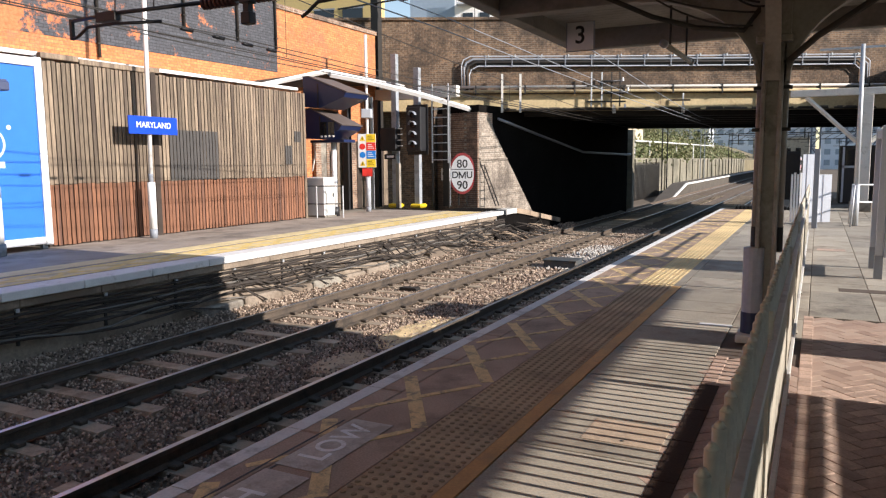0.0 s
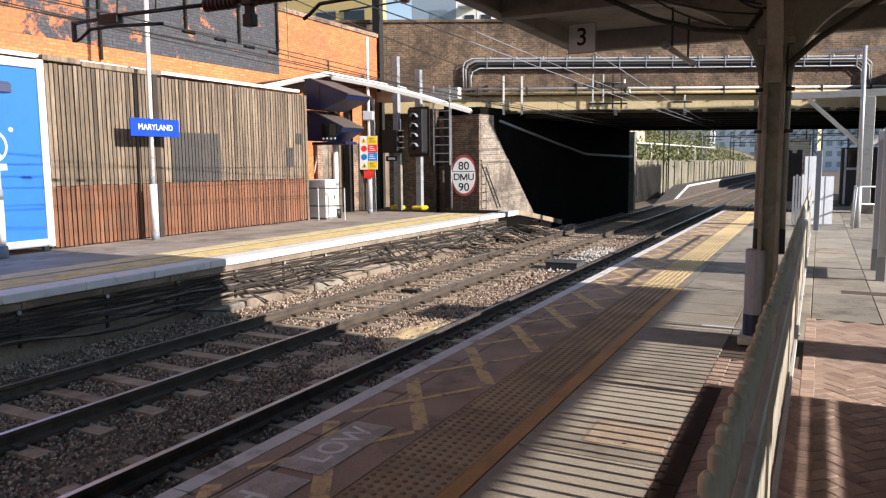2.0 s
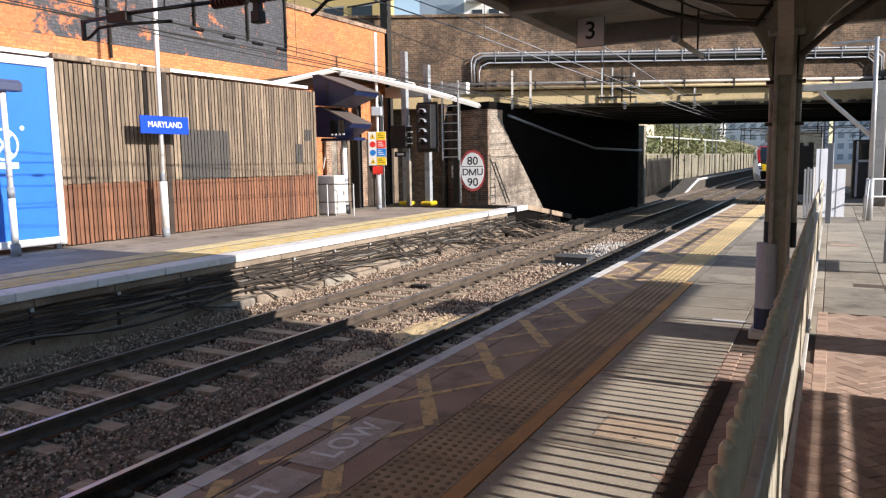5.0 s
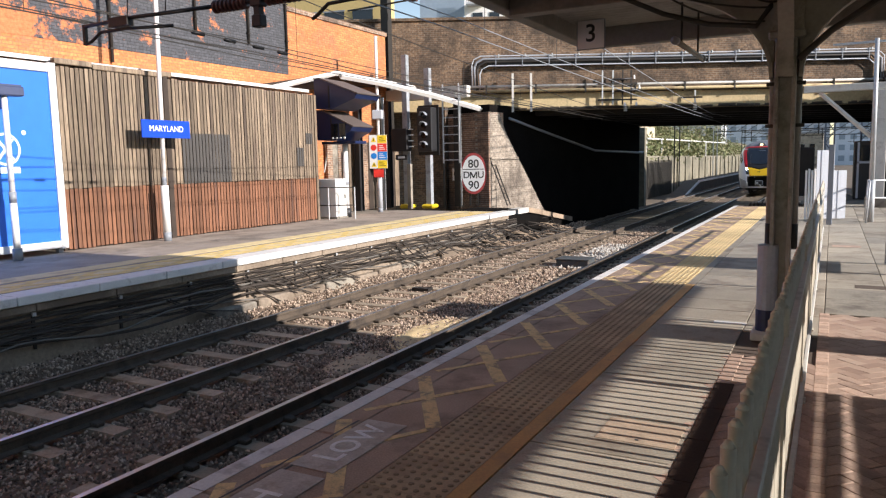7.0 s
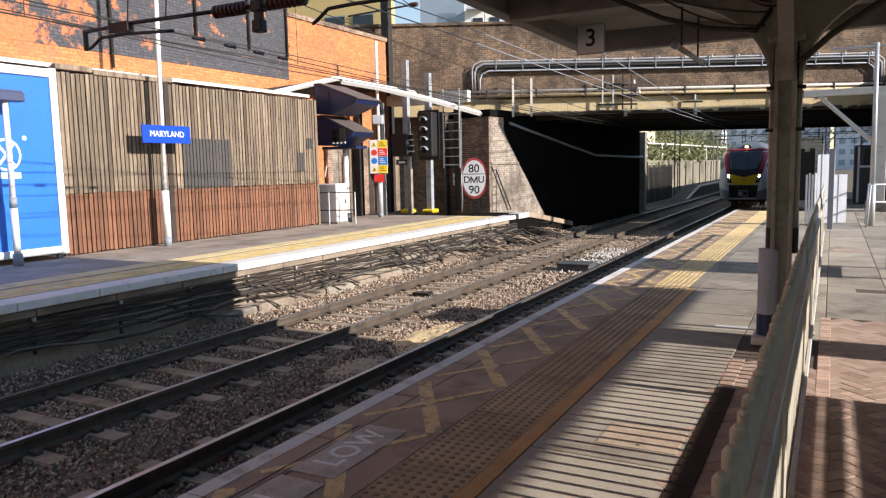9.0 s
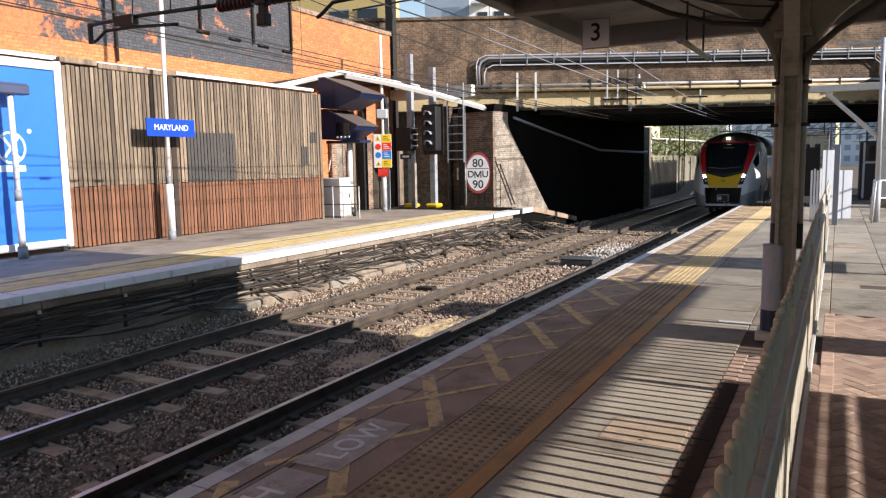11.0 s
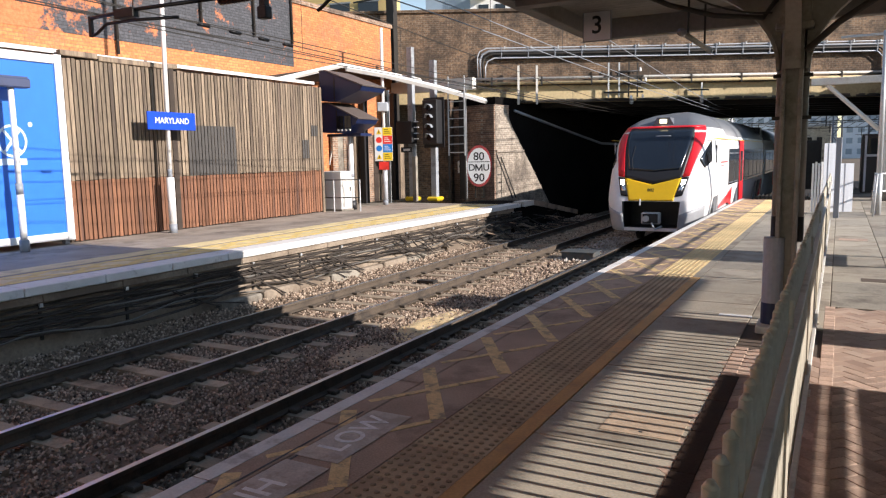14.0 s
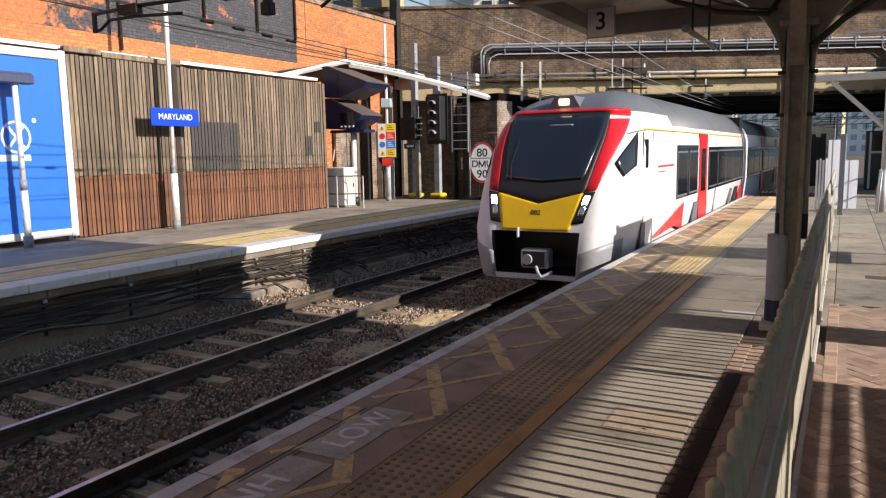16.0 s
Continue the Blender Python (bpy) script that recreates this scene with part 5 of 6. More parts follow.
    for sc, z, mt, nm in ((1.0, 0.0, SIGN_RED_DULL, "rim"), (0.87, -0.012, SIGN_WHITE, "face")):
        b = bmesh.new()
        prism(b, [(0.5 * sc * math.cos(2 * math.pi * i / 40), 1.2 + 0.77 * sc * math.sin(2 * math.pi * i / 40)) for i in range(40)], "y", -0.02 + z, 0.02 + z)
        part(nm, b, mt, d)
    lettering("number", "80", 0.42, INK, d, pose(0, -0.034, 1.55, 90, 0, 0), 0.001)
    for ch, x in (("D", -0.27), ("U", 0.275)):
        lettering("letter", ch, 0.35, INK, d, pose(x, -0.034, 1.14, 90, 0, 0), 0.001)
    mm = bmesh.new()
    prism(mm, [(-0.135, 0), (-0.135, 0.25), (-0.085, 0.25), (0, 0.085), (0.085, 0.25), (0.135, 0.25), (0.135, 0), (0.095, 0), (0.095, 0.165), (0.018, 0.015), (-0.018, 0.015), (-0.095, 0.165), (-0.095, 0)], "y", -0.035, -0.033)
    part("letter", mm, INK, d).location = (0, 0, 1.015)
    lettering("number", "90", 0.42, INK, d, pose(0, -0.034, 0.76, 90, 0, 0), 0.001)
    part("bar", bx(-0.41, 0.41, -0.036, -0.032, 1.345, 1.37), INK, d)
    n = tagged(thing("small_notice", (-12.45, 24.7, 0)), "small white prohibition notice on a post", "sign")
    part("post", bx(-0.03, 0.03, 0.0, 0.05, 0, 1.4), DARK_STEEL, n)
    part("board", bx(-0.18, 0.18, -0.02, 0.0, 0.95, 1.4), SIGN_WHITE, n)
    b = bmesh.new(); rod(b, (0, -0.025, 1.2), (0, -0.02, 1.2), 0.12, 16); part("disc", b, INK, n)
    l = tagged(thing("leaning_ladder", (-10.95, 25.3, 0)), "dark ladder leaning on the abutment wall", "ladder")
    for dy in (-0.15, 0.15):
        b = bmesh.new(); rod(b, (0.35, dy, 0.0), (-0.32, dy, 1.7), 0.025, 6); part("stile", b, DARK_STEEL, l)
    for i in range(6):
        t = (i + 0.7) / 6.5
        b = bmesh.new(); rod(b, (0.35 - 0.67 * t, -0.15, 1.7 * t), (0.35 - 0.67 * t, 0.15, 1.7 * t), 0.015, 6); part("rung", b, DARK_STEEL, l)


YELLOW_PALE = mat("pale_yellow_line", (0.74, 0.54, 0.18), 0.8, var=0.25, scale=6, fine=60, dirt=(0.55, 0.43, 0.22), dirt_at=0.55)
TACTILE_PALE = mat("pale_yellow_paving", (0.72, 0.58, 0.31), 0.85, var=0.2, scale=3, fine=50, dirt=(0.5, 0.4, 0.23), dirt_at=0.58)
LANTERN = mat("blue_grey_lantern", (0.05, 0.065, 0.13), 0.5, var=0.15, scale=3, fine=20, bump=0.04)
DUSTY_CABLE = mat("dusty_cable", (0.045, 0.035, 0.028), 0.85, var=0.4, scale=3, fine=30, bump=0.1)
BOX_DARK = mat("dark_blue_grey_box", (0.07, 0.08, 0.085), 0.6, var=0.25, scale=5, fine=40, bump=0.1, dirt=(0.14, 0.11, 0.08), dirt_at=0.6)
POST_GREY = mat("signal_post_paint", (0.34, 0.365, 0.39), 0.5, var=0.2, scale=3, fine=20, bump=0.05, dirt=(0.19, 0.19, 0.19), dirt_at=0.56)
CASING = mat("blue_grey_casing", (0.33, 0.36, 0.42), 0.5, var=0.12, scale=3, fine=25, bump=0.05, dirt=(0.2, 0.21, 0.24), dirt_at=0.62)
SCREEN_WHITE = mat("white_sheet_panel", (0.68, 0.71, 0.76), 0.5, var=0.08, scale=2, fine=20, bump=0.04)
HOOD_TOP = mat("brown_hood_paint", (0.12, 0.095, 0.085), 0.6, var=0.2, scale=3, fine=20, bump=0.05)
WORN_WHITE = mat("worn_white_letters", (0.88, 0.86, 0.83), 0.8, var=0.12, scale=12, fine=80, dirt=(0.6, 0.56, 0.5), dirt_at=0.6)
SIGN_BLUE2 = mat("notice_blue", (0.01, 0.2, 0.62), 0.4, var=0.05, bump=0.0)
SIGN_RED_DULL = mat("dull_red_rim", (0.4, 0.06, 0.06), 0.5, var=0.1, bump=0.0)

platform_markings()
near_railing()
column(-0.38, 7.05)
unseen_boxed_column(2.7, 6.98)
platform_number()
platform_lamp()
right_side()
timber_fence()
poster()
sign_pole()
far_hatching()
monitors()
shelter_roof()
signals()
canopy_details(CANOPY_THING)


# ---------------------------------------------------------------- bridge pipes and fittings
def bridge_fittings():
    br = tagged(thing("bridge_pipes"), "galvanised cable pipes clipped along the bridge face", "pipe")
    br.matrix_basis = BR
    for k, (z, r) in enumerate(((5.64, 0.022), (5.53, 0.045), (5.42, 0.05), (5.27, 0.025))):
        b = bmesh.new()
        x0 = 0.1 + 0.10 * k
        tube(b, [(x0, -0.12, 4.36), (x0, -0.12, z - 0.32), (x0 + 0.08, -0.12, z - 0.12), (x0 + 0.34, -0.12, z), (8, -0.12, z - 0.02), (15.6 - 0.1 * k, -0.12, z), (15.9 - 0.1 * k, -0.12, z - 0.25), (15.9 - 0.1 * k, -0.12, 4.36)], r, 8)
        part("pipe", b, (PALE_GREY, GREY_PAINT, DARK_STEEL, PALE_GREY)[k], br, smooth=True)
    part("tray", bx(0.7, 15.4, -0.08, 0.06, 5.25, 5.58), BLACK, br, "dark cable tray behind the pipes")
    for i in range(15):
        x = 1.0 + i * 1.02
        part("clip", bx(x, x + 0.035, -0.17, 0.04, 5.23, 5.68), GREY_PAINT, br)
        part("clip_lug", bx(x + 0.12, x + 0.16, -0.16, 0.04, 5.60, 5.70), GALV, br)
    # lower pipes over the girder
    rail_ob = tagged(thing("girder_pipe"), "rusty pale pipe along the top of the girder", "pipe")
    rail_ob.matrix_basis = BR
    for z, r, mt in ((4.47, 0.05, OFFWHITE), (4.30, 0.06, GIRDER)):
        b = bmesh.new(); rod(b, (-1.0, -0.24, z), (16.5, -0.24, z), r, 8); part("pipe", b, mt, rail_ob, smooth=True)
    for i in range(9):
        x = 0.6 + i * 1.9
        part("bracket", bx(x, x + 0.06, -0.3, 0.0, 4.2, 4.54), DARK_STEEL, rail_ob)
    for x in (1.6, 2.3):
        part("upright", bx(x, x + 0.08, -0.34, -0.26, 3.5, 4.95), OFFWHITE, rail_ob)
    # wire supports hung before the girder
    for x in (5.4, 8.6, 12.0):
        s = tagged(thing("wire_support"), "small steel wire support with insulators on the girder", "bracket", "wire supports")
        s.matrix_basis = BR @ pose(x, -0.3, 0)
        for dx in (-0.35, 0.05, 0.42, 0.75) if x < 8 else (0.0,):
            part("drop_arm", bx(dx, dx + 0.05, 0, 0.05, 3.7, 5.0 if x < 8 else 4.2), GALV if dx < 0.3 else DARK_STEEL, s)
        for dz in (3.86, 4.46) if x < 8 else (3.9,):
            part("cross_arm", bx(-0.5, 1.0 if x < 8 else 0.3, -0.02, 0.06, dz, dz + 0.06), DARK_STEEL, s)
        if x < 8:
            for dz, x0, x1 in ((4.62, -0.1, 0.75), (4.2, 0.2, 1.05)):
                b = bmesh.new(); rod(b, (x0, -0.06, dz), (x1, -0.1, dz + 0.05), 0.035, 8); ins = part("strut_insulator", b, BLACK, s, smooth=True)
                for q in range(6):
                    xq = x0 + 0.15 + q * 0.1
                    b = bmesh.new(); rod(b, (xq, -0.07, dz + 0.01), (xq + 0.03, -0.07, dz + 0.012), 0.065, 8); part("shed", b, DARK_STEEL, ins)
            for xk, zk in ((0.85, 4.72), (1.05, 4.35), (0.5, 3.7), (0.95, 3.72)):
                b = bmesh.new(); rod(b, (xk, -0.1, zk - 0.07), (xk, -0.1, zk + 0.07), 0.05, 8, 0.03); part("wire_clamp", b, WHITE, s)
        for i in range(5):
            b = bmesh.new(); rod(b, (0.55 if x < 8 else 0.02, -0.02, 3.45 + i * 0.06), (0.55 if x < 8 else 0.02, -0.02, 3.48 + i * 0.06), 0.07, 10); part("insulator_shed", b, OFFWHITE, s)
    # grime strip under the girder, ragged rusty flakes
    fl = bmesh.new()
    rng = random.Random(5)
    for i in range(160):
        x = rng.uniform(1.0, 16)
        w, h = rng.uniform(0.1, 0.5), rng.uniform(0.02, 0.13)
        block(fl, x, x + w, -0.012, 0.0, 3.58, 3.58 + h)
    o = part("rust_flakes", fl, DARK_WALL); o.matrix_basis = BR
    tagged(o, "dark rusty streaks along the girder's lower edge", "rust", kind="stuff")


# ---------------------------------------------------------------- overhead line
def overhead_line():
    for c, nm in ((NEAR_C, "near"), (FAR_C, "far")):
        w = tagged(thing("overhead_wire"), "copper overhead contact wires over the track", "wire", "overhead wires")
        for path, r in (([(c + 0.15, -12, 3.38), (c, 8.5, 3.30), (c + 0.05, 31, 3.1), (c, 60, 3.25), (c, 150, 3.6)], 0.008),
                        ([(c - 0.1, -12, 4.75), (c, 8.5, 4.35), (c + 0.05, 18, 3.8), (c + 0.05, 31, 3.34), (c, 60, 4.2), (c, 150, 4.6)], 0.009),
                        ([(c + 0.15, -12, 3.46), (c + 0.1, 8.5, 3.42), (c + 0.1, 31, 3.18)], 0.007)):
            b = bmesh.new()
            pts = []
            for a, e in zip(path, path[1:]):
                pts += sag(a, e, 0.04, 6)[:-1]
            pts.append(Vector(path[-1]))
            tube(b, pts, r, 5); part("wire", b, DARK_STEEL if nm == "far" else GREY_PAINT, w)
        for y in (2.0, 5.0, 9.5, 12.5, 15.5, 19, 23):
            zt = 4.75 - (y + 12) * 0.0195 if y < 8.5 else (4.35 - (y - 8.5) * 0.058 if y < 18 else 3.8 - (y - 18) * 0.035)
            b = bmesh.new(); rod(b, (c + 0.03, y, 3.3), (c + 0.03, y, zt - 0.03), 0.005, 4); part("dropper", b, DARK_STEEL, w)
    for path, r in (([(-8.9, -12, 4.0), (-8.95, 6.5, 3.61), (-9.0, 13.8, 3.51), (-9.0, 27, 3.5)], 0.009),
                    ([(-8.4, -12, 3.75), (-8.4, 5.6, 3.47), (-8.4, 10.1, 3.34), (-8.4, 14.2, 3.33), (-8.4, 27, 3.3)], 0.008),
                    ([(-8.4, -12, 4.1), (-8.4, 5.6, 3.66), (-8.4, 9.2, 3.58), (-8.4, 14.2, 3.42), (-8.4, 27, 3.34)], 0.009)):
        f = tagged(thing("feeder_wire"), "dark feeder wire strung past the brick wall", "wire", "feeder wires")
        b = bmesh.new(); tube(b, path, r, 5); part("wire", b, DARK_STEEL, f)
        if r == 0.009:
            for y in (8.1, 8.75, 9.4, 10.0):
                q = bmesh.new(); rod(q, (-8.4, y, 3.9 - 0.0305 * y - 0.055), (-8.4, y + 0.22, 3.9 - 0.0305 * y - 0.062), 0.03, 8); part("section_insulator", q, BLACK, f, smooth=True)
    # registration arm that reaches over the far track, hung from a boom
    YA = 5.8
    m = tagged(thing("registration_arm"), "dark steel wire-support arm with brown ribbed insulators", "overhead arm")
    def pipe_x(name, pts, r, mt=DARK_STEEL, label=""):
        q = bmesh.new(); tube(q, [(x, YA + d, z) for x, d, z in pts], r, 8); return part(name, q, mt, m, label, smooth=True)
    pipe_x("arm", [(-7.72, 0, 3.26), (-6.9, 0, 3.28), (-5.68, 0, 3.26)], 0.022)
    pipe_x("arm", [(-5.23, 0, 3.25), (-4.98, 0, 3.25)], 0.024)
    pipe_x("arm", [(-4.5, 0, 3.25), (-4.2, 0, 3.25), (-3.4, 0, 3.25)], 0.024)
    pipe_x("steady_arm", [(-7.72, 0, 3.06), (-7.62, 0, 3.08), (-7.45, 0, 3.17), (-7.0, 0, 3.17), (-6.3, 0, 3.13)], 0.018)
    pipe_x("steady_arm", [(-4.44, 0, 3.0), (-4.38, 0, 3.03), (-4.25, 0, 3.12), (-4.0, 0, 3.13), (-3.2, 0, 3.13)], 0.018)
    part("drop_bracket", bx(-7.74, -7.7, YA - 0.02, YA + 0.02, 3.05, 3.28), DARK_STEEL, m)
    part("arm_plate", bx(-7.25, -6.95, YA - 0.05, YA + 0.05, 3.2, 3.3), DARK_STEEL, m)
    for x0, x1 in ((-5.68, -5.24), (-4.98, -4.5)):
        prof = [(x0, 0.04)]
        for k in range(8):
            x = x0 + (x1 - x0) * k / 8
            prof += [(x + 0.008, 0.04), (x + 0.012, 0.07), (x + 0.034, 0.066), (x + 0.042, 0.04)]
        prof.append((x1, 0.04))
        q = bmesh.new()
        rings = [[q.verts.new((x, YA + r * math.cos(a * math.pi / 7), 3.25 + r * math.sin(a * math.pi / 7))) for a in range(14)] for x, r in prof]
        for r0, r1 in zip(rings, rings[1:]):
            for a in range(14):
                q.faces.new((r0[a], r0[(a + 1) % 14], r1[(a + 1) % 14], r1[a]))
        q.faces.new(rings[0]); q.faces.new(rings[-1])
        bmesh.ops.recalc_face_normals(q, faces=q.faces[:])
        part("insulator", q, CERAMIC, m, "brown ribbed ceramic insulator")
    part("drop_tube", bx(-5.135, -5.065, YA - 0.035, YA + 0.035, 3.05, 7.8), DARK_STEEL, m)
    part("tube_clamp", bx(-5.16, -5.04, YA - 0.05, YA + 0.05, 2.99, 3.11, bevel=0.01), DARK_STEEL, m)
    part("tube_clamp", bx(-5.17, -5.03, YA - 0.055, YA + 0.055, 3.19, 3.3, bevel=0.01), DARK_STEEL, m)
    for x in (-7.0, -6.4, -4.4):
        q = bmesh.new(); rod(q, (x, YA, 3.25), (x + 0.5, YA, 7.8), 0.007, 5); part("stay", q, DARK_STEEL, m)
    part("boom", bx(-15.2, -2.6, YA - 0.1, YA + 0.1, 7.8, 8.05), DARK_STEEL, m)
    # far gantries past the bridge
    for i, y in enumerate((62, 84, 112)):
        g = tagged(thing("line_gantry", (0, y, -1.2)), "steel overhead line gantry across the tracks", "gantry", "gantries")
        for x in (-11.2, 8.0):
            for d in (-0.2, 0.2):
                part("leg", bx(x + d - 0.04, x + d + 0.04, -0.05, 0.05, 0, 6.6), DARK_STEEL if i != 1 else GALV, g)
        for z in (5.5, 6.2):
            part("boom", bx(-11.4, 8.2, -0.05, 0.05, z, z + 0.1), DARK_STEEL, g)
        for k in range(18):
            x = -11.2 + k * 1.07
            b = bmesh.new(); rod(b, (x, 0, 5.55), (x + 1.07, 0, 6.25), 0.03, 4); part("lacing", b, DARK_STEEL, g)
        for x in (NEAR_C, FAR_C, -1.0, 2.4):
            part("dropper", bx(x - 0.04, x + 0.04, -0.04, 0.04, 4.4, 5.5), DARK_STEEL, g)
            part("stub_arm", bx(x - 0.7, x + 0.7, -0.03, 0.03, 4.55, 4.6), DARK_STEEL, g)


# ---------------------------------------------------------------- past the bridge
def leaf_clumps(name, spots, n, size, label, material):
    rng = np.random.default_rng(11)
    verts, faces = [], []
    for (cx, cy, cz, rx, ry, rz) in spots:
        p = rng.normal(size=(n, 3)) * 0.5
        p = p * np.array([rx, ry, rz]) + np.array([cx, cy, cz])
        for c in p:
            a = rng.normal(size=3); a /= np.linalg.norm(a)
            b = np.cross(a, rng.normal(size=3)); b /= np.linalg.norm(b)
            s = size * rng.uniform(0.5, 1.4)
            k = len(verts)
            verts += [tuple(c - a * s), tuple(c + b * s * 0.5), tuple(c + a * s), tuple(c - b * s * 0.5)]
            faces.append((k, k + 1, k + 2, k + 3))
    me = bpy.data.meshes.new(name); me.from_pydata(verts, [], faces); me.materials.append(material)
    return tagged(new(name, me), label, "plants", kind="stuff")


def beyond():
    # retaining wall on the left of the tracks
    w = tagged(thing("retaining_wall"), "pale concrete retaining wall with buttress piers beyond the bridge", "wall", kind="structure")
    part("wall", bx(-12.9, -12.4, 41, 150, -1.3, 1.85), FAR_WALL, w)
    for i in range(26):
        y = 44 + i * 4.1
        part("pier", bx(-12.4, -12.28, y, y + 0.35, -1.3, 1.75), FAR_WALL, w)
    part("end_pier", bx(-10.6, -9.55, 42.9, 43.4, -1.3, 3.4), FAR_WALL, w)
    bank = bmesh.new()
    prism(bank, [(-12.9, 1.6), (-24, 5.6), (-60, 6.5), (-60, -1.3), (-12.9, -1.3)], "y", 42, 260)
    tagged(part("embankment", bank, BANK), "scrubby green and brown railway embankment", "ground", kind="structure")
    spots = []
    rng = random.Random(7)
    for i in range(120):
        y = rng.uniform(43, 150)
        t = rng.random()
        spots.append((-13.2 - 9 * t * t, y, 1.9 + 3.6 * t * t + rng.uniform(0, 0.5), 1.2, 2.0, rng.uniform(0.4, 1.1)))
    leaf_clumps("bank_scrub", spots, 260, 0.16, "dense green scrub on the embankment", LEAF)
    for x, y, h in ((-14.5, 52, 3.4), (-16, 66, 4.0), (-18, 90, 5.0), (-15, 110, 4.2), (-20, 125, 6)):
        t = tagged(thing("bush", (x, y, 1.7)), "bare-stemmed bush with light spring leaves", "bush", "bushes")
        b = bmesh.new()
        r2 = random.Random(int(y))
        for k in range(9):
            a = r2.uniform(0, 6.28); l = h * r2.uniform(0.6, 1.0)
            rod(b, (0, 0, -0.2), (math.cos(a) * l * 0.35, math.sin(a) * l * 0.35, l), 0.05, 5, 0.012)
        part("stems", b, WOOD_DARK, t)
        cr = leaf_clumps("crown", [(r2.uniform(-h, h) * 0.3, r2.uniform(-h, h) * 0.3, h * r2.uniform(0.45, 0.95), h * 0.3, h * 0.3, h * 0.25) for _ in range(9)], 110, 0.14, "", LEAF)
        cr.parent = t
        del cr["category"]; del cr["kind"]
    # white rail and palisade on the bank
    r = tagged(thing("bank_handrail"), "white handrail along the top of the bank", "railing")
    b = bmesh.new(); tube(b, [(-12.7, 50, 3.1), (-12.9, 70, 3.3), (-13.2, 110, 3.6)], 0.06, 6); part("rail", b, WHITE, r)
    for y in (52, 58, 64, 70, 78, 90):
        b = bmesh.new(); rod(b, (-12.72 - (y - 50) * 0.008, y, 1.8), (-12.72 - (y - 50) * 0.008, y, 3.1 + (y - 50) * 0.009), 0.06, 6); part("post", b, WHITE, r)
    pf = tagged(thing("palisade_fence", (-11.75, 9.0, 0)), "dark pointed palisade fence by the abutment", "fence")
    for i in range(26):
        y = 43.0 + i * 0.42
        b = bmesh.new(); prism(b, [(y, -1.25), (y + 0.2, -1.25), (y + 0.2, 1.3), (y + 0.1, 1.5), (y, 1.3)], "x", 0, 0.04); part("pale", b, DARK_STEEL, pf)
    for z in (-0.6, 0.8):
        part("rail", bx(-0.05, 0.0, 43, 54, z, z + 0.1), DARK_STEEL, pf)
    # next platform with its sloping end
    p = bmesh.new()
    prism(p, [(52.5, -1.3), (60.5, -0.16), (150, -0.16), (150, -1.3)], "x", -10.3, -9.25)
    q = tagged(part("distant_platform", p, DARK_WALL), "distant platform with a sloping end and white edge", "platform", kind="structure")
    e = bmesh.new()
    prism(e, [(52.5, -1.28), (60.5, -0.14), (150, -0.14), (150, -0.28), (60.6, -0.28), (53.4, -1.28)], "x", -9.25, -9.15)
    part("white_edge", e, COPING, q)
    # buildings past the tracks
    for x, y, wd, h, mt in ((-26, 150, 14, 10, PALE_GREY), (-8, 190, 12, 8, CONCRETE)):
        b = tagged(thing("distant_building", (x, y, -1.3)), "distant pale building beyond the railway", "building", "distant buildings")
        part("wall", bx(-wd / 2, wd / 2, 0, 8, 0, h), mt, b)
        part("roof", bx(-wd / 2 - 0.3, wd / 2 + 0.3, -0.3, 8.3, h, h + 0.4), GREY_PAINT, b)
        for i in range(int(wd / 2.2)):
            for j in range(int(h / 3)):
                xx = -wd / 2 + 0.8 + i * 2.1
                part("window", bx(xx, xx + 1.1, -0.05, 0.0, 1.2 + j * 3, 2.6 + j * 3), GLASS_DARK, b)
    rng = random.Random(12)
    for x, y, wd, h, mt in ((-62, 236, 22, 15, GREY_BLUE_PALE), (-42, 244, 17, 19, PALE_GREY), (-24, 240, 15, 16, GREY_BLUE_PALE), (-8, 250, 14, 23, PALE_GREY), (8, 243, 15, 18, GREY_BLUE_PALE), (25, 248, 16, 22, PALE_GREY), (42, 240, 18, 16, GREY_BLUE_PALE)):
        b = tagged(thing("distant_block", (x, y, -1.3)), "pale blue-grey block on the far skyline", "building", "distant blocks")
        part("wall", bx(-wd / 2, wd / 2, 0, 10, 0, h), mt, b)
        part("roof", bx(-wd / 2 - 0.3, wd / 2 + 0.3, -0.3, 10.3, h, h + 0.5), GREY_PAINT, b)
        for i in range(int(wd / 3)):
            for j in range(int(h / 3.2)):
                xx = -wd / 2 + 0.9 + i * 2.9
                part("window", bx(xx, xx + 1.6, -0.06, 0.0, 1.2 + j * 3.1, 2.8 + j * 3.1), GREY_BLUE, b)
    # sheds and second track side on the right
    c = tagged(thing("side_wall"), "unseen sooty wall beyond the right-hand side of the platform", "wall", kind="structure")
    part("wall", bx(9.0, 9.4, -10, 34, -1.3, 2.6), BRICK_SOOT, c)
    # unseen higher stretch, added to keep low sky off the train's side
    part("sky_blocking_wall", bx(9.0, 9.4, 34, 75, -1.3, 4.1), BRICK_SOOT, c)
    # sawtooth edge at the platform end
    t = tagged(thing("trespass_guard"), "dark toothed trespass guard at the platform end", "guard")
    for i in range(14):
        b = bmesh.new(); x = -2.4 + i * 0.12
        prism(b, [(x, 0), (x + 0.12, 0), (x + 0.06, 0.12)], "y", 26.02, 27.2)
        part("ridge", b, DARK_STEEL, t)
    part("bed", bx(-2.45, -0.7, 26.01, 27.25, -1.2, 0.0), DARK_STEEL, t)


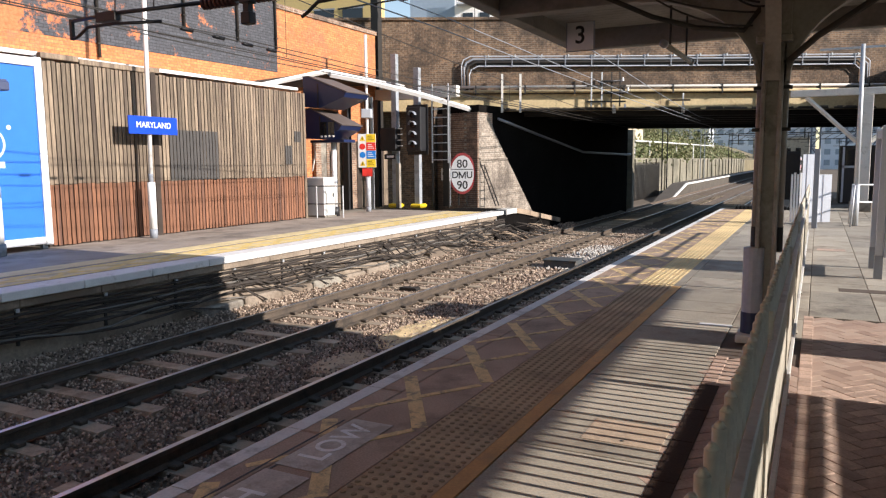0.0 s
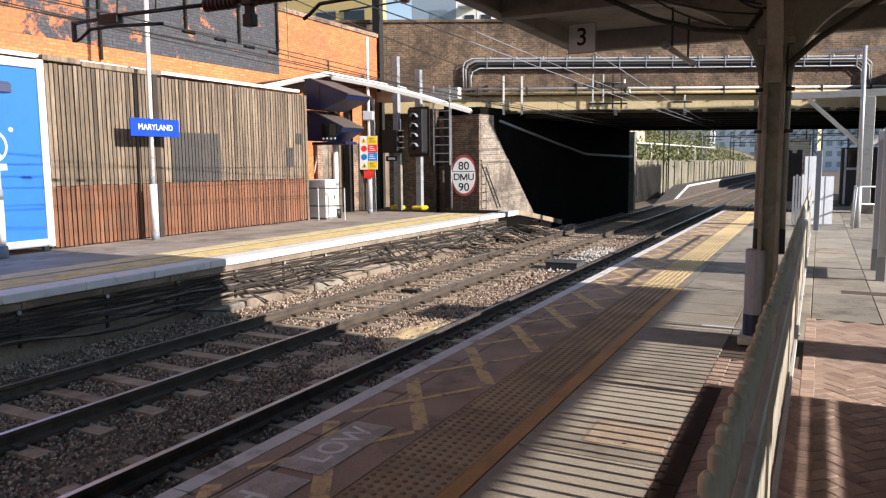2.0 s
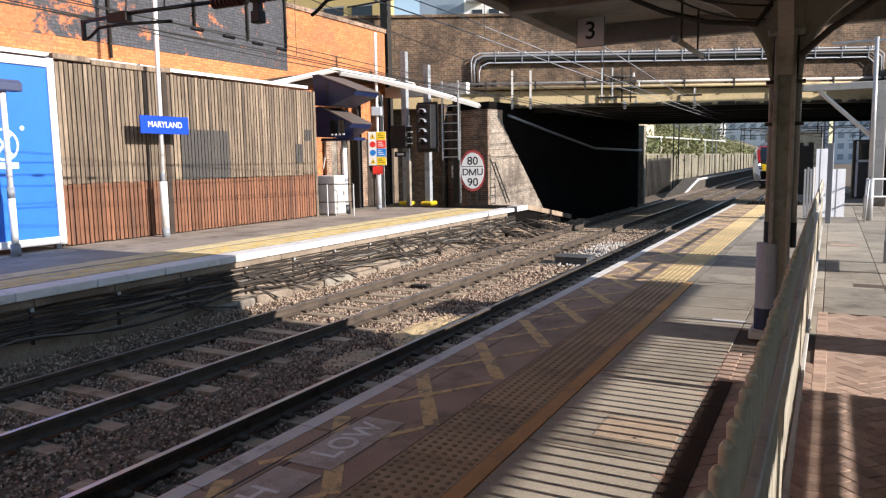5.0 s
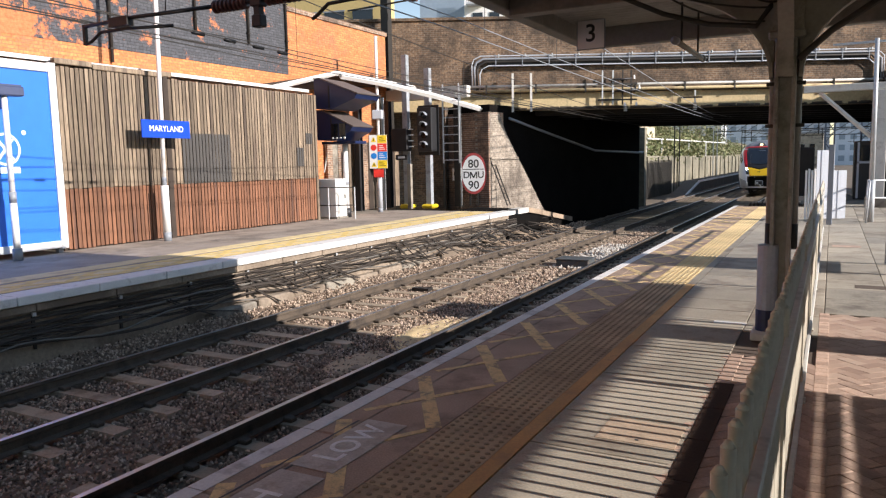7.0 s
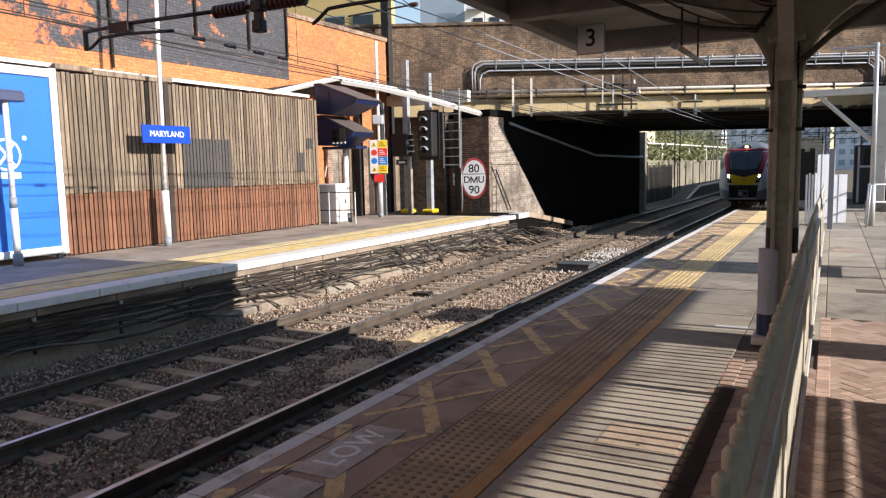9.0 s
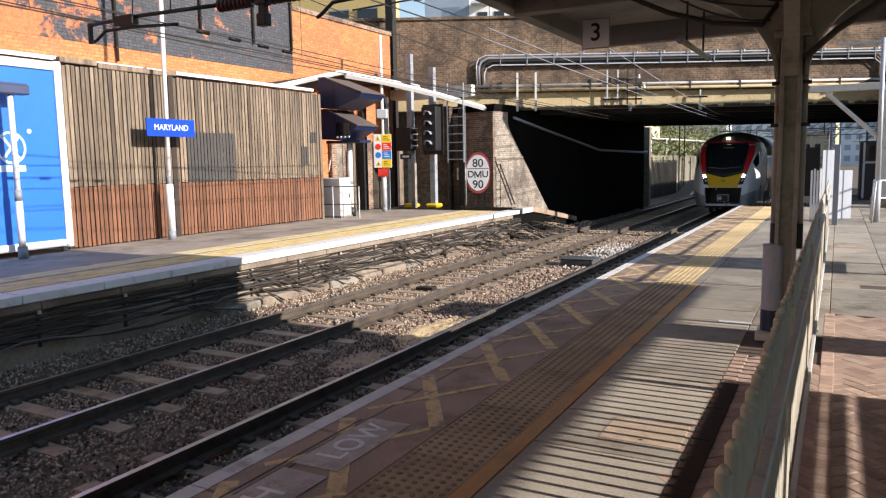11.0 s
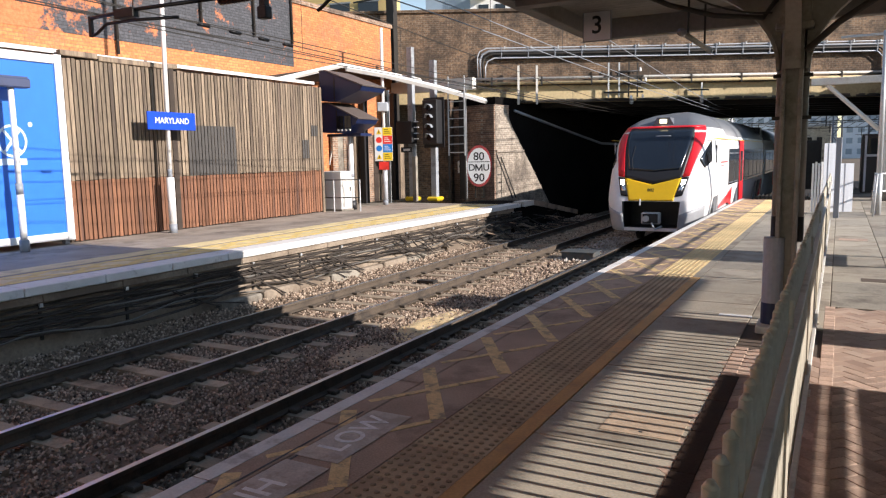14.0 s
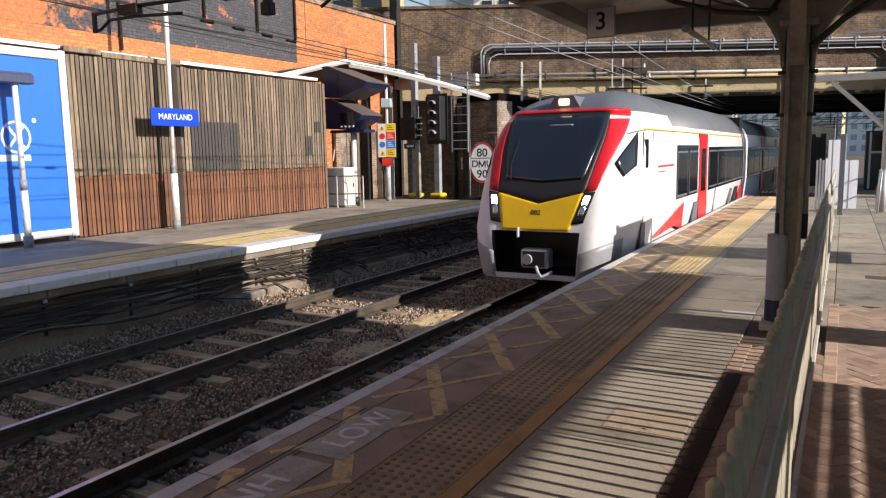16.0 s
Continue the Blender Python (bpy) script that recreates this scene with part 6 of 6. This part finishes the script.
def lineside_right():
    e = tagged(thing("relay_case", (-0.95, 33.0, 0)), "tall dark relay case at the platform end", "cabinet")
    part("body", bx(-0.3, 0.3, 0, 0.6, 0, 1.95, bevel=0.02), BLACK, e)
    part("door", bx(-0.27, 0.27, -0.02, 0.0, 0.1, 1.85), DARK_STEEL, e)
    for x, y, h in ((-0.2, 52, 7.5), (1.6, 47, 7.0), (3.4, 58, 8.5)):
        m = tagged(thing("lattice_mast", (x, y, -1.3)), "dark steel lattice mast beside the tracks", "mast", "lattice masts")
        for dx in (-0.25, 0.25):
            part("leg", bx(dx - 0.05, dx + 0.05, -0.05, 0.05, 0, h), LATTICE, m)
        for k in range(int(h / 0.7)):
            q = bmesh.new(); s = 1 if k % 2 else -1
            rod(q, (-0.25 * s, 0, 0.2 + k * 0.7), (0.25 * s, 0, 0.9 + k * 0.7), 0.03, 4); part("lacing", q, LATTICE, m)
        for k in range(3):
            part("arm", bx(-1.6, 1.6, -0.03, 0.03, h - 1.9 + 0.7 * k, h - 1.83 + 0.7 * k), LATTICE, m)


def line_mast():
    m = tagged(thing("line_mast", (-15.12, 24.27, 0)), "dark steel overhead line mast behind the yard wall", "mast")
    part("shaft", bx(-0.16, 0.16, -0.14, 0.14, 0.0, 11.5, bevel=0.01), DARK_STEEL, m)
    for z, x0, x1 in ((7.5, -1.6, 1.5), (8.1, -0.9, 1.2)):
        q = bmesh.new(); rod(q, (x0, -0.18, z), (x1, -0.18, z + 0.1), 0.035, 8); arm = part("arm", q, DARK_STEEL, m, smooth=True)
        for k in range(5):
            q = bmesh.new(); rod(q, (x1 - 0.35 + 0.07 * k, -0.18, z + 0.09), (x1 - 0.32 + 0.07 * k, -0.18, z + 0.09), 0.09, 10); part("insulator_shed", q, CERAMIC, arm)
        q = bmesh.new(); rod(q, (x1 * 0.8, -0.18, z + 0.05), (0.1, -0.16, z + 0.9), 0.018, 6); part("stay", q, DARK_STEEL, m)


def skyline():
    y = tagged(thing("yellow_building", (-20, 31, 0), 12), "yellow rendered building with dark framed windows above the wall", "building")
    part("wall", bx(-8, 0.75, 0, 0.9, 0, 12), YELLOW_WALL, y)
    for i in range(4):
        x = -5.6 + i * 1.5
        wn_ = part("window", bx(x, x + 1.05, -0.05, 0.02, 8.35, 9.1), GLASS_DARK, y)
        part("frame", bx(x - 0.06, x + 1.11, -0.08, -0.05, 9.1, 9.17), GREY_PAINT, wn_)
        part("sill", bx(x - 0.06, x + 1.11, -0.1, -0.05, 8.29, 8.35), PALE_GREY, wn_)
    part("roof_edge", bx(-8.1, 0.5, -0.15, 6, 12, 12.3), GREY_PAINT, y)
    a = tagged(thing("apartment_block", (-33.7, 60, 0), 20), "pale apartment block with grey cladding and balconies", "building")
    part("wall", bx(0, 9.5, 0, 10, 0, 22), WHITE, a)
    part("cladding", bx(0.0, 4.05, -0.1, 0, 12.5, 19), GREY_BLUE, a)
    for j in range(3):
        for i in range(3):
            x = 4.8 + i * 1.5
            part("window", bx(x, x + 0.9, -0.06, 0.0, 13.2 + j * 2.7, 15.0 + j * 2.7), GLASS_DARK, a)
        b = part("balcony", bx(4.3, 5.9, -1.1, -0.02, 12.9 + j * 2.7, 13.05 + j * 2.7), PALE_GREY, a)
        for k in range(9):
            part("baluster", bx(4.32 + k * 0.19, 4.35 + k * 0.19, -1.1, -1.07, 13.05 + j * 2.7, 14.05 + j * 2.7), GREY_PAINT, b)
    o = tagged(thing("office_block", (-25.5, 66, 0)), "tan brick block behind the bridge", "building")
    part("wall", bx(-1.5, 10, 0, 8, 0, 17.6), TAN_WALL, o)
    for i in range(5):
        part("window", bx(-0.9 + i * 2.0, 0.2 + i * 2.0, -0.05, 0.01, 14.4, 16.2), GLASS_DARK, o)


# ---------------------------------------------------------------- track details
def ballast_stones():
    rng = np.random.default_rng(3)
    zones = ((-9.3, -2.9, 1.5, 8, 27000, 0.0205), (-9.3, -2.9, 8, 15, 27000, 0.0225), (-9.3, -2.9, 15, 30, 22000, 0.031))
    base = np.array([(1, 0, 0), (-1, 0, 0), (0, 1, 0), (0, -1, 0), (0, 0, 1), (0, 0, -1)], float)
    tri = np.array([(0, 2, 4), (2, 1, 4), (1, 3, 4), (3, 0, 4), (2, 0, 5), (1, 2, 5), (3, 1, 5), (0, 3, 5)])
    V, F = [], []
    k = 0
    for x0, x1, y0, y1, n, r in zones:
        p = np.column_stack([rng.uniform(x0, x1, n), rng.uniform(y0, y1, n), np.full(n, BED)])
        keep = np.ones(n, bool)
        for c in (NEAR_C, FAR_C):
            for s in (-0.7525, 0.7525):
                keep &= abs(p[:, 0] - c - s) > 0.10
            ph = ((p[:, 1] - (-6.0 if c == FAR_C else -5.7) + 0.34) % 0.68) - 0.34
            keep &= ~((abs(p[:, 0] - c) < 1.22) & (abs(ph) < 0.12))
        p = p[keep]
        bank = np.clip((-8.6 - p[:, 0]) / 0.5, 0, 1) * 0.17
        p[:, 2] += bank + rng.uniform(-0.03, 0.025, len(p))
        for c in p:
            q = base * rng.uniform(0.6, 1.25, (6, 1)) * r
            a = rng.uniform(0, 6.28, 2)
            R1 = np.array([[math.cos(a[0]), -math.sin(a[0]), 0], [math.sin(a[0]), math.cos(a[0]), 0], [0, 0, 1]])
            R2 = np.array([[1, 0, 0], [0, math.cos(a[1]), -math.sin(a[1])], [0, math.sin(a[1]), math.cos(a[1])]])
            V.append(q @ (R1 @ R2).T + c)
            F.append(tri + k); k += 6
    V = np.vstack(V); F = np.vstack(F)
    me = bpy.data.meshes.new("ballast_stones")
    me.from_pydata(V.tolist(), [], F.tolist()); me.materials.append(STONES)
    q = rng.uniform(size=(900, 2)) * np.array([1.3, 5.5]) + np.array([-6.35, 17.6])
    q = q[(abs(q[:, 0] - (FAR_C + 0.7525)) > 0.1)]
    Vf, Ff = [], []
    for k2, c in enumerate(q):
        Vf.append(base * rng.uniform(0.6, 1.25, (6, 1)) * 0.042 + np.array([c[0], c[1], BED + rng.uniform(0.0, 0.04)])); Ff.append(tri + 6 * k2)
    mf = bpy.data.meshes.new("fresh_ballast"); mf.from_pydata(np.vstack(Vf).tolist(), [], np.vstack(Ff).tolist()); mf.materials.append(STONES_PALE)
    tagged(new("fresh_ballast", mf), "patch of fresh pale grey ballast stones", "ballast", kind="stuff")
    tagged(new("ballast_stones", me), "loose angular brown ballast stones around the sleepers", "ballast", kind="stuff")


def track_clutter():
    rng = random.Random(6)
    # cable runs hung on the far platform's wall
    for k in range(17):
        b = bmesh.new()
        z0 = -0.27 - 0.026 * k + rng.uniform(-0.02, 0.02)
        y, pts = -4.0, []
        ph = rng.uniform(0, 6)
        while y < 23:
            loose = 0.22 if k > 9 else 0.05
            pts.append((FAR_EDGE - 0.10 + 0.02 * math.sin(y + ph) + (0.007 * k if k > 10 else 0.0), y, z0 + loose * noise.noise((y * 0.55, k * 3.1, 0)) - 0.04 * abs(math.sin(y * 1.6 + ph))))
            y += 0.4
        tube(b, pts, rng.choice((0.011, 0.015, 0.021)), 5)
        tagged(part("lineside_cable", b, DUSTY_CABLE if k % 9 != 7 else GREY_CABLE, smooth=True), "black signalling cable draped along the platform wall", "cable", "platform wall cables")
    for k in range(34):
        b = bmesh.new()
        y = rng.uniform(8, 22)
        tube(b, [(FAR_EDGE - 0.06, y, rng.uniform(-0.3, -0.5)), (FAR_EDGE + 0.03, y + rng.uniform(0.2, 0.7), rng.uniform(-0.55, -0.75)), (FAR_EDGE + 0.14, y + rng.uniform(0.6, 1.5), rng.uniform(-0.8, -0.95))], 0.013, 5)
        tagged(part("loose_cable", b, DUSTY_CABLE), "loose cable hanging down to the ballast", "cable", "loose cables")
    for k in range(60):
        b = bmesh.new()
        y, x = rng.uniform(18.5, 25.5), FAR_EDGE + rng.uniform(-0.05, 0.5)
        z = -0.5 - 0.8 * max(0.0, x - FAR_EDGE)
        d = rng.uniform(-0.5, 0.5)
        tube(b, [(x, y, z + rng.uniform(-0.1, 0.1)), (x + 0.15 + d * 0.3, y + 0.5, z - 0.05 + rng.uniform(-0.12, 0.15)), (x + 0.2 + d, y + rng.uniform(0.8, 1.6), z - 0.3 + rng.uniform(-0.1, 0.15))], rng.choice((0.012, 0.016, 0.022)), 5)
        tagged(part("tangled_cable", b, rng.choice((CABLE, DUSTY_CABLE, RAMP_EDGE)), smooth=True), "tangled dusty cable heaped at the platform's end", "cable", "tangled cables")
    for k in range(17):
        y = 0.5 + k * 1.35
        part_ob = tagged(thing("cable_bracket", (FAR_EDGE - 0.14, y, 0)), "small steel cable hanger on the platform wall", "bracket", "cable hangers")
        part("plate", bx(0.0, 0.025, -0.02, 0.02, -0.75, -0.16), DARK_STEEL, part_ob)
        part("stud", bx(0.02, 0.06, -0.025, 0.025, -0.30, -0.25), GALV, part_ob)
    tr = tagged(thing("cable_trough", (0, 0, 0)), "pale concrete cable trough slab at the wall's foot", "trough")
    for k in range(9):
        y0 = 9.0 + k * 1.02
        d = rng.uniform(-0.04, 0.04)
        part("lid", bx(FAR_EDGE - 0.13, FAR_EDGE + 0.06 + d, y0, y0 + 1.0, -1.1, -0.82 + d, bevel=0.03), WALL_FACE if k % 3 else CONCRETE, tr)
    for k in range(5):
        b = bmesh.new()
        y0 = 1.2 + rng.uniform(0, 1.2)
        tube(b, [(-5.9 + 0.1 * k, y0, BED + 0.04), (-5.75 + 0.08 * k, y0 + 0.8, BED + 0.07), (-5.5 + 0.09 * k, y0 + 1.5, BED + 0.05), (-5.3, y0 + 2.3 + 0.2 * k, BED + 0.04)], 0.014, 5)
        tagged(part("ground_cable", b, CABLE), "black cable lying across the ballast", "cable", "ground cables")
    # sand spilled beside the rail
    s = bmesh.new()
    bmesh.ops.create_uvsphere(s, u_segments=40, v_segments=16, radius=1.0)
    for v in s.verts:
        v.co = Vector((v.co.x * 0.5, v.co.y * 1.15, max(0, v.co.z) * 0.05 + 0.045 * noise.noise(v.co * 3) + 0.02 * noise.noise(v.co * 9)))
        v.co.x *= 1 + 0.35 * noise.noise((v.co.y * 2, 0, 1))
    o = part("spilled_sand", s, SAND, smooth=True); o.location = (-5.6, 10.15, BED - 0.02)
    tagged(o, "low heap of spilled yellow sand between the rails", "sand")
    s = bmesh.new()
    bmesh.ops.create_uvsphere(s, u_segments=24, v_segments=10, radius=1.0)
    for v in s.verts:
        v.co = Vector((v.co.x * 0.35, v.co.y * 0.7, max(0, v.co.z) * 0.06))
    o = part("sand_patch", s, SAND_DULL, smooth=True); o.location = (-5.75, 8.2, BED - 0.03)
    tagged(o, "dull patch of sand on the ballast", "sand")
    bx_ = tagged(thing("trackside_box", (-5.75, 18.1, BED)), "low dark grey trackside box with a lid", "box")
    part("body", bx(-0.42, 0.42, -0.3, 0.3, 0, 0.2, bevel=0.015), BOX_DARK, bx_)
    part("lid", bx(-0.45, 0.45, -0.33, 0.33, 0.2, 0.23, bevel=0.01), BOX_DARK, bx_)
    g = tagged(thing("rail_gap_plate", (FAR_C, 13.4, BED)), "small dark plate between the rails", "plate")
    part("plate", bx(-0.2, 0.2, -0.1, 0.1, 0.02, 0.09), DARK_STEEL, g)
    # rail clips
    clip = bmesh.new(); block(clip, -0.06, 0.06, -0.05, 0.05, 0, 0.05, bevel=0.01)
    me = None
    for c in (FAR_C, NEAR_C):
        y = (-6.0 if c == FAR_C else -5.7) + 0.68 * 10
        while y < 24:
            for sx in (-0.7525, 0.7525):
                for d in (-0.11, 0.11):
                    if me is None:
                        o = part("rail_clip", clip, RUST); me = o.data
                    else:
                        o = new("rail_clip", me)
                    o.location = (c + sx + d, y, RAIL - 0.165)
                    o.parent = bpy.data.objects["railway_track"]
                    o.location.x -= NEAR_C
                    o.location.z -= RAIL
            y += 0.68


# ---------------------------------------------------------------- paving, piece by piece
def paving(plat):
    rng = random.Random(9)
    # slabs behind the amber line
    y = -2.0
    k = 0
    while y < 26:
        d = rng.choice((0.62, 0.92, 0.92))
        part("slab", bx(-1.494, -0.69, y + 0.006, min(26, y + d) - 0.006, -0.012, 0.0, bevel=0.004), SLAB, plat)
        if y > 6.3:
            part("slab", bx(-0.682, -0.02, y + 0.006, min(26, y + d) - 0.006, -0.012, 0.0, bevel=0.004), SLAB, plat)
        y += d
    y = 8.35
    while y < 26:
        d = rng.choice((0.75, 0.9, 1.1))
        for x0, x1 in ((-0.012, 0.62), (0.628, 1.3), (1.308, 2.4)):
            part("slab", bx(x0, x1, y + 0.006, min(26, y + d) - 0.006, -0.012, rng.uniform(-0.001, 0.001), bevel=0.004), SLAB if rng.random() < 0.8 else CONCRETE, plat)
        y += d
    # blistered buff paving
    t = bmesh.new()
    block(t, 0.003, 0.447, 0.003, 0.447, -0.012, 0.0)
    for i in range(7):
        for j in range(7):
            cx, cy = 0.032 + i * 0.064, 0.032 + j * 0.064
            ring = [t.verts.new((cx + 0.018 * math.cos(a * math.pi / 3), cy + 0.018 * math.sin(a * math.pi / 3), 0.0)) for a in range(6)]
            top = [t.verts.new((cx + 0.013 * math.cos(a * math.pi / 3), cy + 0.013 * math.sin(a * math.pi / 3), 0.006)) for a in range(6)]
            for a in range(6):
                t.faces.new((ring[a], ring[(a + 1) % 6], top[(a + 1) % 6], top[a])).material_index = 1
            t.faces.new(top).material_index = 1
    first = part("tactile_slab", t, TACTILE, plat)
    first.data.materials.append(BLISTER)
    first.location = (-2.052, -2, 0)
    for k in range(1, 62):
        # slabs past the canopy's shade get a sunlit, yellower copy of the material
        if k == 26:
            lit_slab = first.data.copy()
            lit_slab.materials.clear(); lit_slab.materials.append(TACTILE_LIT); lit_slab.materials.append(TACTILE_LIT)
        o = new("tactile_slab", first.data if k < 26 else lit_slab); o.parent = plat
        o.location = (-2.052, -2 + 0.45 * k, 0)
    part("border_strip", bx(-2.10, -2.056, -3, 26, -0.012, 0.001), ASPHALT, plat)
    # herringbone pavers
    pv = bmesh.new(); block(pv, -0.098, 0.098, -0.048, 0.048, -0.012, 0.0, bevel=0.003)
    me = None
    n = 0
    rest = bmesh.new()
    c45, s45 = math.cos(math.pi / 4), math.sin(math.pi / 4)
    for i in range(-90, 91):
        for j in range(-25, 26):
            for kind in (0, 1):
                u = 0.1 * (i + 4 * j + (1.0 if kind == 0 else 2.5))
                v = 0.1 * (i + (0.5 if kind == 0 else 0.0))
                x = c45 * u - s45 * v + 0.3
                y = s45 * u + c45 * v + 5.0
                if not ((-0.66 < x < -0.02 and 1.9 < y < 6.25) or (-0.0 < x < 2.1 and 2.0 < y < 8.32)):
                    continue
                ang = math.pi / 4 if kind == 0 else 3 * math.pi / 4
                z = rng.uniform(-0.0015, 0.0015)
                if x < 0.95 and n < 330:
                    if me is None:
                        o = part("paver", pv, RED_BRICK, plat); me = o.data
                    else:
                        o = new("paver", me); o.parent = plat
                    o.location, o.rotation_euler = (x, y, z), (0, 0, ang)
                    n += 1
                else:
                    block(rest, -0.098, 0.098, -0.048, 0.048, -0.012, 0.0, m=pose(x, y, z, 0, 0, math.degrees(ang)))
    for k in range(32, 40):
        part("edging_paver", bx(-0.684, -0.585, 2.0 + k * 0.108, 2.1 + k * 0.108, -0.012, 0.004, bevel=0.003), RED_BRICK, plat)
    # dark brown strip beside the slabs, up to y 5.45
    for k in range(6):
        part("dark_edge_strip", bx(-0.686, -0.56, 1.85 + k * 0.6, 2.445 + k * 0.6, -0.012, 0.005, bevel=0.003), DARK_EDGE, plat, "dark strip along the slabs")
    for k in range(60):
        part("edging_paver", bx(-0.06, 0.03, 2.0 + k * 0.106, 2.1 + k * 0.106, -0.012, 0.002, bevel=0.003), RED_BRICK, plat)
    o = part("pavers", rest, RED_STUFF, plat)
    tagged(o, kind="stuff")
    # cover plate and small repairs
    cv = tagged(thing("access_cover", (0, 0, 0)), "recessed pale access cover in the paving", "cover")
    part("lid", bx(-1.17, -0.72, 4.05, 4.42, 0.0, 0.004), COVER_LID, cv)
    b = bmesh.new(); rod(b, (-0.94, 4.1, 0.004), (-0.94, 4.1, 0.0055), 0.012, 8); part("key_hole", b, BLACK, cv)
    w = tagged(thing("white_marker", (0, 0, 0)), "white painted block mark on the slabs", "marking")
    part("mark", bx(-0.98, -0.68, 7.48, 7.58, 0.0, 0.004), WHITE, w)
    for x0, x1, y0, y1 in ((0.3, 0.85, 10.1, 10.35), (0.05, 0.5, 14.6, 14.9)):
        r = tagged(thing("patch_repair", (0, 0, 0)), "dark patch repair in the paving", "paving patch", "paving patches")
        part("fill", bx(x0, x1, y0, y1, 0.0, 0.004), JOINT if y0 < 12 else RED_BRICK, r)


FAR_WALL = mat("pale_stained_concrete", (0.25, 0.225, 0.165), 0.9, var=0.35, scale=0.5, fine=6, bump=0.2, dirt=(0.13, 0.12, 0.085), dirt_at=0.53)
BANK = mat("scrub_bank", (0.14, 0.13, 0.06), 0.95, var=0.4, scale=0.4, fine=5, bump=0.6, tint=(0.2, 0.16, 0.1))
YELLOW_WALL = mat("yellow_render", (0.62, 0.46, 0.2), 0.85, var=0.1, scale=0.5, fine=8)
TAN_WALL = mat("tan_render", (0.62, 0.5, 0.36), 0.85, var=0.1, scale=0.5, fine=8)
GREY_BLUE = mat("blue_grey_cladding", (0.25, 0.32, 0.4), 0.5, var=0.1, scale=0.6, fine=5)
GREY_BLUE_PALE = mat("hazy_blue_grey_wall", (0.55, 0.62, 0.72), 0.8, var=0.12, scale=0.3, fine=3)
GREY_CABLE = mat("grey_cable", (0.14, 0.13, 0.115), 0.7, var=0.2, bump=0.03)
STONES_PALE = island_mat("fresh_stones", [(0.3, 0.28, 0.25), (0.45, 0.42, 0.38), (0.6, 0.57, 0.52)])
COVER_LID = mat("pinkish_cover_lid", (0.47, 0.36, 0.26), 0.85, var=0.25, scale=6, fine=60, dirt=(0.33, 0.25, 0.18), dirt_at=0.56)
TACTILE_LIT = mat("sunlit_yellow_tactile", (0.74, 0.56, 0.29), 0.8, var=0.15, scale=3, fine=50, rand=0.1, dirt=(0.6, 0.45, 0.24), dirt_at=0.62)
BLISTER = mat("dark_blister", (0.3, 0.215, 0.125), 0.8, var=0.2, scale=5, fine=60, rand=0.1)
LATTICE = mat("blue_grey_steel", (0.16, 0.18, 0.22), 0.6, var=0.2, scale=2, fine=15, bump=0.05)
SAND_DULL = mat("dull_sand", (0.42, 0.32, 0.2), 0.95, var=0.25, scale=8, fine=90, bump=0.4)
RED_STUFF = island_mat("red_pavers", [(0.32, 0.215, 0.165), (0.43, 0.3, 0.23), (0.49, 0.36, 0.28), (0.37, 0.26, 0.2)], 0.85)

bridge_fittings()
overhead_line()
beyond()
lineside_right()
skyline()
line_mast()
ballast_stones()
track_clutter()
paving(bpy.data.objects["platform"])


def motions():
    rows = [(0.0, 91.5), (1.5, 83.4), (3.0, 75.2), (4.2, 68.6), (5.3, 62.6), (6.5, 55.95), (7.0, 53.2), (8.0, 47.9), (9.0, 43.1), (10.2, 37.1), (11.5, 30.9), (12.5, 26.2), (13.5, 21.55), (14.5, 17.15), (15.3, 13.8), (16.0, 10.85)]
    walk(TRAIN, [(t, pose(NEAR_C + 0.05, y, RAIL)) for t, y in rows])


motions()
